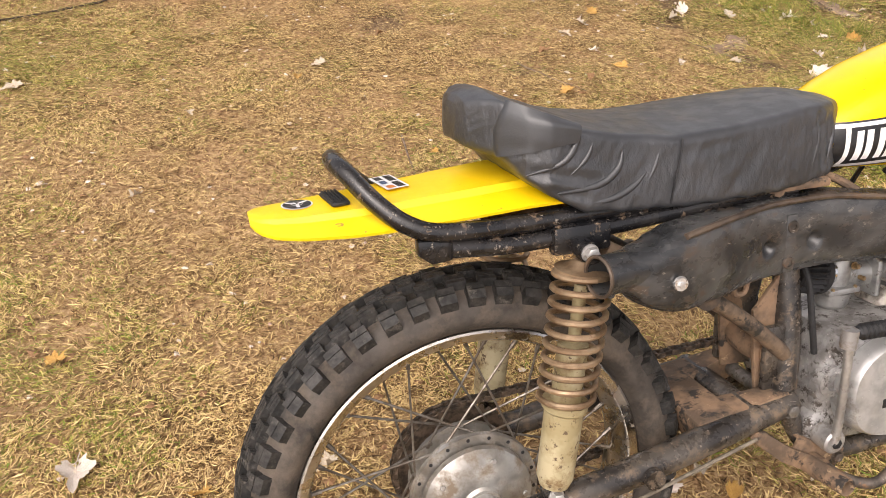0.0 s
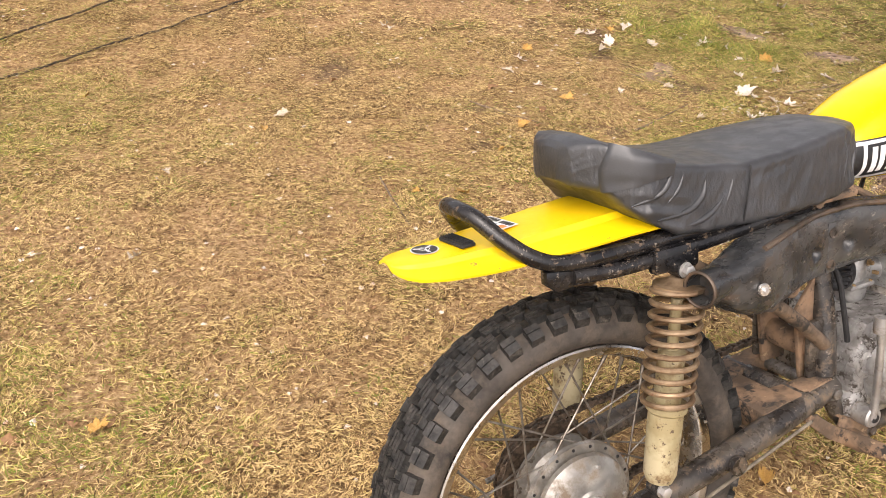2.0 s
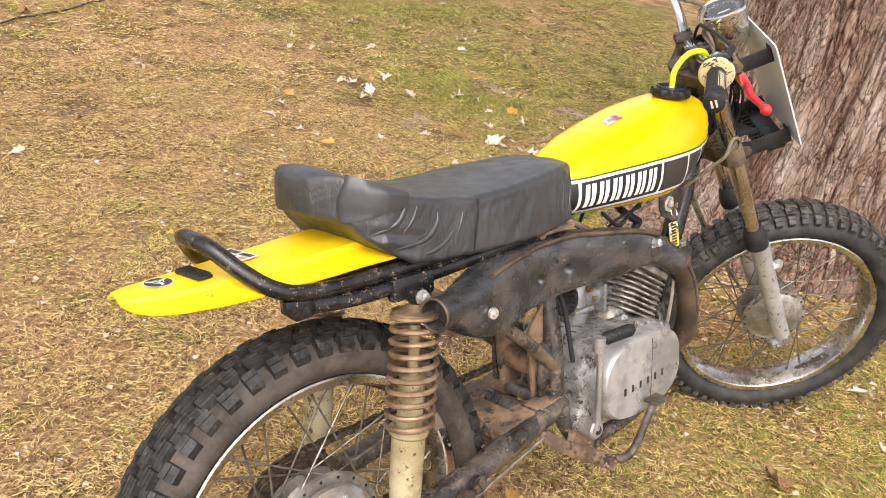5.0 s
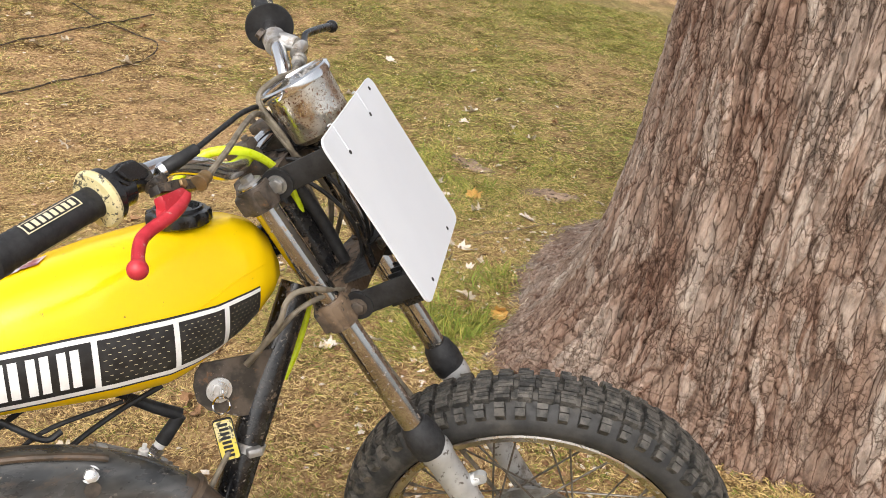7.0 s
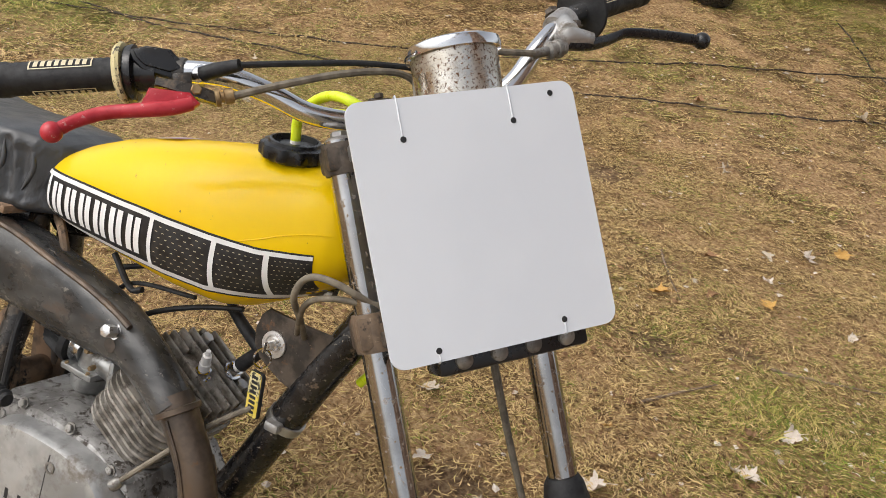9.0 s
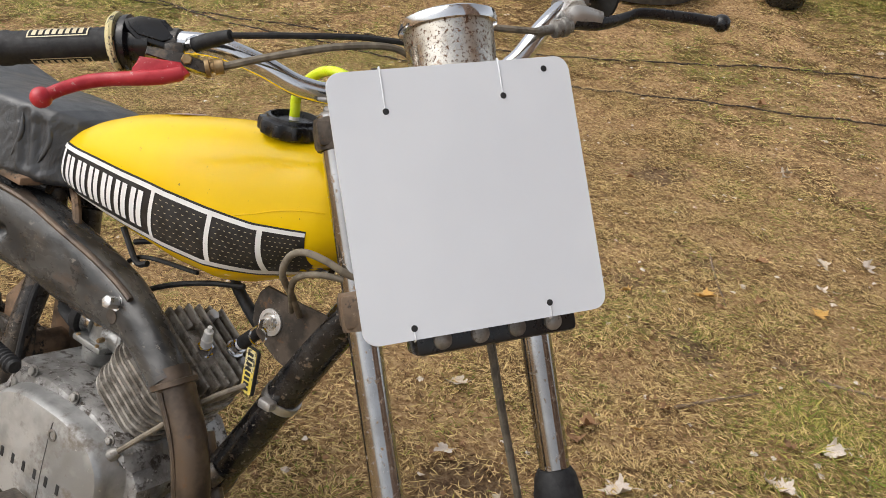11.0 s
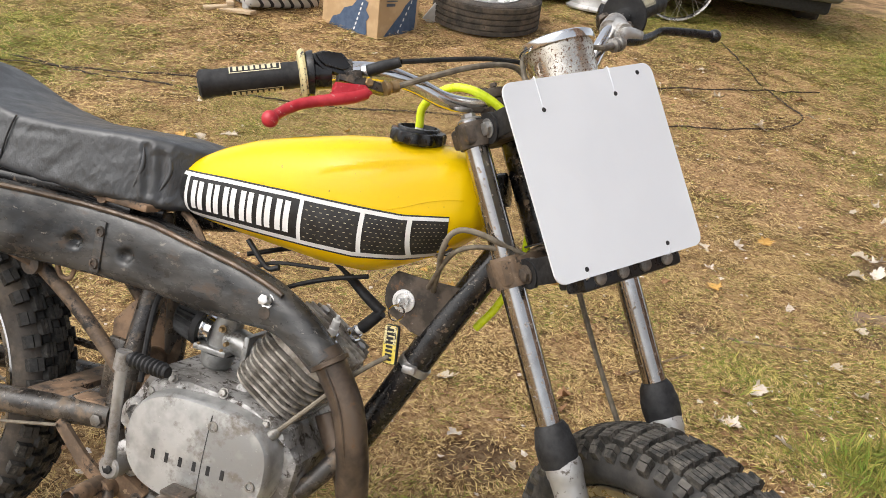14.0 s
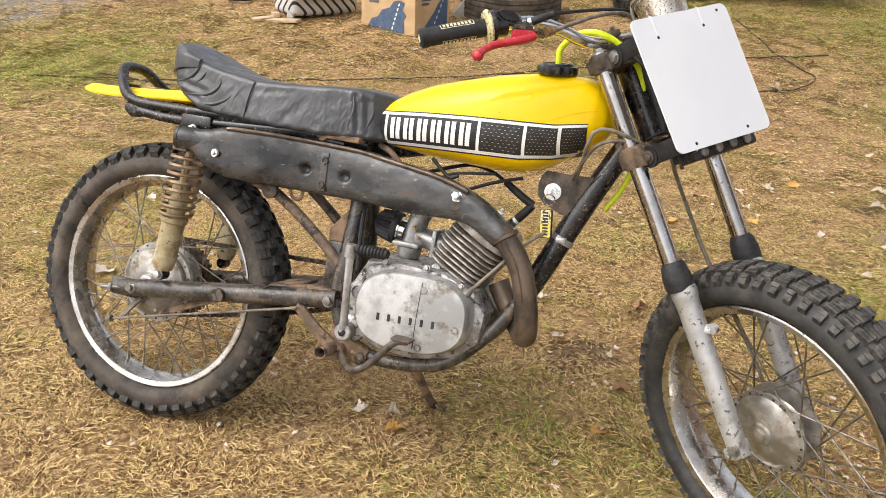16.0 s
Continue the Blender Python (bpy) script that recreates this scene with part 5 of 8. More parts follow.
parts("hose", bm, SOFT_BLACK, bike, "thin black rubber hose")
# decompression cable across the barrel
bm = bmesh.new()
tube(bm, [(0.752, -0.098, 0.460), (0.79, -0.082, 0.508), (0.835, -0.055, 0.565), (0.875, -0.025, 0.602)], 0.0036, 8, 6)
part("throttle_cable", bm, CABLE_GREY, bike)
bm = bmesh.new()
lathe(bm, [(0.0, 0), (0.009, 0), (0.008, 0.016), (0.005, 0.022), (0.0, 0.022)], 16, along((0.742, -0.101, 0.448), (0.6, 0.25, 0.7)))
part("cable_collar", bm, DULL_BOLT, bike)

# kick starter
bm = bmesh.new()
tube(bm, [(0.513, -0.116, 0.330), (0.513, -0.121, 0.36), (0.511, -0.126, 0.45), (0.509, -0.126, 0.498)], [0.0115, 0.0085, 0.008, 0.0095], 14, 6, flat=0.75)
lathe(bm, [(0.0, 0), (0.0165, 0), (0.0180, 0.004), (0.0180, 0.03), (0.015, 0.033), (0.0, 0.033)], 24, along((0.513, -0.089, 0.330), (0, -1, 0)))
lathe(bm, [(0.0, -0.016), (0.0115, -0.016), (0.0115, 0.011), (0.0, 0.011)], 18, along((0.509, -0.126, 0.50), (0.05, 0, 1)))
kick = part("kick_starter", bm, ALLOY, bike, "alloy kick-start lever")
bm = bmesh.new()
bolt(bm, (0.513, -0.121, 0.330), (0, -1, 0), 0.008, 0.004)
part("kick_bolt", bm, SOFT_BLACK, kick)
bm = bmesh.new()
rings = []
km = along((0.520, -0.126, 0.504), (1.0, -0.12, 0.03))
for k in range(29):
    f = k / 28
    r = 0.0092 + (0.0026 if k % 3 < 2 and 2 < k < 26 else 0)
    if k in (0, 28):
        r = 0.008
    rings.append([km @ V(r * math.cos(2 * math.pi * j / 20), r * math.sin(2 * math.pi * j / 20), 0.072 * f) for j in range(20)])
skin(bm, rings)
part("rubber_sleeve", bm, SOFT_BLACK, kick, "ribbed black rubber sleeve")

# foot pegs and brake pedal
for sd in (-1, 1):
    bm = bmesh.new()
    mm = pose(0.512, sd * 0.088, 0.295, 0, 24, 0)
    box(bm, (0, 0, 0), (0.092, 0.006, 0.036), 0.002, mm)
    box(bm, (0, -sd * 0.012, 0.016), (0.092, 0.026, 0.005), 0.0015, mm)
    box(bm, (0, -sd * 0.012, -0.016), (0.092, 0.026, 0.005), 0.0015, mm)
    peg = part("foot_peg", bm, MUDDY, bike, "rusty steel foot peg on its bracket")
    bm = bmesh.new()
    pm = along((0.488, sd * 0.082, 0.288), (0.06, sd, 0.06))
    rings = [[pm @ V(r * math.cos(2 * math.pi * k / 28), r * math.sin(2 * math.pi * k / 28), h) for k in range(28)] for r, h in ((0.0135, 0.0), (0.0135, 0.088), (0.0128, 0.09), (0.0105, 0.09), (0.0098, 0.088), (0.0098, 0.03), (0.0001, 0.03))]
    skin(bm, rings, cap=False)
    part("peg_tube", bm, MUDDY, peg, "hollow rusty peg tube")
    bm = bmesh.new()
    bolt(bm, (0.549, sd * 0.090, 0.281), (0, sd, 0), 0.008, 0.006, 0.011)
    part("peg_bolt", bm, GRIMY, peg)
bm = bmesh.new()
tube(bm, [(0.505, -0.100, 0.288), (0.530, -0.128, 0.272), (0.560, -0.150, 0.270), (0.590, -0.152, 0.288), (0.618, -0.151, 0.322), (0.638, -0.150, 0.344), (0.662, -0.148, 0.350)], [0.0085, 0.0082, 0.0078, 0.0074, 0.0072, 0.0072, 0.007], 12, 6)
box(bm, (0.652, -0.149, 0.353), (0.040, 0.032, 0.006), 0.002, None)
part("brake_pedal", bm, GRIMY, bike, "bent grimy steel brake pedal")
bm = bmesh.new()
plate(bm, [(0.388, 0.352), (0.396, 0.362), (0.412, 0.358), (0.452, 0.322), (0.512, 0.292), (0.512, 0.272), (0.494, 0.270), (0.440, 0.304), (0.396, 0.342)], 0.092, 0.099, XZ, 0.002)
lathe(bm, [(0.0, -0.02), (0.017, -0.02), (0.017, 0.02), (0.0, 0.02)], 20, along((0.500, -0.092, 0.284), (0, 1, 0)))
part("pedal_arm", bm, MUDDY, bike, "flat rusty brake pedal arm")

# side stand on the far side
bm = bmesh.new()
tube(bm, [(0.575, 0.07, 0.285), (0.59, 0.15, 0.21), (0.603, 0.235, 0.128), (0.61, 0.283, 0.088)], 0.0105, 12, 5)
box(bm, (0.618, 0.287, 0.085), (0.05, 0.024, 0.008), 0.003, None)
part("side_stand", bm, MUDDY, bike, "rusty side stand")

# ignition switch bracket with key and tag
bm = bmesh.new()
plate(bm, [(0.848, 0.713), (0.839, 0.702), (0.835, 0.684), (0.838, 0.664), (0.850, 0.650), (0.885, 0.634), (0.905, 0.63), (0.955, 0.715), (0.90, 0.712)], 0.012, 0.016, XZ, 0.001)
brk = part("switch_bracket", bm, GRIMY, bike, "rust-brown steel switch bracket")
bm = bmesh.new()
sm = along((0.866, -0.016, 0.674), (0, -1, 0))
lathe(bm, [(0.0, 0), (0.0165, 0), (0.0165, 0.0025), (0.0115, 0.003), (0.0110, 0.0015), (0.0085, 0.0015), (0.0085, 0.0065), (0.0, 0.0065)], 28, sm)
sw = part("ignition_switch", bm, BRIGHT_BOLT, brk, "round pale ignition switch")
bm = bmesh.new()
box(bm, (0, 0.0, 0.014), (0.0025, 0.012, 0.016), 0.0008, sm)
torus(bm, [(0.011 + 0.0012 * math.cos(a), 0.0012 * math.sin(a)) for a in (0, 1.57, 3.14, 4.71)], 24, pose(0.864, -0.031, 0.658, 70, 20, 0))
part("key", bm, CHROME, sw, "key on a split ring")
bm = bmesh.new()
tm = pose(0.866, -0.030, 0.612, 90, -8, -18)
plate(bm, round_rect(0.025, 0.056, 0.004), -0.0022, 0.0022, tm, 0.001)
tag = part("key_tag", bm, SOFT_BLACK, sw, "black rubber tag with a yellow printed patch")
bm = bmesh.new()
plate(bm, round_rect(0.0225, 0.0535, 0.003), 0.0024, 0.0030, tm)
part("tag_patch", bm, PATCH_YELLOW, tag)
bm = bmesh.new()
plate(bm, round_rect(0.0215, 0.026, 0.003, 5, 0, 0.0132), 0.0030, 0.0033, tm)
part("tag_patch", bm, CREAM, tag, "worn cream upper half")
bm = bmesh.new()
for k in range(8):
    plate(bm, round_rect(0.012, 0.0036, 0.0008, 2, 0, -0.021 + k * 0.006), 0.0034, 0.0038, tm)
part("tag_bars", bm, SOFT_BLACK, tag)
bm = bmesh.new()
lathe(bm, [(0.0235, -0.006), (0.0245, -0.006), (0.0245, 0.006), (0.0235, 0.006)], 30, along((0.898, 0, 0.585), (0.4, 0, 0.9)))
box(bm, (0.90, -0.028, 0.585), (0.02, 0.014, 0.012), 0.003)
part("hose_clamp", bm, ALLOY, bike, "worm-drive hose clamp on the frame")

# cables by the steering head
bm = bmesh.new()
tube(bm, [(0.905, -0.02, 0.70), (0.918, -0.06, 0.735), (0.928, -0.10, 0.770), (0.936, -0.106, 0.793), (0.95, -0.104, 0.803), (0.972, -0.098, 0.803), (0.995, -0.088, 0.797), (1.035, -0.06, 0.785)], 0.0038, 10, 7)
tube(bm, [(0.90, -0.03, 0.705), (0.932, -0.085, 0.757), (0.952, -0.095, 0.778), (0.985, -0.088, 0.788), (1.04, -0.05, 0.785)], 0.0034, 10, 7)
parts("control_cable", bm, CABLE_GREY, bike, "faded olive control cable")

# ---------------- fork, bars and plate (in the steered frame) ----------------
FX, FY = 0.032, 0.092
for sd in (-1, 1):
    bm = bmesh.new()
    lathe(bm, [(0.0, -0.27), (0.0165, -0.27), (0.0165, 0.195), (0.0, 0.195)], 28, pose(FX, sd * FY, 0))
    tube_ = part("fork_tube", bm, FORK_CHROME, bike, "pitted chrome fork tube", FORK)
    bm = bmesh.new()
    lathe(bm, [(0.0, 0.190), (0.0155, 0.190), (0.0155, 0.197), (0.0125, 0.199), (0.0, 0.199)], 24, pose(FX, sd * FY, 0))
    bolt(bm, (FX, sd * FY, 0.198), (0, 0, 1), 0.0095, 0.006)
    part("fork_cap", bm, ALLOY, tube_)
    bm = bmesh.new()
    prof = [(0.0, -0.572), (0.014, -0.572), (0.0175, -0.56), (0.0190, -0.53), (0.0195, -0.47), (0.0205, -0.38), (0.0215, -0.29), (0.0225, -0.275), (0.0240, -0.271), (0.0240, -0.258), (0.0225, -0.252), (0.0, -0.252)]
    lathe(bm, prof, 30, pose(FX + 0.004, sd * (FY - 0.003), 0))
    box(bm, (FX + 0.006, sd * (FY - 0.004), -0.557), (0.034, 0.028, 0.034), 0.006)
    box(bm, (FX - 0.010, sd * (FY - 0.002), -0.568), (0.03, 0.02, 0.022), 0.005)
    tube(bm, [(FX + 0.018, sd * (FY - 0.006), -0.335), (FX + 0.034, sd * (FY - 0.01), -0.337)], 0.010, 14, smooth=False, flat=0.6)
    lathe(bm, [(0.004, -0.005), (0.0095, -0.005), (0.0095, 0.005), (0.004, 0.005)], 18, along((FX + 0.037, sd * (FY - 0.010), -0.337), (0, 1, 0)))
    slid = part("fork_slider", bm, SLIDER, bike, "scratched silver fork slider", FORK)
    bm = bmesh.new()
    lathe(bm, [(0.0, -0.258), (0.0248, -0.258), (0.0262, -0.244), (0.0262, -0.230), (0.0245, -0.224), (0.0225, -0.212), (0.0180, -0.204), (0.0, -0.204)], 28, pose(FX + 0.001, sd * (FY - 0.001), 0))
    part("dust_boot", bm, SOFT_BLACK, slid, "black rubber dust boot")
    bm = bmesh.new()
    bolt(bm, (FX + 0.008, sd * (FY + 0.010), -0.556), (0, sd, 0), 0.010, 0.008, 0.013)
    bolt(bm, (FX - 0.012, sd * (FY + 0.008), -0.57), (0, sd, 0), 0.006, 0.006)
    parts("axle_nut", bm, DULL_BOLT, slid)

for name, z, h in (("lower_triple_clamp", -0.004, 0.034), ("upper_triple_clamp", 0.176, 0.026)):
    bm = bmesh.new()
    plate(bm, [(-0.03, -0.03), (-0.03, 0.03), (0.0, 0.07), (0.012, 0.112), (0.05, 0.112), (0.055, 0.075), (0.045, 0.0), (0.055, -0.075), (0.05, -0.112), (0.012, -0.112), (0.0, -0.07)], z - h / 2, z + h / 2, None, 0.004)
    for sd in (-1, 1):
        lathe(bm, [(0.0165, -h / 2 - 0.003), (0.0205, -h / 2 - 0.003), (0.0212, -h / 2), (0.0212, h / 2), (0.0205, h / 2 + 0.003), (0.0165, h / 2 + 0.003)], 28, pose(FX, sd * FY, z))
    lathe(bm, [(0.0, -0.01), (0.03, -0.01), (0.03, 0.018), (0.018, 0.022), (0.0, 0.022)], 28, pose(0, 0, z))
    cl = part(name, bm, MUD_TUBE if z < 0 else GRIMY, bike, "rust-brown steel fork clamp" if z < 0 else "grimy brown steel fork clamp", FORK)
    bm = bmesh.new()
    for sd in (-1, 1):
        bolt(bm, (FX + 0.022, sd * (FY - 0.022), z), (1, 0, 0), 0.008, 0.008, 0.011)
    parts("clamp_bolt", bm, DULL_BOLT, cl)

# handlebar
bm = bmesh.new()
hb = [(-0.033, -0.40, 0.304), (-0.012, -0.33, 0.296), (0.012, -0.26, 0.288), (0.026, -0.20, 0.276), (0.03, -0.155, 0.252), (0.03, -0.12, 0.228), (0.026, -0.08, 0.217), (0.02, -0.03, 0.215)]
hl_ = [(0.02, 0.03, 0.215), (0.027, 0.08, 0.219), (0.033, 0.115, 0.236), (0.033, 0.15, 0.268), (0.024, 0.19, 0.297), (0.009, 0.229, 0.315), (-0.015, 0.29, 0.331), (-0.041, 0.359, 0.349)]
tube(bm, hb + hl_, 0.0111, 18, 8)
bars = part("handlebar", bm, CHROME, bike, "shiny chrome handlebar", FORK)
bm = bmesh.new()
for sd in (-1, 1):
    box(bm, (0.018, sd * 0.042, 0.204), (0.036, 0.026, 0.034), 0.006)
    box(bm, (0.018, sd * 0.042, 0.227), (0.038, 0.026, 0.014), 0.004)
    for q in (-1, 1):
        bolt(bm, (0.018 + q * 0.013, sd * 0.042, 0.234), (0, 0, 1), 0.005, 0.005)
parts("bar_clamp", bm, GRIMY, bars)


def bar_frame(y0, y1):
    """A pose whose z axis runs out along the bar between two stations."""
    def at_(y):
        h_ = hb if y < 0 else hl_
        x = interp(y, [q[1] for q in h_], [q[0] for q in h_])
        z = interp(y, [q[1] for q in h_], [q[2] for q in h_])
        return V(x, y, z)
    return along(at_(y0), at_(y1) - at_(y0)), (at_(y1) - at_(y0)).length


for sd in (-1, 1):
    gm, gl = bar_frame(*((-0.285, -0.402) if sd < 0 else (0.236, 0.360)))
    bm = bmesh.new()
    rings = []
    for k in range(41):
        f = k / 40
        r = 0.0158 + (0.0006 if 3 < k < 37 and k % 2 else 0)
        if k < 2:
            r = 0.024 if sd < 0 else 0.034
        if k > 35:
            r = 0.0172
        if k == 40:
            r = 0.013
        rings.append([gm @ V(r * math.cos(2 * math.pi * j / 28), r * math.sin(2 * math.pi * j / 28), gl * f) for j in range(28)])
    skin(bm, rings)
    grip = part("hand_grip", bm, SOFT_BLACK, bars, "black rubber hand grip with a tan printed patch")
    for q in range(3):
        bm = bmesh.new()
        aa = radians(q * 120 - 80)
        pm = gm @ Matrix.Rotation(aa, 4, "Z")

        def on_grip(bm, a0, a1, z0, z1, lift):
            n = 8
            r_ = [bm.verts.new(pm @ V((0.0166 + lift) * math.cos(a0 + (a1 - a0) * k / n), (0.0166 + lift) * math.sin(a0 + (a1 - a0) * k / n), z0)) for k in range(n + 1)]
            s_ = [bm.verts.new(pm @ V((0.0166 + lift) * math.cos(a0 + (a1 - a0) * k / n), (0.0166 + lift) * math.sin(a0 + (a1 - a0) * k / n), z1)) for k in range(n + 1)]
            for k in range(n):
                bm.faces.new((r_[k], r_[k + 1], s_[k + 1], s_[k]))
        for a0, a1, z0, z1 in ((-0.4, -0.34, 0.026, 0.086), (0.34, 0.4, 0.026, 0.086), (-0.4, 0.4, 0.026, 0.0275), (-0.4, 0.4, 0.0845, 0.086)):
            on_grip(bm, a0, a1, z0, z1, 0.0006)
        for k in range(8):
            on_grip(bm, -0.24, 0.24, 0.031 + k * 0.0066, 0.0352 + k * 0.0066, 0.0006)
        part("printed_patch", bm, GOLD, grip)
    for q in (-1, 1):
        bm = bmesh.new()
        box(bm, (q * 0.0036, 0, gl + 0.0003), (0.0034, 0.0125, 0.0008), 0.0, gm)
        part("end_mark", bm, GOLD, grip)
    bm = bmesh.new()
    fr_ = 0.0295 if sd < 0 else 0.035
    lathe(bm, [(0.0, -0.003), (fr_, -0.003), (fr_ + 0.001, 0.0), (fr_ - 0.002, 0.0045), (0.018, 0.006), (0.0, 0.006)], 36, gm)
    part("grip_flange", bm, CREAM if sd < 0 else SOFT_BLACK, grip, "speckled cream flange" if sd < 0 else "")

# throttle housing on the near end
bm = bmesh.new()
lathe(bm, [(0.0, -0.001), (0.026, -0.001), (0.0275, 0.004), (0.0275, 0.007), (0.0195, 0.009), (0.0195, 0.028), (0.0, 0.029)], 36, pose(0, 0, 0) @ bar_frame(-0.281, -0.22)[0])
hs = part("throttle_housing", bm, GLOSS_BLACK, bars, "gloss black throttle housing")
bm = bmesh.new()
plate(bm, [(-0.279, 0.307), (-0.277, 0.297), (-0.270, 0.287), (-0.246, 0.2760), (-0.2140, 0.2706), (-0.2092, 0.2813), (-0.226, 0.2856), (-0.236, 0.290), (-0.240, 0.304), (-0.262, 0.3095)], -0.004, 0.030, YZ, 0.003)
hl_body = part("housing_body", bm, GLOSS_BLACK, hs)
bm = bmesh.new()
plate(bm, [(-0.275, 0.3055), (-0.273, 0.298), (-0.267, 0.290), (-0.246, 0.2815), (-0.232, 0.2835), (-0.240, 0.290), (-0.243, 0.302), (-0.261, 0.3065)], 0.029, 0.034, YZ, 0.0015)
part("housing_lid", bm, GLOSS_BLACK, hl_body, "smooth gloss black cover")
bm = bmesh.new()
tube(bm, [(0.030, -0.219, 0.2762), (0.045, -0.204, 0.2757), (0.060, -0.183, 0.275)], [0.0072, 0.0075, 0.006], 14, 5)
part("cable_boot", bm, SOFT_BLACK, hs)
bm = bmesh.new()
lathe(bm, [(0.0, 0), (0.0090, 0), (0.0090, 0.006), (0.0, 0.006)], 18, along((0.031, -0.219, 0.2762), (0.7, 0.7, -0.02)))
part("ferrule", bm, CHROME, hs)

# red front brake lever
bm = bmesh.new()
plate(bm, [(-0.2595, 0.2735), (-0.228, 0.2645), (-0.206, 0.2535), (-0.2065, 0.2415), (-0.219, 0.247), (-0.234, 0.256), (-0.263, 0.2655)], 0.036, 0.050, YZ, 0.0015)
box(bm, (0.031, -0.236, 0.272), (0.022, 0.018, 0.012), 0.003)
lathe(bm, [(0.0, -0.008), (0.0136, -0.008), (0.0142, -0.006), (0.0142, 0.006), (0.0136, 0.008), (0.0, 0.008)], 24, along((0.0185, -0.236, 0.2835), (0.025, 0.06, -0.012)))
perch = part("lever_perch", bm, DUSTY_BLACK, bars, "scuffed black brake lever perch")
bm = bmesh.new()
tube(bm, [(0.048, -0.232, 0.246), (0.049, -0.250, 0.2435), (0.050, -0.268, 0.2435), (0.048, -0.285, 0.2445), (0.044, -0.302, 0.2460), (0.043, -0.318, 0.2452), (0.047, -0.337, 0.2400), (0.052, -0.353, 0.233)],
     [0.0072, 0.0076, 0.0074, 0.0068, 0.0066, 0.0066, 0.0062, 0.0062], 16, 7)
plate(bm, [(-0.2675, 0.264), (-0.232, 0.2555), (-0.2245, 0.244), (-0.235, 0.2385), (-0.259, 0.2370), (-0.280, 0.2395), (-0.281, 0.2485), (-0.2722, 0.251), (-0.2710, 0.259)], 0.041, 0.0535, YZ, 0.003)
bmesh.ops.create_uvsphere(bm, u_segments=16, v_segments=10, radius=0.0098, matrix=Matrix.Translation((0.052, -0.356, 0.232)))
part("brake_lever", bm, RED, perch, "red front brake lever with a ball end")
bm = bmesh.new()
bolt(bm, (0.050, -0.226, 0.2575), (1, 0, 0), 0.0055, 0.003)
lathe(bm, [(0.0, 0), (0.009, 0), (0.009, 0.004), (0.005, 0.005), (0.005, 0.008), (0.0075, 0.009), (0.0075, 0.017), (0.0, 0.018)], 16, along((0.056, -0.2105, 0.2465), (0.08, 1, 0.04)))
parts("cable_adjuster", bm, BRASS, perch)

# clutch lever on the far end
bm = bmesh.new()
lm, ll = bar_frame(0.183, 0.215)
lathe(bm, [(0.0, 0), (0.0165, 0), (0.0175, 0.004), (0.0175, 0.026), (0.0, 0.028)], 22, lm)
tube(bm, [lm @ V(0, 0, 0.013), (0.032, 0.193, 0.296), (0.052, 0.186, 0.281)], [0.0130, 0.0125, 0.0115], 14, 4)
tube(bm, [(0.05, 0.17, 0.272), (0.052, 0.186, 0.275), (0.047, 0.214, 0.271)], [0.012, 0.013, 0.010], 12, 4, flat=0.7)
cp = part("clutch_perch", bm, ALLOY, bars, "bare alloy clutch perch")
bm = bmesh.new()
bolt(bm, lm @ V(0, 0, 0.013) + V(-0.012, 0, 0.016), (-0.4, 0, 1), 0.008, 0.008, 0.010)
bolt(bm, (0.046, 0.196, 0.289), (0.2, 0.1, 1), 0.008, 0.006, 0.010)
parts("perch_bolt", bm, GRIMY, cp)
bm = bmesh.new()
tube(bm, [(0.052, 0.180, 0.268), (0.046, 0.21, 0.267), (0.039, 0.238, 0.271), (0.035, 0.258, 0.276), (0.034, 0.278, 0.279), (0.035, 0.33, 0.271), (0.036, 0.372, 0.262)],
     [0.0070, 0.0078, 0.0072, 0.0064, 0.0064, 0.0068, 0.0070], 14, 7, flat=0.8)
bmesh.ops.create_uvsphere(bm, u_segments=16, v_segments=10, radius=0.0105, matrix=Matrix.Translation((0.036, 0.377, 0.261)))
part("clutch_lever", bm, GLOSS_BLACK, cp, "black clutch lever with a ball end")
bm = bmesh.new()
lathe(bm, [(0.0, 0), (0.0075, 0), (0.0075, 0.006), (0.0105, 0.007), (0.0105, 0.012), (0.0085, 0.013), (0.0085, 0.017), (0.0102, 0.018), (0.0098, 0.022), (0.0055, 0.024), (0.0048, 0.045), (0.0, 0.045)], 22, along((0.052, 0.176, 0.265), (0.1, -1, -0.12)))
part("cable_adjuster", bm, DULL_BOLT, cp, "dull brown steel cable adjuster")

# speedometer
SP = pose(0.100, 0.02, 0.0, 0, 0, 0)
bm = bmesh.new()
lathe(bm, [(0.0, 0.192), (0.036, 0.188), (0.042, 0.195), (0.0445, 0.252), (0.0445, 0.256), (0.0, 0.256)], 44, SP)
speedo = part("speedometer", bm, SPEEDO_CHROME, bike, "rust-pitted chrome speedometer can", FORK)
bm = bmesh.new()
rp = [(0.0445, 0.254), (0.0485, 0.255), (0.0495, 0.259), (0.0485, 0.265), (0.045, 0.267), (0.0425, 0.264), (0.042, 0.258)]
torus(bm, rp, 48, SP)
part("bezel", bm, CHROME, speedo, "polished chrome bezel")
bm = bmesh.new()
lathe(bm, [(0.0, 0.2565), (0.0425, 0.2565), (0.0425, 0.2585), (0.0, 0.2585)], 40, SP)
dial = part("dial", bm, DECAL_BLACK, speedo, "black dial face with white ticks")
bm = bmesh.new()
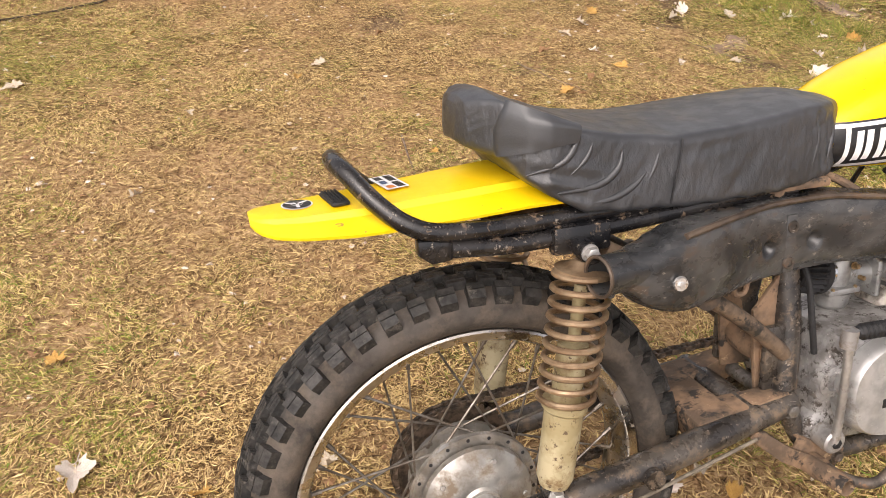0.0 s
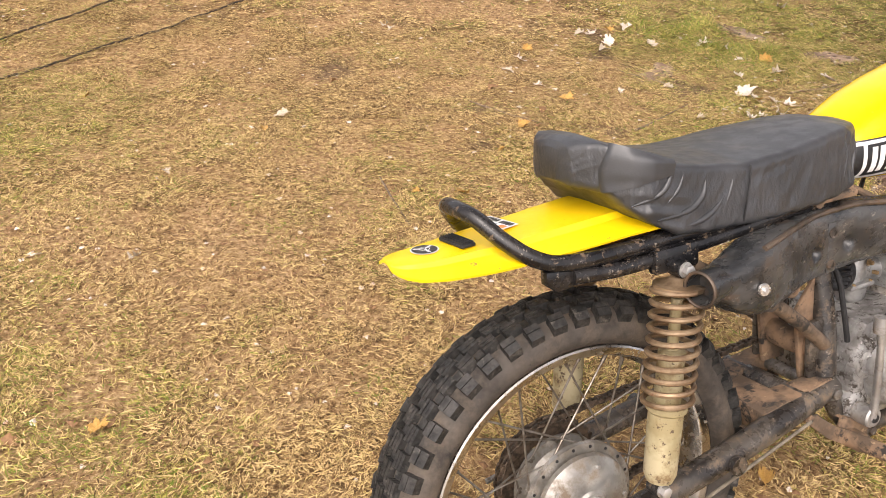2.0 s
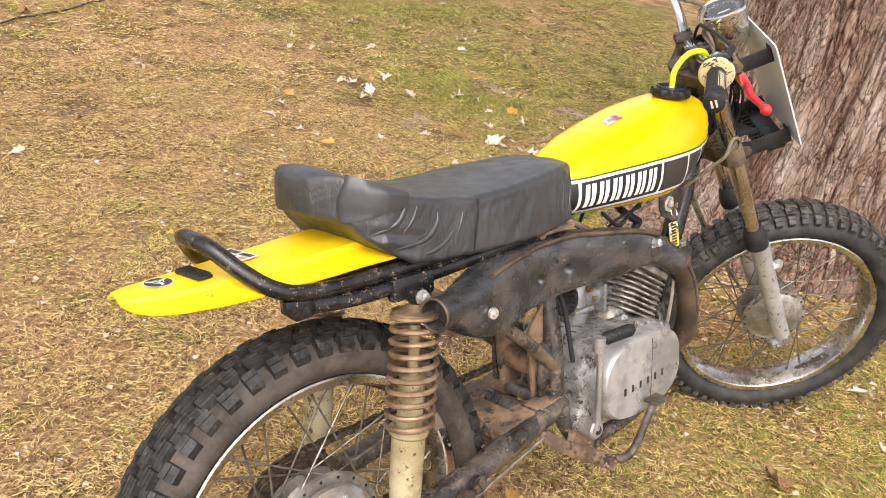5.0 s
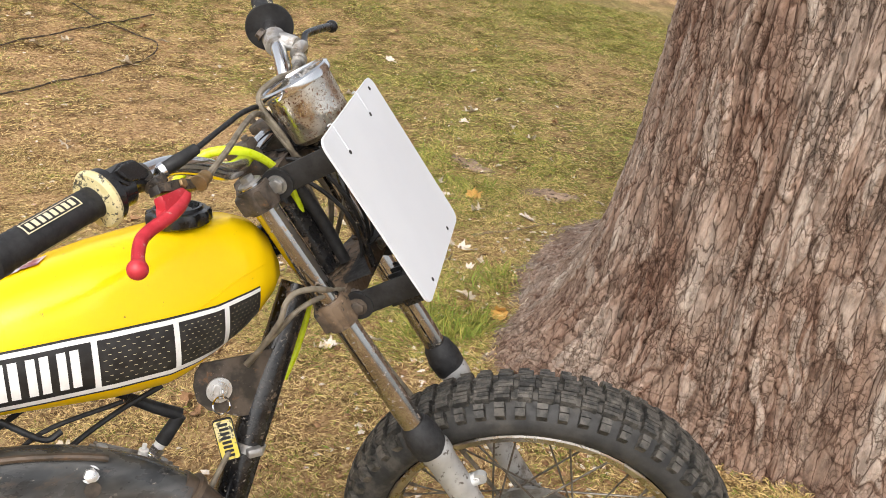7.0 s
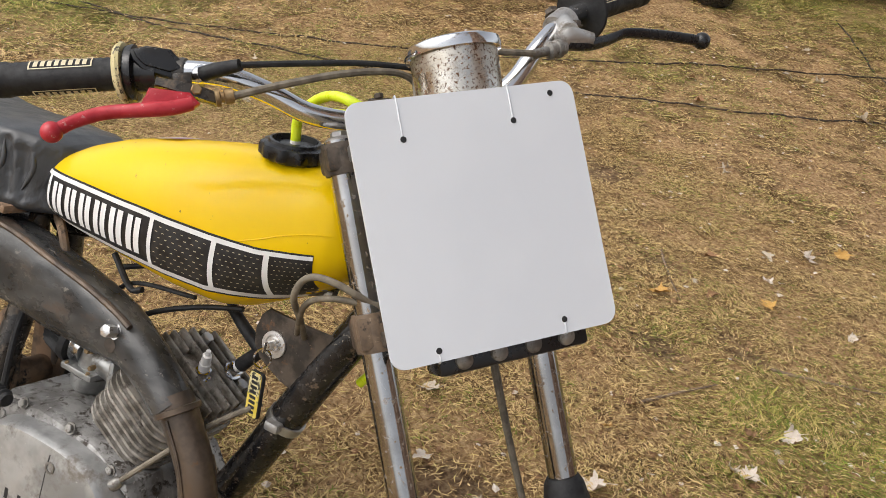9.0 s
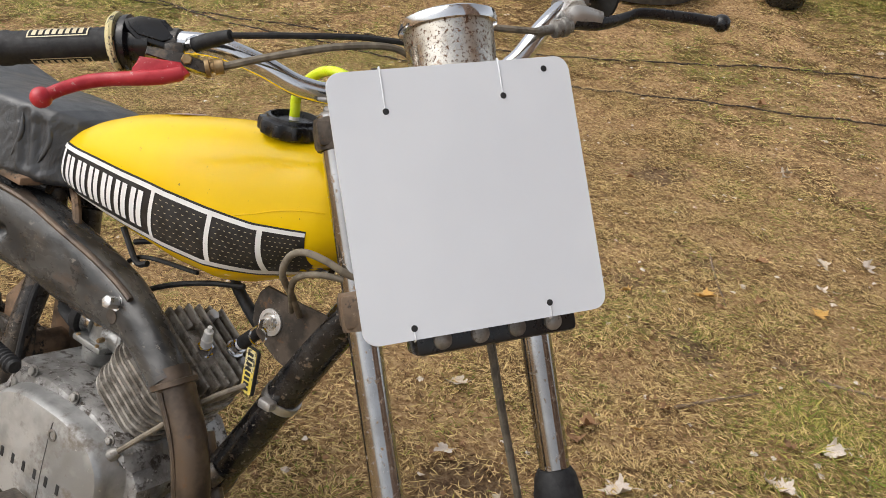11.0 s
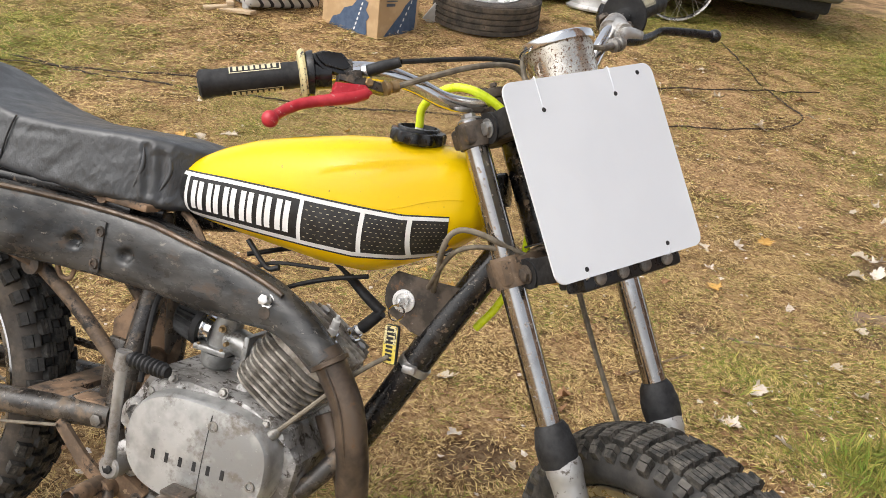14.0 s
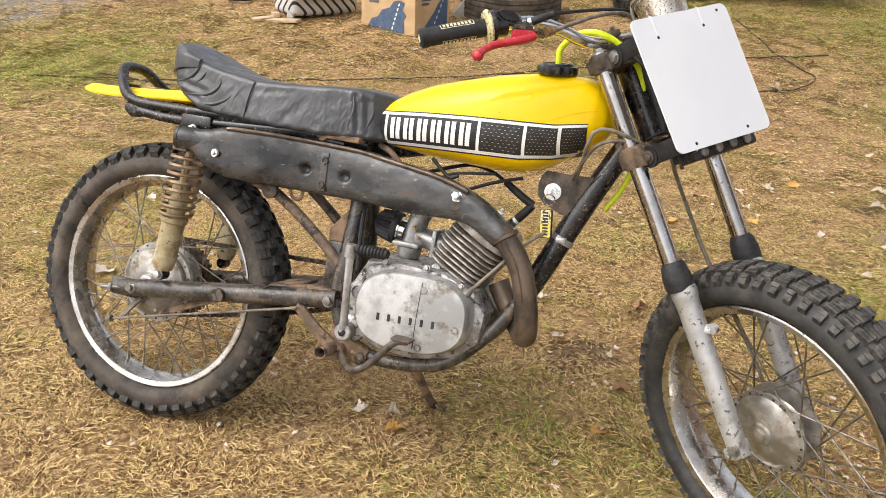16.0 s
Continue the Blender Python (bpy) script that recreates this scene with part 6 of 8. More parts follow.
for k in range(25):
    a = radians(-130 + k * 260 / 24)
    mm = SP @ pose(0, 0, 0.2592) @ Matrix.Rotation(a, 4, "Z")
    l0 = 0.026 if k % 2 == 0 else 0.03
    bm.faces.new([bm.verts.new(mm @ V(*q, 0)) for q in ((-0.0006, l0), (0.0006, l0), (0.0006, 0.035), (-0.0006, 0.035))])
mm = SP @ pose(0, 0, 0.2598)
bm.faces.new([bm.verts.new(mm @ V(*q, 0)) for q in ((-0.012, -0.016), (0.012, -0.016), (0.012, -0.009), (-0.012, -0.009))])
part("dial_ticks", bm, DECAL_WHITE, dial)
bm = bmesh.new()
lathe(bm, [(0.0, 0.2635), (0.043, 0.2635), (0.043, 0.265), (0.0, 0.265)], 40, SP)
gl_ = part("glass", bm, GLASS, speedo)
gl_.visible_shadow = False
bm = bmesh.new()
tube(bm, [(0.10, 0.02, 0.192), (0.095, 0.015, 0.16), (0.085, 0.0, 0.10), (0.07, -0.01, 0.0)], 0.005, 8, 6)
box(bm, (0.08, 0.02, 0.187), (0.08, 0.04, 0.008), 0.003)
part("speedo_bracket", bm, BLACK_PAINT, speedo)

# number plate: blank white, with holes for the ties
PW, PH_ = 0.231, 0.24
PM_ = Matrix.Translation((0.1545, 0.0, 0.0895)) @ Matrix.Rotation(radians(-2.2), 4, "Y") @ Matrix(((0, 0, 1, 0), (1, 0, 0, 0), (0, 1, 0, 0), (0, 0, 0, 1)))
bm = bmesh.new()
plate(bm, round_rect(PW, PH_, 0.013, 6), 0.0, 0.003, PM_, 0.0006)
npl_ = part("number_plate", bm, WHITE, bike, "blank white plastic number plate", FORK, 8)
for x, y in ((-0.066, 0.082), (0.046, 0.087), (0.09, 0.109), (0.059, -0.107), (-0.07, -0.11)):
    bm = bmesh.new()
    lathe(bm, [(0.0, 0.0032), (0.003, 0.0032), (0.0026, 0.0038), (0.0, 0.0038)], 14, PM_ @ pose(x, y, 0))
    part("hole", bm, SOFT_BLACK, npl_)
for x, y, d in ((-0.066, 0.085, 1), (0.046, 0.09, 1), (0.059, -0.11, -1), (-0.07, -0.113, -1)):
    bm = bmesh.new()
    p0, p1 = PM_ @ V(x, y, 0.0029), PM_ @ V(x, math.copysign(0.1195, y), 0.0029)
    tube(bm, [p0, p1, PM_ @ V(x, math.copysign(0.1215, y), -0.003)], 0.0009, 6, 3)
    part("cable_tie", bm, WHITE, npl_)

# black plate brackets and the small lamp bar underneath
for z, s_ in ((0.178, 0.032), (-0.012, 0.034)):
    for sd in (-1, 1):
        bm = bmesh.new()
        box(bm, (0.103, sd * 0.080, z), (0.10, 0.004, s_), 0.0015)
        box(bm, (0.149, sd * 0.07, z), (0.003, 0.024, s_), 0.001)
        lathe(bm, [(0.0, 0), (0.02, 0), (0.02, 0.006), (0.0, 0.006)], 20, along((0.058, sd * 0.078, z), (0, sd, 0)))
        b_ = part("plate_bracket", bm, SOFT_BLACK, bike, "black plastic plate bracket", FORK)
        bm = bmesh.new()
        bolt(bm, (0.058, sd * 0.0845, z), (0, sd, 0), 0.0092, 0.006, 0.0125)
        part("bracket_bolt", bm, CARB if z > 0 else GRIMY, b_)
bm = bmesh.new()
box(bm, (0.125, 0.012, -0.032), (0.04, 0.158, 0.032), 0.005)
lamp = part("lamp_bar", bm, GLOSS_BLACK, bike, "small black bar lamp, switched off", FORK)
for k in range(10):
    bm = bmesh.new()
    box(bm, (0.098, -0.060 + k * 0.016, -0.027), (0.02, 0.003, 0.03), 0.0005)
    part("cooling_fin", bm, GLOSS_BLACK, lamp)
for k in range(4):
    bm = bmesh.new()
    lathe(bm, [(0.0, 0), (0.0090, 0), (0.0082, 0.003), (0.005, 0.0045), (0.0, 0.005)], 22, along((0.1452, -0.042 + k * 0.036, -0.036), (1, 0, -0.15)))
    part("lens", bm, DULL_BOLT, lamp, "dull silvery lamp lens")

# control cables
bm = bmesh.new()
tube(bm, [(0.060, -0.182, 0.275), (0.057, -0.11, 0.271), (0.051, -0.04, 0.265), (0.046, 0.01, 0.25), (0.03, 0.04, 0.2), (0.0, 0.05, 0.13), (-0.04, 0.03, 0.08)], 0.0032, 8, 8)
part("throttle_cable", bm, SOFT_BLACK, bike, "thin black throttle cable", FORK)
bm = bmesh.new()
tube(bm, [(0.059, -0.196, 0.246), (0.064, -0.14, 0.252), (0.061, -0.08, 0.257), (0.054, -0.025, 0.254), (0.050, -0.003, 0.235), (0.058, -0.01, 0.195), (0.05, 0.03, 0.11), (0.0, 0.056, 0.04), (-0.043, 0.064, -0.02), (-0.050, 0.068, -0.14), (-0.045, 0.072, -0.26), (-0.02, 0.072, -0.42), (0.0, 0.06, -0.53)], 0.0038, 8, 8)
part("brake_cable", bm, CABLE_GREY, bike, "faded brake cable", FORK)
bm = bmesh.new()
tube(bm, [(0.057, 0.135, 0.26), (0.07, 0.09, 0.262), (0.07, 0.03, 0.272), (0.052, 0.0, 0.262), (0.06, -0.01, 0.2), (0.03, 0.02, 0.1), (0.01, 0.03, -0.05)], 0.0038, 8, 8)
part("clutch_cable", bm, CABLE_GREY, bike, "faded clutch cable", FORK)
bm = bmesh.new()
tube(bm, [(0.10, 0.02, 0.19), (0.085, 0.04, 0.12), (0.01, 0.066, 0.04), (-0.046, 0.070, -0.02), (-0.056, 0.073, -0.14), (-0.052, 0.076, -0.26), (-0.024, 0.076, -0.42), (0.0, 0.06, -0.53)], 0.0035, 8, 8)
part("speedo_cable", bm, CABLE_GREY, bike, "", FORK)
bm = bmesh.new()
for k in range(4):
    y = -0.035 + 0.025 * k
    tube(bm, [(0.0, y, 0.2), (0.06 + 0.01 * k, y * 1.2, 0.17), (0.09, y, 0.1), (0.07, y * 0.8 + 0.01, 0.03), (0.02, y * 0.6, -0.01)], 0.0028, 6, 6)
parts("wire", bm, SOFT_BLACK, bike, "thin black wire", FORK)
bm = bmesh.new()
plate(bm, [(0.055, -0.075), (0.095, -0.075), (0.06, 0.0), (0.095, 0.06), (0.055, 0.06)], 0.02, 0.022, None)
tube(bm, [(0.03, 0.0, 0.02), (0.035, 0.0, 0.09), (0.03, 0.0, 0.16)], 0.009, 12, 4)
part("head_cowl", bm, SOFT_BLACK, bike, "black stem shroud between the fork tubes", FORK)

# ---------------- ground ----------------
def fbm(x, y, seed, octaves=4, freq=1.0):
    """Smooth value noise over arrays, about -1 to 1."""
    out, amp, tot = np.zeros_like(x), 1.0, 0.0
    for o in range(octaves):
        r = np.random.RandomState(seed * 17 + o)
        tab = r.rand(128, 128) * 2 - 1
        u, v = x * freq + 37.3 * o, y * freq + 11.7 * o
        iu, iv = np.floor(u).astype(int), np.floor(v).astype(int)
        fu, fv = u - iu, v - iv
        fu, fv = fu * fu * (3 - 2 * fu), fv * fv * (3 - 2 * fv)
        a, b = tab[iu % 128, iv % 128], tab[(iu + 1) % 128, iv % 128]
        c, d = tab[iu % 128, (iv + 1) % 128], tab[(iu + 1) % 128, (iv + 1) % 128]
        out += amp * ((a * (1 - fu) + b * fu) * (1 - fv) + (c * (1 - fu) + d * fu) * fv)
        tot += amp
        amp *= 0.5
        freq *= 2.0
    return out / tot


TREE_C = (2.45, 2.44)


def blobs(x, y, spots):
    g = np.zeros_like(x)
    for cx, cy, rx, ry, s in spots:
        g = np.maximum(g, s * np.exp(-(((x - cx) / rx) ** 2 + ((y - cy) / ry) ** 2)))
    return g


def yard(x, y):
    """1 within the yard, falling to 0 a few metres outside it."""
    out = np.maximum.reduce([-5.2 - x, x - 4.4, 0.1 - y, y - 9.0, np.zeros_like(x)])
    return np.clip(1.6 - out / 2.2, 0, 1)


def green_field(x, y):
    """How green the turf is, 0 to 1: patches behind and round the tree, some on the near side."""
    g = blobs(x, y, ((1.6, 5.6, 1.3, 1.2, 0.62), (2.0, 4.6, 1.3, 1.4, 0.5), (3.2, 4.2, 1.5, 1.6, 0.62), (3.2, 8.0, 3.0, 2.6, 0.7), (1.45, 2.75, 0.45, 0.45, 0.42), (-0.35, 1.25, 0.15, 0.15, 0.3), (1.6, 1.05, 0.7, 0.45, 0.30), (1.0, 1.5, 0.45, 0.45, 0.26), (1.2, 2.1, 0.5, 0.4, 0.3), (0.6, 1.0, 0.4, 0.4, 0.12),
                     (-1.5, 2.95, 0.5, 0.3, 0.55), (0.8, 8.0, 3.5, 1.8, 0.65), (-3.3, 2.2, 0.9, 1.2, 0.75), (-0.9, 4.9, 0.8, 0.5, 0.5), (-0.2, 0.6, 0.6, 0.5, 0.15), (-0.85, 1.25, 0.55, 0.5, 0.24), (2.3, 1.2, 0.8, 0.6, 0.45), (-1.9, 6.9, 1.2, 0.8, 0.8)))
    return np.clip(g * 1.1 + yard(x, y) * (0.42 * fbm(x, y, 5, 4, 1.3) + 0.36 * fbm(x, y, 15, 3, 7.0)) + 0.06 + 0.25 * (1 - yard(x, y)), 0, 1)


def bare_field(x, y):
    """How bare and trodden the soil is, 0 to 1."""
    b = blobs(x, y, ((-0.4, 2.1, 0.7, 0.7, 0.75), (-2.2, 3.3, 1.0, 0.7, 0.7), (0.2, 3.2, 0.8, 0.5, 0.6), (1.1, 2.0, 0.4, 0.35, 0.6), (0.3, 4.6, 1.0, 0.6, 0.6), (0.9, 1.15, 0.35, 0.25, 0.4), (-1.0, 2.2, 0.4, 0.3, 0.6)))
    return np.clip(b + yard(x, y) * 0.8 * fbm(x, y, 9, 4, 1.9) - 0.02, 0, 1)


def mud_field(x, y):
    """Small patches of bare dark soil, 0 to 1."""
    m = blobs(x, y, ((1.07, 4.17, 0.07, 0.20, 1.0), (1.02, 3.98, 0.09, 0.08, 0.8), (1.28, 3.57, 0.07, 0.12, 0.9), (1.38, 3.52, 0.08, 0.07, 0.8), (-0.27, 3.70, 0.16, 0.20, 0.6), (0.72, 2.84, 0.12, 0.08, 0.65), (0.40, 2.92, 0.10, 0.08, 0.5), (0.90, 1.96, 0.10, 0.12, 0.8), (1.16, 3.78, 0.12, 0.10, 0.6), (0.86, 3.07, 0.12, 0.06, 0.6), (0.41, 3.29, 0.14, 0.10, 0.5), (0.81, 5.39, 0.12, 0.10, 0.8), (0.62, 3.98, 0.07, 0.06, 0.5)))
    return np.clip(m * (1.25 + 0.9 * fbm(x, y, 23, 3, 14.0)), 0, 1)


def rise(x, y):
    """The ground climbs gently towards the yard's far corner."""
    q = -0.6 * x + 0.8 * y - 3.4
    s = 0.35 * np.logaddexp(0, q / 0.35)
    return np.where(s < 4, 0.16 * s, 0.64 + 0.05 * (np.minimum(s, 14) - 4))


def ground_z(x, y):
    d = np.hypot(x - TREE_C[0], y - TREE_C[1])
    far = yard(x, y)
    z = 0.012 * fbm(x, y, 2, 3, 1.1) + 0.009 * far * fbm(x, y, 3, 4, 6.0) + 0.007 * far * fbm(x, y, 6, 3, 26.0)
    z = z + 0.08 * np.exp(-(d / 0.75) ** 2) + rise(x, y)
    # level where the wheels and the stand bear
    flat = np.zeros_like(x)
    for cx, cy in ((0.335, 0.98), (1.55, 1.52), (0.80, 1.44)):
        flat = np.maximum(flat, np.exp(-(((x - cx) ** 2 + (y - cy) ** 2) / 0.12 ** 2)))
    return z * (1 - flat) - 0.006


def gz(x, y):
    return float(ground_z(np.array([float(x)]), np.array([float(y)]))[0])


def grid_sheet(xs, ys):
    X, Y = np.meshgrid(xs, ys, indexing="ij")
    Z = ground_z(X, Y)
    v = np.stack([X, Y, Z], -1).reshape(-1, 3)
    nx, ny = len(xs), len(ys)
    i = np.arange(nx * ny).reshape(nx, ny)
    f = np.stack([i[:-1, :-1], i[1:, :-1], i[1:, 1:], i[:-1, 1:]], -1).reshape(-1, 4)
    return v, f


def spaced(lo, a, b, hi, fine):
    near = np.arange(a, b + fine / 2, fine)
    k = np.concatenate([np.arange(0.08, 4.0, 0.08), [4.2, 5, 6.5, 9, 14, 24, 45, 90, 200, 500]])
    left = [a - q for q in k if a - q > lo][::-1]
    right = [b + q for q in k if b + q < hi]
    return np.concatenate([[lo], left, near, right, [hi]])


v, f = grid_sheet(spaced(-900, -5.2, 4.4, 900, 0.026), spaced(-900, 0.1, 9.0, 900, 0.026))
me = bpy.data.meshes.new("ground")
me.from_pydata(v.tolist(), [], f.tolist())
me.polygons.foreach_set("use_smooth", [True] * len(me.polygons))


def place_of(t):
    return t.nodes.new("ShaderNodeNewGeometry").outputs["Position"]


def stored(t, name):
    a = t.nodes.new("ShaderNodeAttribute")
    a.attribute_name = name
    return a.outputs["Fac"]


SOIL, st, sp = nodes_of("trodden_soil")
pos = place_of(st)
c1 = ramp_node(st, noise_node(st, pos, 2.6, 6), [(0.30, (0.27, 0.155, 0.072)), (0.5, (0.44, 0.27, 0.135)), (0.72, (0.56, 0.37, 0.20))])
c2 = ramp_node(st, noise_node(st, pos, 55, 8, 0.75), [(0.37, (0.08, 0.044, 0.02)), (0.45, (0.34, 0.20, 0.095)), (0.54, (0.54, 0.35, 0.18)), (0.64, (0.76, 0.55, 0.32))])
col = mix_node(st, 0.74, c1, c2)
# shade between the blades, put into the soil colour: dark brown under clumps
shade_mask = ramp_node(st, stored(st, "thatch"), [(0.25, grey(0.0)), (0.75, grey(0.85))])
col = mix_node(st, shade_mask, col, mix_node(st, 0.35, (0.07, 0.042, 0.018), c2))
dark = ramp_node(st, noise_node(st, pos, 8, 7, 0.75), [(0.58, grey(0.0)), (0.70, grey(0.85))])
col = mix_node(st, dark, col, (0.13, 0.085, 0.05))
gm_ = ramp_node(st, stored(st, "green"), [(0.35, grey(0.0)), (0.95, grey(0.8))])
patchy = ramp_node(st, noise_node(st, pos, 40, 6, 0.7), [(0.35, (0.085, 0.078, 0.020)), (0.65, (0.31, 0.27, 0.08))])
col = mix_node(st, gm_, col, patchy)
mud = ramp_node(st, stored(st, "mud"), [(0.25, grey(0.0)), (0.6, grey(0.9))])
col = mix_node(st, mud, col, mix_node(st, 0.3, (0.085, 0.058, 0.042), c2))
gv = ramp_node(st, stored(st, "gravel"), [(0.2, grey(0.0)), (0.8, grey(1.0))])
stones = ramp_node(st, noise_node(st, pos, 45, 5, 0.7), [(0.35, (0.16, 0.15, 0.14)), (0.65, (0.42, 0.41, 0.40))])
col = mix_node(st, gv, col, stones)
link(st, col, sp.inputs["Base Color"])
sp.inputs["Roughness"].default_value = 0.95
sp.inputs["Specular IOR Level"].default_value = 0.2
bp = st.nodes.new("ShaderNodeBump")
bp.inputs["Strength"].default_value = 0.9
bp.inputs["Distance"].default_value = 0.016
link(st, noise_node(st, pos, 75, 9, 0.8), bp.inputs["Height"])
link(st, bp.outputs["Normal"], sp.inputs["Normal"])
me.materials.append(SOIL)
ga = me.attributes.new("green", "FLOAT", "POINT")
ga.data.foreach_set("value", green_field(v[:, 0], v[:, 1]).astype(np.float32))
# how far the soil colour is shaded under thick grass, less on bare ground
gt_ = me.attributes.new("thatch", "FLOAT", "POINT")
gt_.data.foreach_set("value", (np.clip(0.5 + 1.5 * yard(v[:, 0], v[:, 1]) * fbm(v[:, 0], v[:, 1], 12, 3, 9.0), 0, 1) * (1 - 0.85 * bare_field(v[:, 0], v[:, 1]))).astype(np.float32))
gd_ = me.attributes.new("mud", "FLOAT", "POINT")
gd_.data.foreach_set("value", mud_field(v[:, 0], v[:, 1]).astype(np.float32))
gb = me.attributes.new("gravel", "FLOAT", "POINT")
gb.data.foreach_set("value", np.clip(1.2 * blobs(v[:, 0], v[:, 1], ((-4.7, 2.4, 0.55, 0.9, 1.0), (-5.5, 2.0, 1.0, 2.0, 1.0))) + 0.25 * yard(v[:, 0], v[:, 1]) * fbm(v[:, 0], v[:, 1], 8, 3, 3.0), 0, 1).astype(np.float32))
ground = tagged(new("ground", me), "dry trodden tan soil with thin turf and green patches", "ground", kind="structure")


# blades: dry straw lying about and green blades, told apart by a stored tone
def blade_material(name, stops, rough):
    m, t, p = nodes_of(name)
    link(t, ramp_node(t, stored(t, "tone"), stops), p.inputs["Base Color"])
    p.inputs["Roughness"].default_value = rough
    p.inputs["Specular IOR Level"].default_value = 0.25
    return m


STRAW = blade_material("straw_and_grass", [(0.0, (0.085, 0.047, 0.018)), (0.2, (0.36, 0.22, 0.088)), (0.42, (0.78, 0.565, 0.27)), (0.55, (0.70, 0.535, 0.215)), (0.7, (0.48, 0.41, 0.10)), (0.84, (0.20, 0.205, 0.035)), (1.0, (0.19, 0.275, 0.04))], 0.65)


def blades(name, xs, ys, label, seed, stand=0.12, length=(0.011, 0.036), width=(0.0006, 0.0015), tone=None, category="grass", corners=4):
    """Thin four-cornered blades, lying or standing; one mesh."""
    r = np.random.RandomState(seed)
    n = len(xs)
    z0 = ground_z(xs, ys)
    # blades lie in swirls, with scatter
    az = 2.6 * np.pi * fbm(xs, ys, 61, 2, 3.5) + r.normal(0, 1.1, n)
    g = green_field(xs, ys)
    L = r.uniform(length[0], length[1], n)
    up = np.clip(np.abs(r.normal(0, stand, n)) + g * 0.30 * r.rand(n), 0.01, 0.97)
    W = r.uniform(width[0], width[1], n)
    dx, dy = np.cos(az), np.sin(az)
    flat = np.sqrt(1 - up ** 2)
    lift = 0.002 + r.rand(n) ** 2 * 0.020
    bend = r.normal(0, 0.10, n) * L
    base = np.stack([xs, ys, z0 + lift], -1)
    mid = base + np.stack([dx * L * flat * 0.5 - dy * bend, dy * L * flat * 0.5 + dx * bend, L * up * 0.62], -1)
    tip = base + np.stack([dx * L * flat, dy * L * flat, L * up * r.uniform(0.7, 1.1, n)], -1)
    side = np.stack([-dy * W, dx * W, r.normal(0, 0.35, n) * W], -1)
    verts = np.stack([base, mid - side, tip, mid + side], 1) if corners == 4 else np.stack([base - side, base + side, tip], 1)
    me = bpy.data.meshes.new(name)
    me.vertices.add(n * corners)
    me.vertices.foreach_set("co", verts.reshape(-1).astype(np.float32))
    me.loops.add(n * corners)
    me.loops.foreach_set("vertex_index", np.arange(n * corners, dtype=np.int32))
    me.polygons.add(n)
    me.polygons.foreach_set("loop_start", np.arange(n, dtype=np.int32) * corners)
    me.update(calc_edges=True)
    if tone is None:
        tn = np.where(r.rand(n) < g * 0.9, r.uniform(0.60, 1.0, n), np.where(r.rand(n) < 0.5, np.clip(r.normal(0.42, 0.09, n), 0, 0.58), np.clip(r.normal(0.13, 0.09, n), 0, 0.58)))
    else:
        tn = r.uniform(tone[0], tone[1], n)
    a = me.attributes.new("tone", "FLOAT", "POINT")
    a.data.foreach_set("value", np.repeat(tn, corners).astype(np.float32))
    me.materials.append(STRAW)
    return tagged(new(name, me), label, category, kind="stuff")


def scatter(n, x0, x1, y0, y1, seed, keep):
    r = np.random.RandomState(seed)
    xs, ys = r.uniform(x0, x1, n), r.uniform(y0, y1, n)
    d = np.hypot(xs - TREE_C[0], ys - TREE_C[1])
    clump = np.clip(0.5 + 1.5 * fbm(xs, ys, 12, 3, 9.0), 0.05, 1)
    p = (0.25 + 0.75 * clump) * keep * (1 - 0.72 * bare_field(xs, ys)) + 0.25 * green_field(xs, ys)
    ok = (r.rand(n) < p * (1 - 0.85 * mud_field(xs, ys))) & (d > 0.5)
    return xs[ok], ys[ok]


xs, ys = scatter(1500000, -1.9, 2.8, 0.4, 4.2, 21, 0.85)
blades("dry_grass", xs, ys, "matted dry straw-coloured grass with green blades", 31)
xs, ys = scatter(520000, -3.0, 4.4, 4.2, 9.0, 22, 0.95)
blades("far_grass", xs, ys, "thin dry and green turf further off", 32, width=(0.0013, 0.0028), length=(0.018, 0.05), corners=3)
xs, ys = scatter(200000, -5.2, -1.9, 0.8, 4.2, 23, 0.95)
blades("side_grass", xs, ys, "thin dry and green turf to one side", 33, width=(0.0013, 0.0027), length=(0.02, 0.055), corners=3)
xs, ys = scatter(240000, -4.0, 4.4, -2.6, 0.4, 24, 0.9)
blades("near_grass", xs, ys, "thin dry turf on the open side of the yard", 34, width=(0.0013, 0.0027), length=(0.02, 0.055), corners=3)
# standing green tufts
r = np.random.RandomState(5)
for tx, ty, rad, nb in ((1.57, 2.70, 0.12, 900), (1.48, 2.60, 0.14, 90), (1.05, 1.52, 0.09, 40), (1.77, 3.0, 0.11, 190), (1.50, 4.30, 0.26, 240), (1.72, 3.95, 0.2, 160), (1.65, 1.12, 0.14, 90), (1.25, 1.0, 0.12, 90)):
    a, q = r.rand(nb) * 2 * np.pi, rad * np.sqrt(r.rand(nb))
    blades("grass_tuft", tx + q * np.cos(a), ty + q * np.sin(a), "clump of longer green grass blades", int(tx * 100) + 900, stand=0.5, length=(0.04, 0.11), width=(0.0012, 0.0024), tone=(0.74, 1.0))

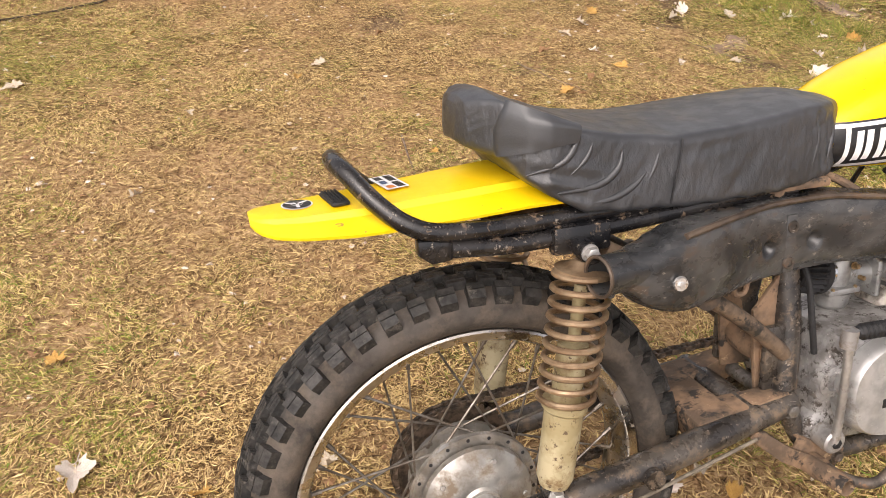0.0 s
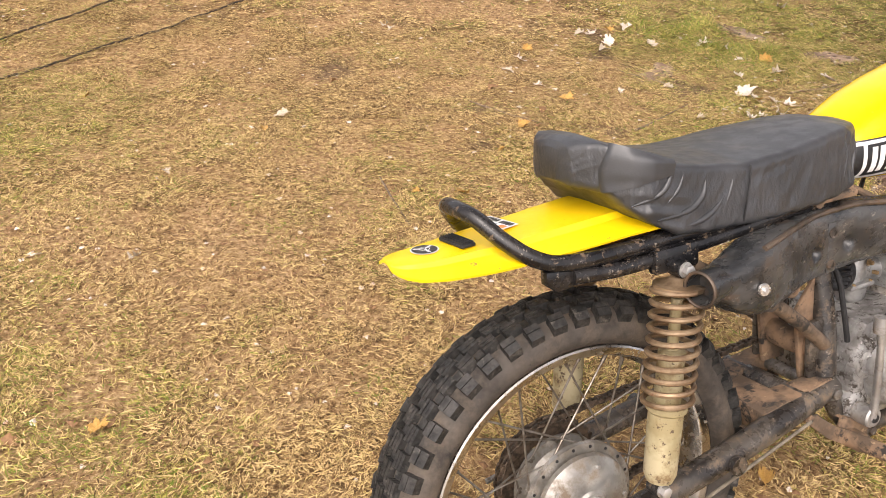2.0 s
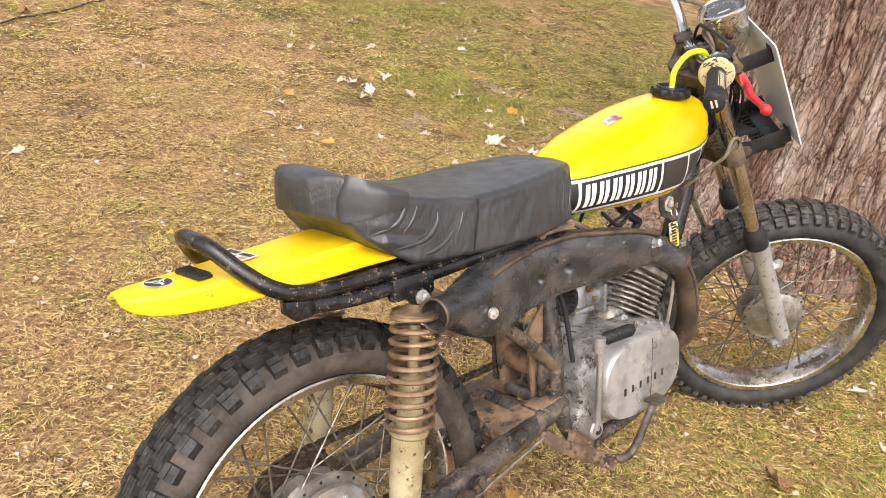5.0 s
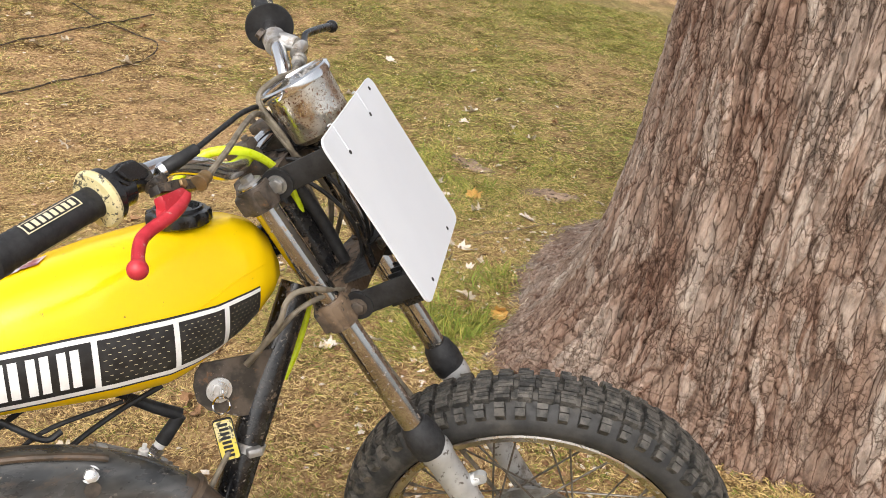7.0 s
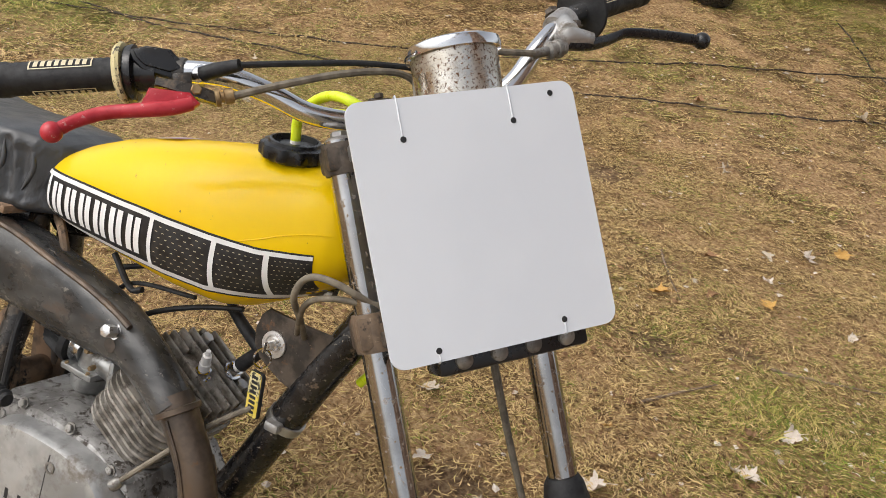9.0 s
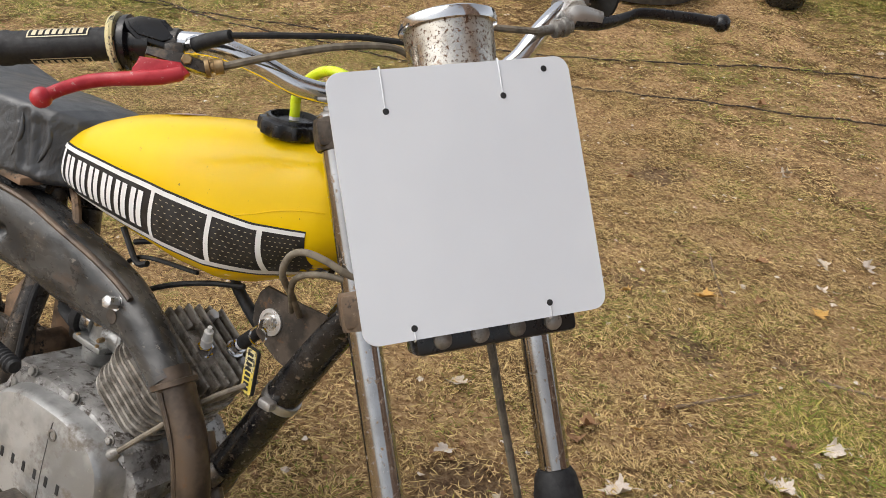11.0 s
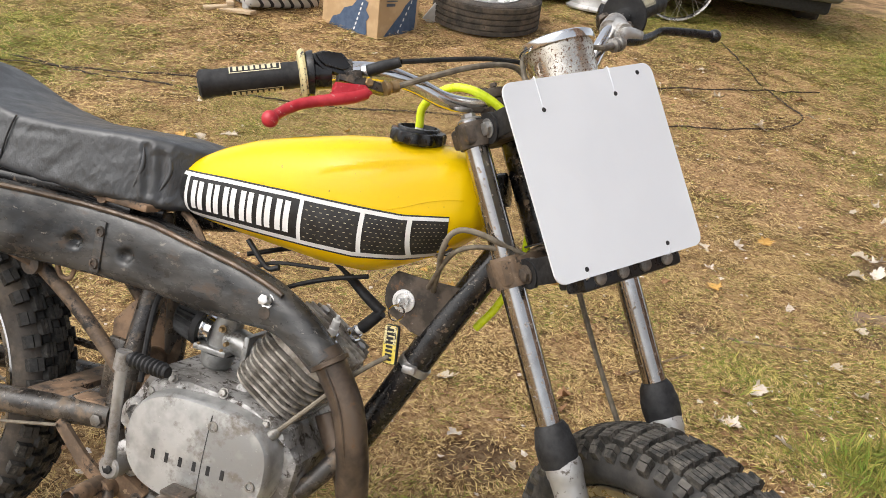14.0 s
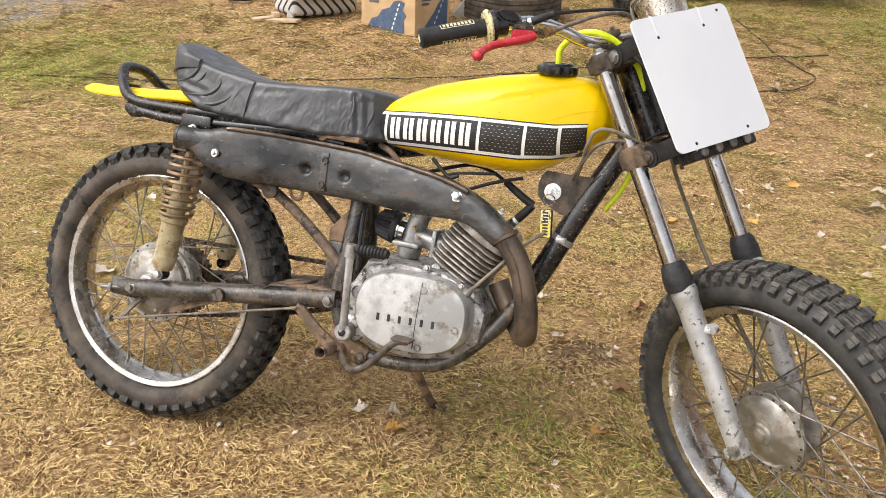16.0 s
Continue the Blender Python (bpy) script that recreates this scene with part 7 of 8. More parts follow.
# a greener mat between the tree and the bike
r = np.random.RandomState(15)
xs, ys = r.uniform(1.0, 2.7, 90000), r.uniform(2.3, 5.2, 90000)
keep = np.clip(blobs(xs, ys, ((1.45, 4.2, 0.34, 0.30, 1.0), (1.72, 4.0, 0.25, 0.2, 0.8), (2.2, 4.6, 0.4, 0.4, 0.9), (1.62, 2.75, 0.22, 0.2, 0.9), (1.78, 3.02, 0.18, 0.15, 0.9), (1.58, 3.12, 0.25, 0.2, 0.6), (1.22, 2.85, 0.2, 0.16, 0.7), (1.35, 2.5, 0.16, 0.2, 0.5))) * (0.4 + 1.6 * fbm(xs, ys, 18, 3, 7.0)), 0, 1) * (np.hypot(xs - TREE_C[0], ys - TREE_C[1]) > 0.8)
ok = r.rand(len(xs)) < keep * 0.8 * (1 - mud_field(xs, ys))
blades("green_turf", xs[ok], ys[ok], "green turf blades bent over among the straw", 71, stand=0.28, length=(0.025, 0.075), width=(0.0009, 0.0020), tone=(0.62, 0.97))

# ---------------- the tree ----------------
def cells(u, v, seed):
    """Distance to the nearest and second-nearest of scattered points, and the nearest one's own number."""
    iu, iv = np.floor(u).astype(int), np.floor(v).astype(int)
    r = np.random.RandomState(seed)
    jit = r.rand(256, 256, 3)
    f1, f2, idn = np.full_like(u, 9.0), np.full_like(u, 9.0), np.zeros_like(u)
    for a in (-1, 0, 1):
        for b in (-1, 0, 1):
            j = jit[(iu + a) % 256, (iv + b) % 256]
            d = np.hypot(iu + a + j[..., 0] - u, iv + b + j[..., 1] - v)
            near = d < f1
            f2 = np.where(near, f1, np.minimum(f2, d))
            idn = np.where(near, j[..., 2], idn)
            f1 = np.where(near, d, f1)
    return f1, f2, idn


az = np.radians(np.concatenate([np.linspace(0, 112, 60), np.linspace(112.5, 322, 600), np.linspace(325, 358, 18)]))
zz = np.concatenate([np.linspace(-0.06, 0.18, 130), np.linspace(0.185, 1.35, 230), np.linspace(1.4, 5.2, 50)])
SEG, ROWS_ = len(az), len(zz)
A_, Z_ = np.meshgrid(az, zz, indexing="xy")
deg = np.degrees(az)
R0 = np.interp(deg, [0, 40, 70, 95, 122, 150, 175, 205, 232, 250, 262, 282, 300, 330, 360], [1.1, 0.95, 0.9, 1.30, 1.02, 0.80, 0.84, 0.64, 0.56, 0.56, 0.64, 0.84, 1.0, 1.2, 1.1])
R1 = np.interp(deg, [0, 30, 60, 120, 180, 220, 250, 262, 278, 295, 320, 345, 360], [0.70, 0.52, 0.43, 0.42, 0.43, 0.44, 0.46, 0.50, 0.60, 0.70, 0.82, 0.80, 0.70])
body = R1[None, :] * np.interp(Z_, [0, 1.5, 5.2], [1.0, 0.95, 0.72])
zp = np.clip(Z_, 0, 9)
flare = (R0 - R1)[None, :] * (0.38 * np.exp(-zp / 0.12) + 0.62 * np.exp(-zp / 0.46))
rad = body + flare
# long hollows between the root spurs
rad -= 0.05 * np.exp(-((A_ - radians(222)) / 0.10) ** 2) * np.exp(-((zp - 0.25) / 0.55) ** 2)
rad -= 0.045 * np.exp(-((A_ - radians(255)) / 0.07) ** 2) * np.exp(-((zp - 0.15) / 0.45) ** 2)
# bark: scaly plates in long wavering strips, cracked across near the ground
U = A_ * 0.47
# length along the skin from the foot up, so that the plates keep their size on the flat roots
Z_UP = Z_
step = np.hypot(np.diff(rad, axis=0), np.diff(Z_, axis=0))
Z_ = np.concatenate([np.zeros((1, SEG)), np.cumsum(step, axis=0)], 0) - 0.3
n_r, n_z = np.gradient(Z_UP, axis=0), -np.gradient(rad, axis=0)
n_l = np.hypot(n_r, n_z)
n_r, n_z = n_r / n_l, n_z / n_l
wu = U + 0.03 * fbm(U * 4, Z_ * 2.2, 41, 3, 1.0) - 0.10 * flare * np.sin((A_ - radians(230)) * 1.5)
low = np.exp(-zp / 0.32)
f1, f2, id1 = cells(wu * 30 + 0.9 * fbm(U * 14, Z_ * 5, 51, 3, 1.0), Z_ * 6.5 + 1.3 * fbm(U * 16, Z_ * 4, 45, 3, 1.0), 71)
g1, g2, id2 = cells(wu * 74 + 1.2 * fbm(U * 40, Z_ * 12, 52, 3, 1.0), Z_ * 19 + 1.6 * fbm(U * 20, Z_ * 8, 46, 3, 1.0), 72)
furrow = np.clip((f2 - f1) / 0.13, 0, 1)
crackle = np.clip((g2 - g1) / 0.16, 0, 1)
strips = low * 0.55 + (1 - 0.55 * low) * np.clip(np.abs(fbm(wu * 19, Z_ * 1.5, 47, 3, 1.0)) * 9.0, 0, 1) * (0.6 + 0.4 * np.clip(np.abs(fbm(wu * 36, Z_ * 2.6, 53, 3, 1.0)) * 8.0, 0, 1))
fine = fbm(U * 150, Z_ * 90, 44, 3, 1.0)
# plates stand off at one end, like shingles
lean = np.clip(0.5 + 0.9 * (f1 - 0.35), 0, 1)
depth = np.interp(Z_UP, [0, 0.4, 0.9], [1.0, 1.0, 1.1])
disp = depth * (0.012 * furrow ** 0.5 * (0.25 + 0.75 * id1) * (1.15 - 0.5 * lean) + 0.0045 * crackle ** 0.6 * (0.35 + 0.65 * id2) + 0.015 * strips ** 0.6) + 0.003 * fine
checks = np.clip(np.abs(fbm(wu * 7, Z_ * 58, 48, 2, 1.0)) * 4, 0, 1)
disp -= 0.008 * (1 - checks) * (0.25 + 0.75 * low) * (fbm(U * 6, Z_ * 4, 49, 2, 1.0) > -0.1)
rad = rad + (disp - 0.025) * n_r
Z_UP = Z_UP + (disp - 0.025) * n_z
cx = TREE_C[0] + 0.02 * Z_UP
cy = TREE_C[1] + 0.0 * Z_UP
vv = np.stack([cx + rad * np.cos(A_), cy + rad * np.sin(A_), Z_UP], -1).reshape(-1, 3)
i = np.arange(SEG * ROWS_).reshape(ROWS_, SEG)
j = np.roll(i, -1, axis=1)
ff = np.stack([i[:-1], j[:-1], j[1:], i[1:]], -1).reshape(-1, 4)
# plate tone, with shade put into the colour where furrows and strips sink
shaded_tone = np.clip(furrow * strips ** 0.7 * (0.34 + 0.46 * id1 + 0.14 * crackle), 0, 1).reshape(-1).astype(np.float32)
tone_s = id2.reshape(-1).astype(np.float32)


def bark_mesh(name, r0, r1):
    """Rows r0 to r1 of the trunk's skin as a mesh of its own."""
    k0, k1 = r0 * SEG, (r1 + 1) * SEG
    m = bpy.data.meshes.new(name)
    fs = ff[r0 * SEG:r1 * SEG] - k0
    m.from_pydata(vv[k0:k1].tolist(), [], fs.tolist())
    m.polygons.foreach_set("use_smooth", [True] * len(m.polygons))
    for key, val in (("plate", shaded_tone), ("scale", tone_s)):
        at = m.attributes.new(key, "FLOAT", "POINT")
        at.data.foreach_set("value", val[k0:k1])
    return m


BARK, bt, bpn = nodes_of("furrowed_bark")
pos = place_of(bt)
mp = bt.nodes.new("ShaderNodeMapping")
mp.inputs["Scale"].default_value = (1, 1, 0.3)
link(bt, pos, mp.inputs["Vector"])
# near black at the low end paints the furrows' shade, plates run paler
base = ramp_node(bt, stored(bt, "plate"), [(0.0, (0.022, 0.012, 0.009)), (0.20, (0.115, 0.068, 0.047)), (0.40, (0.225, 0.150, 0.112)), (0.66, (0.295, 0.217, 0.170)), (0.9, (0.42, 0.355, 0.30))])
tint = ramp_node(bt, noise_node(bt, mp.outputs["Vector"], 6, 5, 0.62), [(0.36, (0.12, 0.058, 0.037)), (0.5, (0.225, 0.152, 0.114)), (0.62, (0.34, 0.285, 0.24))])
colb = mix_node(bt, 0.48, base, tint)
sc = ramp_node(bt, stored(bt, "scale"), [(0.0, grey(0.86)), (1.0, grey(1.16))])
grn = ramp_node(bt, noise_node(bt, mp.outputs["Vector"], 60, 6, 0.7), [(0.38, grey(0.66)), (0.60, grey(1.14))])


def times(t, a, b):
    m = t.nodes.new("ShaderNodeMix")
    m.data_type, m.blend_type = "RGBA", "MULTIPLY"
    m.inputs["Factor"].default_value = 1.0
    link(t, a, m.inputs["A"])
    link(t, b, m.inputs["B"])
    return m.outputs["Result"]




def flakes(t, scale, squash, reach):
    """Thin wandering cracks between flakes of bark: 0 in a crack, 1 on a flake."""
    wob = t.nodes.new("ShaderNodeMapping")
    wob.inputs["Scale"].default_value = (1, 1, squash)
    link(t, place_of(t), wob.inputs["Vector"])
    nz = t.nodes.new("ShaderNodeTexNoise")
    nz.inputs["Scale"].default_value = scale * 0.7
    nz.inputs["Detail"].default_value = 4.0
    link(t, wob.outputs["Vector"], nz.inputs["Vector"])
    off = t.nodes.new("ShaderNodeVectorMath")
    off.operation = "MULTIPLY_ADD"
    off.inputs[1].default_value = (1.6 / scale,) * 3
    link(t, nz.outputs["Color"], off.inputs[0])
    link(t, wob.outputs["Vector"], off.inputs[2])
    vo = t.nodes.new("ShaderNodeTexVoronoi")
    vo.feature = "DISTANCE_TO_EDGE"
    vo.inputs["Scale"].default_value = scale
    link(t, off.outputs["Vector"], vo.inputs["Vector"])
    return ramp_node(t, vo.outputs["Distance"], [(0.0, grey(0.0)), (reach, grey(1.0))])


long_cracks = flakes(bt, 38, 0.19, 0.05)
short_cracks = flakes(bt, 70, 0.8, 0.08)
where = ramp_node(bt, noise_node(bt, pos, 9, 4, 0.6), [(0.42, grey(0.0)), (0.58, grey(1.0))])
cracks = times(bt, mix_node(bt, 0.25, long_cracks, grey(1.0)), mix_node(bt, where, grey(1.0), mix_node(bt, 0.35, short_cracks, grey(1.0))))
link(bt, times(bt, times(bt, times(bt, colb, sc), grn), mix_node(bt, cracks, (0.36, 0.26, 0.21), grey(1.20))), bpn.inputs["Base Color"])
bpn.inputs["Roughness"].default_value = 0.92
bpn.inputs["Specular IOR Level"].default_value = 0.2
bb = bt.nodes.new("ShaderNodeBump")
bb.inputs["Strength"].default_value = 0.6
bb.inputs["Distance"].default_value = 0.006
link(bt, noise_node(bt, mp.outputs["Vector"], 130, 8, 0.75), bb.inputs["Height"])
b2 = bt.nodes.new("ShaderNodeBump")
b2.inputs["Strength"].default_value = 0.8
b2.inputs["Distance"].default_value = 0.006
link(bt, cracks, b2.inputs["Height"])
link(bt, bb.outputs["Normal"], b2.inputs["Normal"])
link(bt, b2.outputs["Normal"], bpn.inputs["Normal"])
tree = tagged(new("tree"), "large old tree with furrowed grey-brown bark and flaring roots", "tree")
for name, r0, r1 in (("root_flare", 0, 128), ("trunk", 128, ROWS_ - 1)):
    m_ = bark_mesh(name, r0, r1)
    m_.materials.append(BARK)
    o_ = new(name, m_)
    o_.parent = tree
rt_ = random.Random(14)
twig_ends = []
for k in range(6):
    a = radians(60 * k + rt_.uniform(-15, 15))
    d = V(math.cos(a), math.sin(a), rt_.uniform(0.7, 1.3))
    p0 = V(TREE_C[0] + 0.1 + 0.12 * math.cos(a), TREE_C[1] + 0.12 * math.sin(a), 4.5)
    p1, p2, p3 = p0 + d * 0.9, p0 + d * 1.9 + V(0, 0, 0.2), p0 + d * 2.9 + V(0, 0, -0.1)
    bm = bmesh.new()
    tube(bm, [p0, p1, p2, p3], [0.24, 0.16, 0.10, 0.03], 12, 6)
    for q in range(5):
        s0 = p1.lerp(p3, 0.1 + 0.18 * q)
        e0 = s0 + V(rt_.uniform(-1, 1), rt_.uniform(-1, 1), rt_.uniform(0.0, 0.9))
        tube(bm, [s0, s0.lerp(e0, 0.5) + V(0, 0, 0.08), e0], [0.05, 0.03, 0.01], 8, 4)
        twig_ends += [e0, s0.lerp(e0, 0.6)]
    part("limb", bm, BARK, tree)
    twig_ends += [p3, p2]
bm = bmesh.new()
for e in twig_ends:
    for q in range(110):
        c_ = e + V(rt_.gauss(0, 0.35), rt_.gauss(0, 0.35), rt_.gauss(0, 0.25))
        u_ = V(rt_.gauss(0, 1), rt_.gauss(0, 1), rt_.gauss(0, 1)).normalized() * rt_.uniform(0.035, 0.06)
        w_ = u_.orthogonal().normalized() * u_.length * 0.55
        bm.faces.new([bm.verts.new(c_ - u_), bm.verts.new(c_ + w_), bm.verts.new(c_ + u_), bm.verts.new(c_ - w_)])
tagged(part("crown", bm, surface("autumn_leaves", (0.16, 0.13, 0.03), (0.34, 0.22, 0.05), 3, 0.7), tree, "thin autumn crown of small leaves"), "thin autumn crown of small leaves", kind="stuff")

# ---------------- fallen leaves, cords and twigs ----------------
LEAF_TONES = [surface("pale_dry_leaf", (0.42, 0.34, 0.24), (0.62, 0.54, 0.43), 60, 0.7, 0.85, bump=0.3, bump_scale=120, spots=((0.36, 0.22, 0.12), 0.64, 0.74, 50)),
              surface("cream_dry_leaf", (0.62, 0.53, 0.44), (0.80, 0.73, 0.64), 40, 0.7, 0.85, bump=0.3, bump_scale=120, spots=((0.52, 0.32, 0.24), 0.60, 0.74, 40)),
              surface("yellow_leaf", (0.50, 0.26, 0.05), (0.64, 0.41, 0.13), 50, 0.6, 0.8, bump=0.2, bump_scale=120, spots=((0.38, 0.18, 0.04), 0.60, 0.72, 50)),
              surface("brown_leaf", (0.22, 0.11, 0.05), (0.34, 0.19, 0.09), 60, 0.7, 0.85, bump=0.3, bump_scale=120)]


def leaf_mesh(seed, mat_):
    """A lobed leaf, curled as it dried, with a stalk."""
    rr = random.Random(seed)
    out = []
    lobes = [(-150, 0.55), (-118, 0.50), (-95, 0.82), (-62, 0.58), (-40, 0.80), (-18, 0.66), (0, 1.0), (18, 0.64), (40, 0.82), (62, 0.56), (95, 0.80), (118, 0.48), (150, 0.55), (180, 0.42)]
    pts = []
    for (a0, r0), (a1, r1) in zip(lobes, lobes[1:] + [(210, 0.45)]):
        for k in range(3):
            f = k / 3
            pts.append((a0 + (a1 - a0) * f, (r0 + (r1 - r0) * f) * rr.uniform(0.72, 1.12)))
    bm = bmesh.new()
    curl, twist, ph = rr.uniform(1.0, 2.2), rr.uniform(-1.0, 1.0), rr.uniform(0, 6)

    def bent(x, y):
        d = math.hypot(x, y)
        return V(x * (1 - 0.22 * curl * abs(y)), y * (1 - 0.3 * curl * abs(y)), 0.42 * curl * y * y + twist * 0.3 * x * y + 0.12 * math.sin(5 * x + ph) * d + 0.05 * math.sin(9 * y + ph))
    for layer in (0.0, 0.012):
        mid = bm.verts.new(bent(0, 0) + V(0, 0, layer))
        r1 = [bm.verts.new(bent(0.5 * q * math.cos(radians(a)), 0.5 * q * math.sin(radians(a))) + V(0, 0, layer)) for a, q in pts]
        r2 = [bm.verts.new(bent(q * math.cos(radians(a)), q * math.sin(radians(a))) + V(0, 0, layer)) for a, q in pts]
        n = len(pts)
        for k in range(n):
            j = (k + 1) % n
            bm.faces.new((mid, r1[k], r1[j]))
            bm.faces.new((r1[k], r2[k], r2[j], r1[j]))
    tube(bm, [bent(0, 0), bent(-0.4, 0.02) + V(0, 0, 0.02), bent(-0.95, 0.1) + V(0, 0, 0.08)], 0.016, 5, 3)
    me = bpy.data.meshes.new("fallen_leaf")
    bm.to_mesh(me)
    bm.free()
    me.polygons.foreach_set("use_smooth", [True] * len(me.polygons))
    me.materials.append(mat_)
    return me


LEAVES = [[leaf_mesh(10 * k + q, m_) for q in range(3)] for k, m_ in enumerate(LEAF_TONES)]
LEAF_LABEL = ["pale dry curled leaf lying on the grass", "cream-white dry lobed leaf lying on the grass", "yellow autumn leaf lying on the grass", "brown shrivelled leaf lying on the grass"]
leaf_rnd = random.Random(77)


def leaf(x, y, size, tone):
    o = new("fallen_leaf", leaf_rnd.choice(LEAVES[tone]))
    o.matrix_world = pose(x, y, gz(x, y) + 0.016 + 0.1 * size, leaf_rnd.uniform(-28, 28), leaf_rnd.uniform(-28, 28), leaf_rnd.uniform(0, 360)) @ Matrix.Scale(size, 4)
    tagged(o, LEAF_LABEL[tone], "leaf", "fallen leaves")


NEAR = [(-0.38, 1.16, 0.068), (-1.36, 2.71, 0.055), (-0.72, 2.65, 0.03), (-0.39, 3.14, 0.042), (-0.23, 3.5, 0.035), (0.64, 3.23, 0.035), (0.07, 1.25, 0.035), (1.01, 3.46, 0.03), (-1.38, 2.56, 0.05), (-0.74, 1.4, 0.03),
        (-0.92, 1.61, 0.035), (1.57, 3.49, 0.05), (1.48, 1.23, 0.06), (1.99, 1.52, 0.04), (1.87, 1.28, 0.04), (1.22, 2.59, 0.04), (1.06, 2.24, 0.05),
        (1.66, 2.87, 0.05), (2.01, 3.63, 0.05), (0.9, 2.54, 0.03), (0.62, 3.85, 0.05), (1.12, 2.73, 0.035), (1.18, 2.57, 0.03), (0.62, 2.11, 0.05)]
FAR_ = [(0.99, 4.26, 0.06), (1.31, 4.09, 0.055), (1.24, 5.4, 0.05), (1.96, 5.28, 0.06), (2.18, 5.6, 0.05), (1.29, 4.95, 0.05), (1.03, 5.04, 0.05), (0.8, 6.3, 0.06), (1.51, 6.2, 0.06), (1.3, 5.48, 0.05), (0.92, 5.3, 0.05),
        (-0.57, 4.72, 0.06), (-0.56, 5.5, 0.06), (-0.04, 5.4, 0.07), (-0.1, 6.1, 0.06), (-3.27, 1.7, 0.07), (-0.43, 5.6, 0.06), (0.54, 3.7, 0.045), (1.06, 4.02, 0.06), (0.77, 1.33, 0.04), (0.70, 1.28, 0.035), (1.16, 1.66, 0.03), (0.87, 2.32, 0.05), (1.08, 1.86, 0.05)]
for k, (x, y, s) in enumerate(NEAR + FAR_):
    leaf(x, y, s, 1 if k == 0 else leaf_rnd.choice([0, 0, 1, 1, 1, 0, 3]))
for x, y, s in ((-0.14, 1.15, 0.035), (-1.46, 2.51, 0.045), (-0.57, 1.44, 0.035), (1.74, 2.76, 0.05), (1.8, 3.87, 0.06), (0.55, 3.09, 0.05), (0.82, 1.28, 0.042), (1.16, 1.64, 0.045), (0.67, 4.0, 0.05), (1.14, 4.3, 0.05)):
    leaf(x, y, s, 2)
for x, y, s in ((1.05, 4.27, 0.055), (1.10, 4.12, 0.06), (1.24, 4.37, 0.065), (1.59, 4.14, 0.06), (1.90, 5.07, 0.05), (2.25, 4.8, 0.06), (1.69, 3.88, 0.045), (1.80, 3.72, 0.055), (1.60, 3.65, 0.045), (1.55, 3.45, 0.075), (1.57, 3.37, 0.06), (1.65, 3.36, 0.035),
                (1.61, 3.19, 0.055), (1.69, 3.31, 0.05), (1.53, 3.19, 0.035), (1.48, 3.17, 0.035), (1.40, 3.07, 0.035), (1.28, 3.18, 0.03), (2.14, 3.88, 0.035), (1.35, 2.62, 0.04), (1.19, 2.82, 0.05), (1.89, 2.96, 0.06), (1.84, 2.79, 0.05), (1.55, 2.76, 0.035), (1.55, 2.42, 0.03), (1.69, 3.12, 0.03), (1.74, 3.2, 0.03)):
    leaf(x, y, 0.95 * s, leaf_rnd.choice([1, 1, 0]))
for x, y, s in ((1.81, 3.89, 0.06), (1.75, 2.78, 0.045)):
    leaf(x, y, s, 2)
for k in range(190):
    x, y = leaf_rnd.uniform(-3.6, 2.6), leaf_rnd.uniform(1.9, 7.2)
    if math.hypot(x - TREE_C[0], y - TREE_C[1]) > 0.95 and leaf_rnd.random() < 0.45 + 0.2 * x:
        leaf(x, y, leaf_rnd.uniform(0.02, 0.045), leaf_rnd.choice([0, 0, 1, 2, 3]))

# bits of broken leaf and bark trodden into the turf
bit_r = np.random.RandomState(8)
for nm, lab, tone, nb in (("leaf_litter", "small pale crumbs of dry leaf in the turf", LEAF_TONES[1], 900), ("dark_litter", "small dark crumbs of bark and soil in the turf", LEAF_TONES[3], 2600)):
    x_, y_ = bit_r.uniform(-2.6, 2.6, nb), bit_r.uniform(0.6, 6.0, nb)
    # more of it round the foot of the tree
    ra_, rr_ = np.radians(bit_r.uniform(90, 330, nb)), 0.62 + 0.75 * bit_r.rand(nb) ** 1.6
    x_, y_ = np.concatenate([x_, TREE_C[0] + rr_ * np.cos(ra_)]), np.concatenate([y_, TREE_C[1] + rr_ * np.sin(ra_)])
    ok = np.hypot(x_ - TREE_C[0], y_ - TREE_C[1]) > 0.6
    x_, y_ = x_[ok], y_[ok]
    z_ = ground_z(x_, y_) + 0.008
    vs_, fs_ = [], []
    for x0, y0, z0 in zip(x_, y_, z_):
        s0, a0 = bit_r.uniform(0.004, 0.013), bit_r.rand() * 6.28
        k0 = len(vs_)
        for q in range(5):
            aa = a0 + q * 1.257
            rr0 = s0 * bit_r.uniform(0.5, 1.2)
            vs_.append((x0 + rr0 * math.cos(aa), y0 + rr0 * math.sin(aa), z0 + bit_r.uniform(0, 0.006)))
        vs_.append((x0, y0, z0 + s0 * 0.6))
        fs_ += [(k0 + q, k0 + (q + 1) % 5, k0 + 5) for q in range(5)]
    me_ = bpy.data.meshes.new(nm)
    me_.from_pydata(vs_, [], fs_)
    me_.materials.append(tone)
    tagged(new(nm, me_), lab, "litter", kind="stuff")

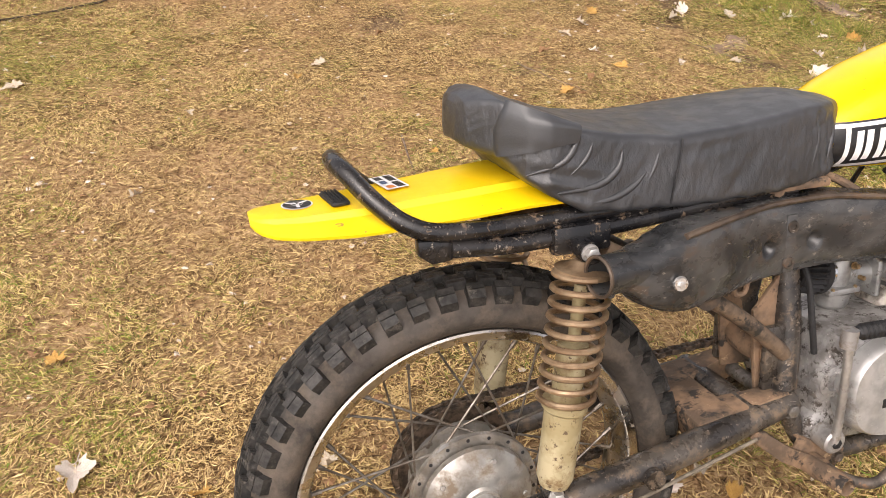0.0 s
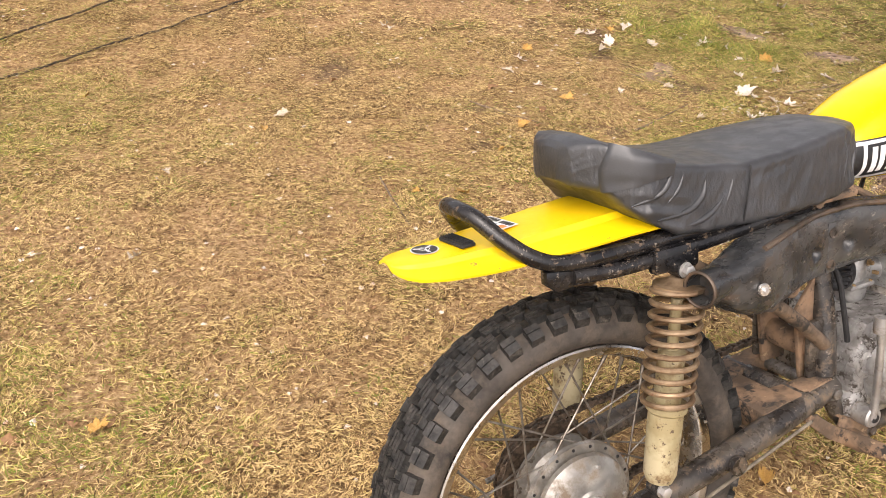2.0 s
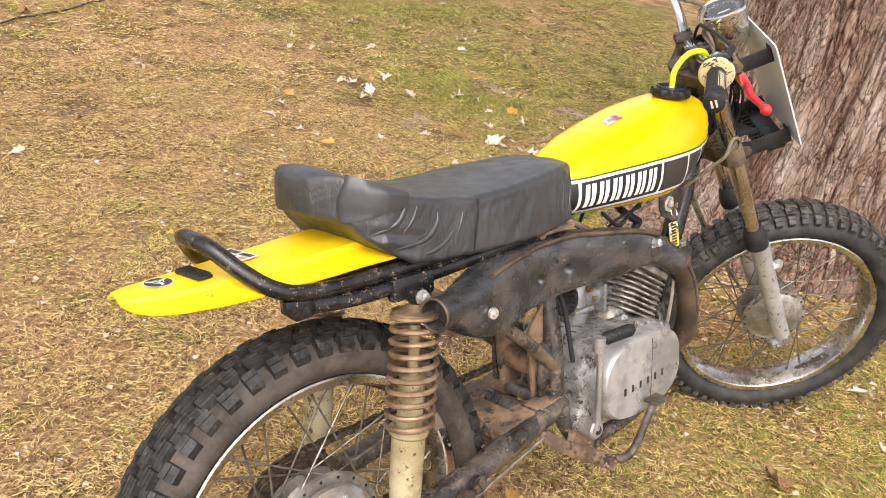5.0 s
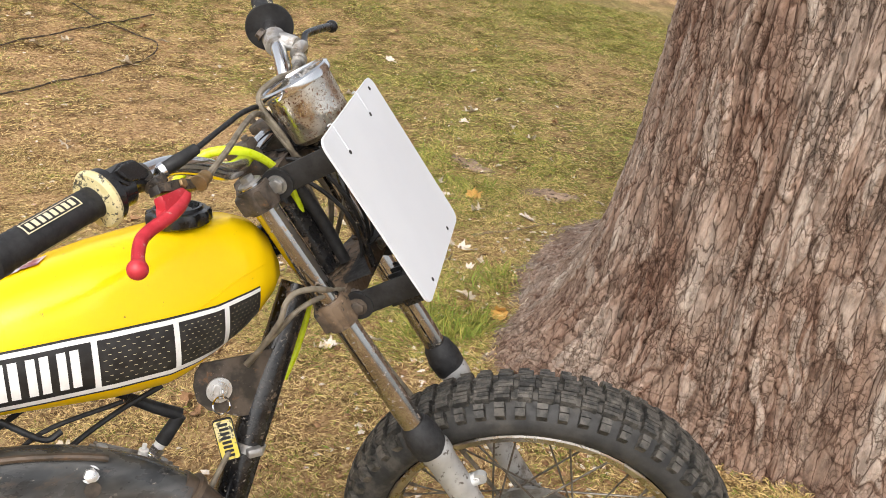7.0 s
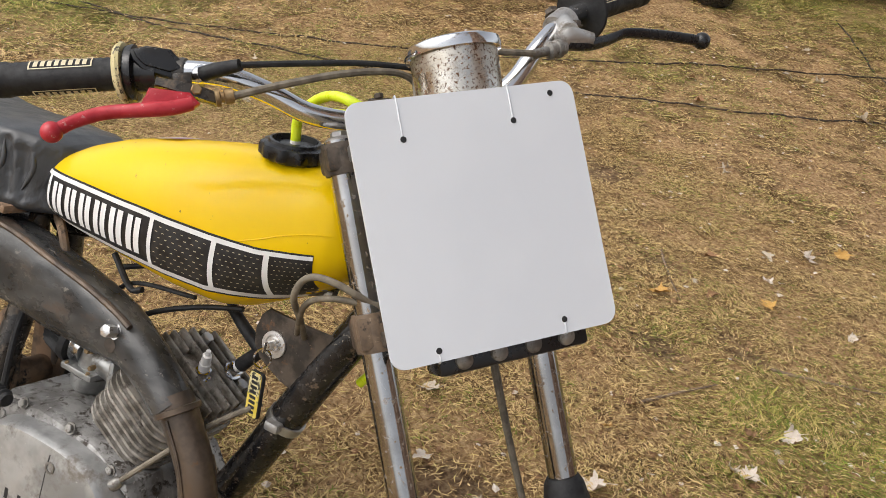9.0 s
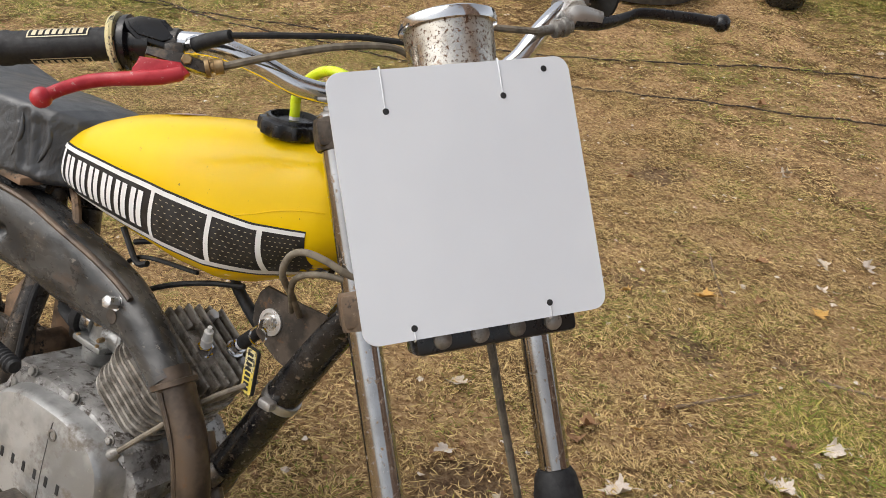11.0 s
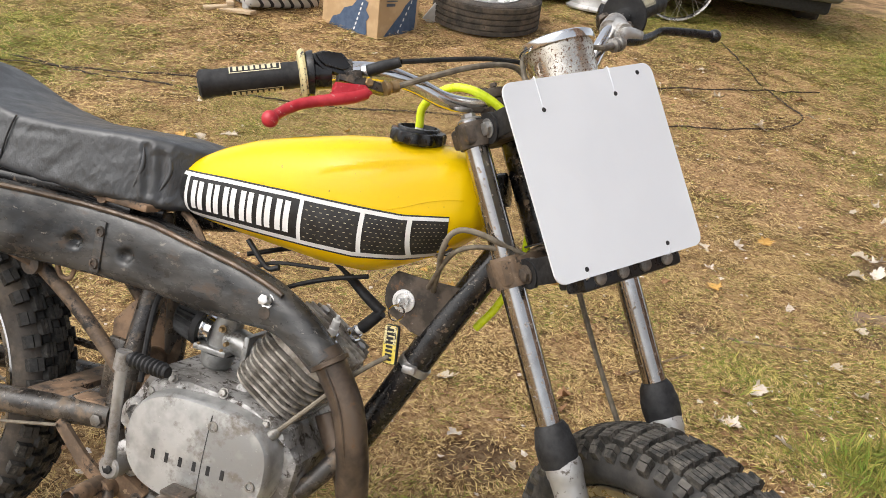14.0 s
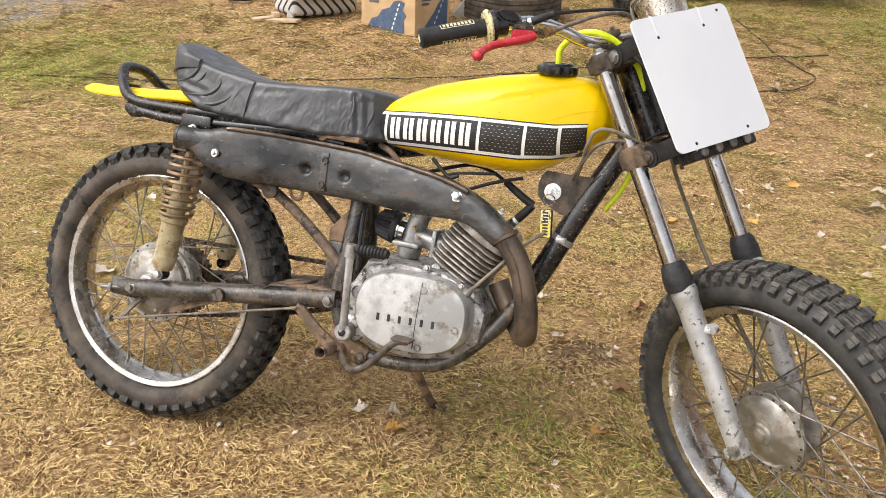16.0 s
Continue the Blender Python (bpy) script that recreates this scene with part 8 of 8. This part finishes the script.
# roots that come to the surface, worn bare
BARE_ROOT = surface("worn_bare_root", (0.23, 0.15, 0.10), (0.42, 0.30, 0.21), 30, 0.85, 0.95, bump=0.7, bump_scale=90, stretch=(0.4, 1, 1), spots=((0.08, 0.05, 0.035), 0.56, 0.70, 60))
for x, y, ln, wd, az_ in ((1.86, 4.36, 0.17, 0.055, -62), (1.24, 3.72, 0.20, 0.06, 55), (2.18, 3.97, 0.15, 0.06, -20)):
    bm = bmesh.new()
    rings = []
    for k in range(25):
        f = k / 24 * 2 - 1
        w_ = wd * math.sqrt(max(0.0, 1 - f * f)) * (1 + 0.3 * noise.noise((k * 0.35, x, 2.0))) + 0.001
        rings.append([V(f * ln, w_ * math.cos(a), 0.42 * w_ * math.sin(a)) + V(0, 0.03 * noise.noise((f * 2, y, 1.0)), 0.014 * noise.noise((f * 6, a * 1.5, x))) for a in [2 * math.pi * j / 20 for j in range(20)]])
    skin(bm, rings)
    o = obj("surface_root", bm, BARE_ROOT)
    o.matrix_world = pose(x, y, gz(x, y) - 0.004, 0, 0, az_)
    tagged(o, "bare worn tree root showing through the turf", "root", "roots in the turf")

CORD = surface("dusty_black_cord", (0.03, 0.022, 0.016), (0.075, 0.05, 0.032), 30, 0.7, 0.85)
for pts in ([(-2.9, 2.3), (-2.4, 2.6), (-1.946, 3.003), (-1.588, 3.331), (-1.27, 3.731), (-1.0, 4.06), (-0.73, 4.45), (-0.427, 4.813), (-0.141, 5.213), (0.04, 5.56), (0.035, 5.84), (-0.14, 5.97), (-0.43, 6.165), (-0.65, 6.40), (-1.0, 6.7)],
            [(-3.1, 2.0), (-2.6, 2.5), (-2.13, 3.115), (-1.693, 3.745), (-1.278, 4.392), (-1.0, 4.96), (-0.79, 5.33), (-0.43, 5.90), (-0.1, 6.4)]):
    bm = bmesh.new()
    c = curve_pts([(x, y, 0) for x, y in pts], 14)
    tube(bm, [(q.x + 0.012 * noise.noise(q * 6), q.y + 0.012 * noise.noise(q * 5 + V(3, 1, 0)), gz(q.x, q.y) + 0.014) for q in c], 0.0048, 7, smooth=False)
    tagged(obj("ground_cord", bm, CORD), "long dark cord lying across the dry grass", "cord", "cords on the ground")
TWIG = surface("grey_twig", (0.16, 0.11, 0.075), (0.28, 0.20, 0.14), 50, 0.8, 0.95, bump=0.3)
for x0, y0, x1, y1, w in ((0.90, 2.58, 0.95, 2.84, 0.006), (0.98, 3.05, 1.27, 3.33, 0.005), (0.35, 3.33, 0.62, 3.1, 0.004), (1.75, 3.45, 2.1, 3.6, 0.006), (1.25, 3.55, 1.05, 3.75, 0.004), (0.0, 2.62, 0.1, 2.3, 0.004)):
    bm = bmesh.new()
    n_ = 5
    tube(bm, [(x0 + (x1 - x0) * k / n_ + 0.008 * noise.noise((k, x0, 1)), y0 + (y1 - y0) * k / n_ + 0.008 * noise.noise((k, y0, 4)), gz(x0 + (x1 - x0) * k / n_, y0 + (y1 - y0) * k / n_) + 0.014) for k in range(n_ + 1)], [w, w * 0.7, w * 0.4], 6, 3)
    tagged(obj("twig", bm, TWIG), "dry grey twig lying on the turf", "twig", "twigs on the ground")

# ---------------- things in the yard behind ----------------
CARD = surface("corrugated_cardboard", (0.46, 0.31, 0.165), (0.56, 0.39, 0.22), 6, 0.75, 0.85, bump=0.1, bump_scale=40)
RED_CARD = surface("red_printed_card", (0.50, 0.025, 0.03), (0.58, 0.04, 0.04), 10, 0.5)
DARK_PRINT = surface("slate_print", (0.07, 0.085, 0.11), (0.10, 0.12, 0.15), 10, 0.6)
WOOD = surface("weathered_board", (0.42, 0.30, 0.18), (0.55, 0.43, 0.29), 20, 0.8, 0.9, bump=0.2, stretch=(1, 8, 8))
PAINTED = surface("white_painted_board", (0.46, 0.46, 0.45), (0.58, 0.58, 0.57), 8, 0.6, 0.7, spots=((0.4, 0.36, 0.3), 0.74, 0.85, 20))
CAR_PAINT = surface("dark_car_paint", (0.016, 0.016, 0.018), (0.022, 0.022, 0.024), 4, 0.22, 0.3, coat=0.6)
BUMPER = surface("grey_bumper_plastic", (0.10, 0.10, 0.09), (0.14, 0.135, 0.12), 8, 0.5, 0.65)
SILVER = surface("dull_silver_wheel", (0.56, 0.56, 0.55), (0.72, 0.71, 0.70), 10, 0.35, 0.5, metal=0.5, spots=((0.22, 0.18, 0.14), 0.7, 0.85, 30))
STRIPE, s_t, s_p = nodes_of("striped_ticking")
tc_ = s_t.nodes.new("ShaderNodeTexCoord")
wv = s_t.nodes.new("ShaderNodeTexWave")
wv.inputs["Scale"].default_value = 8.0
wv.inputs["Distortion"].default_value = 0.6
wv.bands_direction = "DIAGONAL"
link(s_t, tc_.outputs["Object"], wv.inputs["Vector"])
link(s_t, ramp_node(s_t, wv.outputs["Fac"], [(0.22, (0.03, 0.03, 0.035)), (0.3, (0.55, 0.53, 0.51))]), s_p.inputs["Base Color"])
s_p.inputs["Roughness"].default_value = 0.9

# cardboard box, with printed hills and roads
bw, bd, bh = 0.50, 0.42, 0.49
BN = V(-2.265, 4.365, gz(-2.40, 4.45) - 0.01)
BOX = Matrix.Translation(BN) @ Matrix.Rotation(math.atan2(-0.14, -0.99), 4, "Z") @ Matrix.Rotation(radians(2), 4, "Y")
# in BOX: +x runs to the far left corner, -y runs to the right corner
carton = tagged(new("cardboard_box"), "tan cardboard moving box printed with blue hills", "box")
for c, s in (((bw / 2, -0.002, bh / 2), (bw, 0.005, bh)), ((bw / 2, -bd + 0.002, bh / 2), (bw, 0.005, bh)), ((0.002, -bd / 2, bh / 2), (0.005, bd - 0.01, bh)), ((bw - 0.002, -bd / 2, bh / 2), (0.005, bd - 0.01, bh)), ((bw / 2, -bd / 2, 0.004), (bw - 0.01, bd - 0.01, 0.006))):
    bm = bmesh.new()
    box(bm, c, s, 0.0012, BOX, 1)
    part("base_panel" if s[2] < 0.01 else "side_panel", bm, CARD, carton)


def face_m(left):
    """Outline frames on the two seen sides: x away from the near corner, y up."""
    if left:
        return BOX @ Matrix(((1, 0, 0, 0), (0, 0, 1, 0.0028), (0, 1, 0, 0), (0, 0, 0, 1)))
    return BOX @ Matrix(((0, 0, -1, -0.0028), (-1, 0, 0, 0), (0, 1, 0, 0), (0, 0, 0, 1)))


for left, w_ in ((True, bw), (False, bd)):
    fm_ = face_m(left)
    sx = 1 if left else 0.86
    hill = [(0.09, 0.01), (0.10, 0.10), (0.075, 0.13), (0.11, 0.17), (0.09, 0.22), (0.13, 0.235), (0.19, 0.225), (0.23, 0.18), (0.30, 0.16), (0.34, 0.11), (0.40, 0.09), (0.44, 0.03), (0.44, 0.01)] if left else \
           [(0.06, 0.01), (0.16, 0.10), (0.22, 0.15), (0.27, 0.21), (0.33, 0.25), (0.385, 0.33), (0.39, 0.2), (0.385, 0.01)]
    for nm, poly, mt, lift in (("printed_hill", hill, BLUE_PRINT, 0.0), ("printed_panel", [(0.16 * sx, 0.32), (0.16 * sx, 0.385), (0.28 * sx, 0.415), (0.39 * sx, 0.385), (0.39 * sx, 0.32)] if left else [(0.07, 0.29), (0.07, 0.365), (0.17, 0.395), (0.27, 0.365), (0.27, 0.29)], DARK_PRINT, 0.0)):
        bm = bmesh.new()
        plate(bm, poly, lift, lift + 0.0008, fm_)
        part(nm, bm, mt, carton)
    for k in range(5):
        bm = bmesh.new()
        x0 = (0.185 + k * 0.038) if left else (0.09 + k * 0.033)
        plate(bm, [(x0, 0.335 if left else 0.305), (x0, 0.37 if left else 0.342), (x0 + 0.026, 0.37 if left else 0.342), (x0 + 0.026, 0.335 if left else 0.305)], 0.0012, 0.0018, fm_)
        part("panel_bar", bm, DECAL_WHITE, carton)
    bm = bmesh.new()
    for k in range(6):
        x0, y0 = (0.20 - 0.012 * k, 0.03 + 0.033 * k) if left else (0.20 + 0.024 * k, 0.03 + 0.038 * k)
        plate(bm, [(x0, y0), (x0 + 0.012, y0), (x0 + 0.008 + (-0.004 if left else 0.01), y0 + 0.02), (x0 - 0.002 + (-0.004 if left else 0.01), y0 + 0.02)], 0.0012, 0.0018, fm_)
    part("road_dash", bm, DECAL_WHITE, carton)
    bm = bmesh.new()
    x0 = 0.33 if left else 0.07
    for y0, l_ in ((0.235, 0.11), (0.255, 0.10), (0.205, 0.09)):
        plate(bm, [(x0, y0), (x0 + l_, y0), (x0 + l_, y0 + (0.008 if y0 > 0.22 else 0.018)), (x0, y0 + (0.008 if y0 > 0.22 else 0.018))], 0.0006, 0.0011, fm_)
    part("text_bar", bm, DARK_PRINT, carton)
bm = bmesh.new()
box(bm, (bw / 2, -bd / 2, bh + 0.05), (bw - 0.04, bd - 0.04, 0.16), 0.006, BOX)
tagged(obj("red_carton", bm, RED_CARD), "red carton sitting in the open cardboard box", "box")

# striped cushion with a card sheet on top, and boards
cz = gz(-3.18, 4.15)
bm = bmesh.new()
box(bm, (0, 0, 0.14), (0.56, 0.34, 0.27), 0.05, None, 4)
o = obj("striped_cushion", bm, STRIPE, None, "", pose(-3.20, 4.21, cz, 0, 0, 82))
tagged(o, "black and white striped cushion lying on the ground", "cushion")
bm = bmesh.new()
box(bm, (0, 0, 0), (0.42, 0.30, 0.012), 0.002)
tagged(obj("card_sheet", bm, CARD, None, "", pose(-3.06, 4.06, cz + 0.27, 58, 0, 70)), "sheet of plain tan cardboard leaning on the cushion", "cardboard")
for x, y, rz, l_, w_ in ((-3.10, 3.84, 20, 0.26, 0.07), (-3.24, 3.78, 75, 0.2, 0.06), (-3.29, 3.90, -30, 0.22, 0.05)):
    bm = bmesh.new()
    box(bm, (0, 0, 0.012), (l_, w_, 0.022), 0.003)
    tagged(obj("wood_scrap", bm, WOOD, None, "", pose(x, y, gz(x, y) + 0.004, 4, -5, rz)), "short scrap of pale weathered board", "wood", "scrap boards")
bm = bmesh.new()
box(bm, (0, 0, 0.05), (0.05, 0.05, 0.10), 0.006)
tagged(obj("white_block", bm, PAINTED, None, "", pose(-3.16, 3.95, gz(-3.16, 3.95), 0, 0, 30)), "small white block beside the cushion", "block")
bm = bmesh.new()
for k in range(4):
    torus(bm, [(0.09 + 0.008 * math.cos(a), 0.012 + 0.013 * k + 0.008 * math.sin(a)) for a in (0, 1.05, 2.1, 3.14, 4.19, 5.24)], 28, pose(0.006 * k, 0, 0, 3 * k, 0, 0))
tagged(obj("hose_coil", bm, SOFT_BLACK, None, "", pose(-3.77, 3.90, gz(-3.77, 3.90))), "small coil of black hose on the ground", "hose")
bm = bmesh.new()
box(bm, (0, 0, 0.36), (0.11, 0.02, 0.74), 0.003)
tagged(obj("leaning_board", bm, PAINTED, None, "", pose(-2.40, 4.97, gz(-2.40, 4.97), 6, 33, 60)), "white painted board leaning behind the box", "board")


# car tyre lying flat with its wheel in it
def car_tyre(name, x, y, z, r, w, tilt, label, group=""):
    bm = bmesh.new()
    h = w / 2
    prof = [(r * 0.62, -h * 0.85), (r * 0.75, -h), (r * 0.9, -h * 0.98), (r * 0.97, -h * 0.8)]
    for k in range(5):
        q = -h * 0.72 + k * h * 0.36
        prof += [(r, q - h * 0.14), (r, q + h * 0.14), (r * 0.975, q + h * 0.15), (r * 0.975, q + h * 0.21)]
    prof += [(r * 0.97, h * 0.8), (r * 0.9, h * 0.98), (r * 0.75, h), (r * 0.62, h * 0.85)]
    torus(bm, prof, 64)
    o = obj(name, bm, RUBBER, None, "", pose(x, y, z + h, *tilt), 30)
    return tagged(o, label, "tyre", group)


ty = car_tyre("flat_tyre_and_wheel", -2.19, 5.33, gz(-2.19, 5.33), 0.39, 0.22, (7, 4, 0), "worn car tyre with its wheel lying flat on the ground")
bm = bmesh.new()
lathe(bm, [(0.0, 0.0), (0.06, 0.0), (0.08, 0.03), (0.15, 0.02), (0.2, 0.06), (0.225, 0.09), (0.235, 0.1), (0.235, 0.085), (0.21, 0.0), (0.1, -0.03), (0.0, -0.03)], 48)
part("wheel_disc", bm, SILVER, ty, "dull alloy wheel disc")
bm = bmesh.new()
for k in range(10):
    a = 2 * math.pi * k / 10
    lathe(bm, [(0.0, 0.0), (0.022, 0.0), (0.02, 0.018), (0.0, 0.02)], 12, pose(0.165 * math.cos(a), 0.165 * math.sin(a), 0.03))
part("wheel_stud", bm, SILVER, ty)
bm = bmesh.new()
lathe(bm, [(0.0, 0.0), (0.033, 0.0), (0.034, 0.004), (0.034, 0.15), (0.028, 0.165), (0.015, 0.17), (0.014, 0.19), (0.0, 0.192)], 24)
tagged(obj("spray_can", bm, PAINTED, None, "", pose(-2.17, 5.35, gz(-2.19, 5.33) + 0.135, 4, 6, 0)), "pale grey spray can standing in the wheel", "can")
for k in range(3):
    car_tyre("stacked_tyre", -2.50 + 0.02 * k, 6.46, gz(-2.50, 6.46) + 0.2 * k, 0.32, 0.19, (0, 0, 40 * k), "black car tyre stacked with others", "stacked tyres")


# spoked wheels
def spare_wheel(m, tyre, label):
    h = new("spoked_wheel", front.data)
    h.matrix_world = m
    for c in front.children:
        if c.name.startswith("tyre") and not tyre:
            continue
        twin(c, c.name.split(".")[0], h, c.matrix_basis)
    tagged(h, label, "wheel", "spare spoked wheels")


zt_ = gz(-2.56, 5.88)
spare_wheel(pose(-2.54, 5.92, zt_ + 0.31, -14, 0, 62), True, "spare spoked motorcycle wheel with its tyre, leaning")
zt_ = gz(-1.55, 6.83)
spare_wheel(pose(-1.58, 6.88, zt_ + 0.290, -12, 0, 40) @ Matrix.Scale(1.22, 4), False, "bare spoked motorcycle wheel without tyre, leaning")

# stacked car wheels
for k in range(2):
    bm = bmesh.new()
    prof = [(0.19, 0.0), (0.195, 0.012), (0.165, 0.03), (0.155, 0.09), (0.17, 0.14), (0.19, 0.165), (0.195, 0.18), (0.185, 0.182), (0.16, 0.15), (0.14, 0.12), (0.06, 0.13), (0.0, 0.13)]
    lathe(bm, [(0.0, 0.0)] + prof, 48)
    tagged(obj("steel_car_wheel", bm, SILVER, None, "", pose(-2.05 + 0.02 * k, 6.50, gz(-2.05, 6.50) + 0.221 * k, 2 * k, 1, 40 * k) @ Matrix.Diagonal((1.22, 1.22, 1.2, 1))), "dull silver car wheel in a stack of two", "wheel rim", "stacked rims")
# round black pot with a metal lid
bm = bmesh.new()
lathe(bm, [(0.0, 0.0), (0.075, 0.0), (0.105, 0.03), (0.118, 0.08), (0.112, 0.14), (0.1, 0.17), (0.0, 0.172)], 36)
pot = tagged(obj("round_pot", bm, GLOSS_BLACK, None, "", pose(-1.58, 6.08, gz(-1.58, 6.08) + 0.004, 0, 0, 0) @ Matrix.Scale(1.2, 4)), "round glossy black pot with a silvery lid", "pot")
bm = bmesh.new()
lathe(bm, [(0.0, 0.172), (0.102, 0.172), (0.104, 0.185), (0.07, 0.2), (0.03, 0.206), (0.022, 0.23), (0.0, 0.232)], 36)
part("lid", bm, SILVER, pot, "silvery lid")

# parked car, seen from behind
CAR = Matrix.Translation((-1.26, 7.12, gz(-1.3, 7.1))) @ Matrix.Rotation(radians(33), 4, "Z")
# in CAR: x along the bumper, y towards the front, z up
car = new("parked_car")
car.matrix_world = CAR
tagged(car, "dark parked car with a grey bumper, seen from behind", "car")
bm = bmesh.new()
rings = []
for y, zl, zh, w_ in ((0.10, 0.42, 0.80, 0.80), (0.13, 0.40, 0.95, 0.84), (0.30, 0.36, 1.02, 0.87), (1.2, 0.34, 1.02, 0.88), (3.2, 0.34, 0.98, 0.88), (4.1, 0.36, 0.86, 0.84), (4.3, 0.42, 0.7, 0.76)):
    rr_ = round_rect(2 * w_, zh - zl, 0.1, 5, 0, (zh + zl) / 2)
    rings.append([V(x, y, z) for x, z in rr_])
skin(bm, rings)
part("body", bm, CAR_PAINT, car, "glossy dark body")
bm = bmesh.new()
rings = []
for y, zh, w_ in ((0.35, 1.0, 0.72), (0.75, 1.42, 0.62), (2.2, 1.45, 0.62), (3.0, 0.98, 0.70)):
    rings.append([V(x, y, z) for x, z in round_rect(2 * w_, 0.5, 0.08, 4, 0, zh - 0.25)])
skin(bm, rings)
part("cabin", bm, GLOSS_BLACK, car, "dark glazed cabin")
bm = bmesh.new()
box(bm, (0, 0.06, 0.40), (1.74, 0.20, 0.20), 0.05, None, 4)
part("bumper", bm, BUMPER, car, "faded grey plastic bumper")
bm = bmesh.new()
box(bm, (0, -0.038, 0.435), (1.60, 0.012, 0.05), 0.004)
part("bumper_strip", bm, GLOSS_BLACK, car, "black rubber strip")
bm = bmesh.new()
box(bm, (0.0, 0.14, 0.27), (1.62, 0.16, 0.14), 0.03)
part("valance", bm, SOFT_BLACK, car)
bm = bmesh.new()
box(bm, (-0.25, -0.05, 0.47), (0.31, 0.006, 0.155), 0.002)
pl_ = part("number_plate", bm, PAINTED, car, "pale number plate with plain dark bars")
for k in range(6):
    bm = bmesh.new()
    box(bm, (-0.36 + 0.044 * k, -0.0545, 0.465), (0.026, 0.003, 0.065), 0.0005, None, 1)
    part("plate_bar", bm, DARK_PRINT, pl_)
for x in (-0.62, 0.62):
    bm = bmesh.new()
    box(bm, (x, 0.085, 0.72), (0.3, 0.06, 0.16), 0.02)
    part("tail_lamp", bm, RED_CARD, car, "red tail lamp")
for x in (-0.1, 0.42):
    bm = bmesh.new()
    box(bm, (x, -0.055, 0.40), (0.11, 0.03, 0.06), 0.012)
    part("reflector", bm, SILVER, car, "silvery bumper lamp")
bm = bmesh.new()
tube(bm, [(0.1, 0.02, 0.27), (0.1, -0.12, 0.25)], 0.025, 10, smooth=False)
bmesh.ops.create_uvsphere(bm, u_segments=14, v_segments=10, radius=0.026, matrix=Matrix.Translation((0.1, -0.12, 0.29)))
part("tow_hitch", bm, GRIMY, car)
for x in (-0.78, 0.78):
    for y in (0.9, 3.4):
        bm = bmesh.new()
        torus(bm, [(0.19, -0.09), (0.29, -0.1), (0.315, -0.07), (0.315, 0.07), (0.29, 0.1), (0.19, 0.09)], 40, along((x, y, 0.315), (1, 0, 0)))
        part("tyre", bm, RUBBER, car)
        bm = bmesh.new()
        lathe(bm, [(0.0, -0.07), (0.19, -0.085), (0.195, 0.085), (0.0, 0.07)], 30, along((x, y, 0.315), (1, 0, 0)))
        part("rim", bm, SILVER, car)
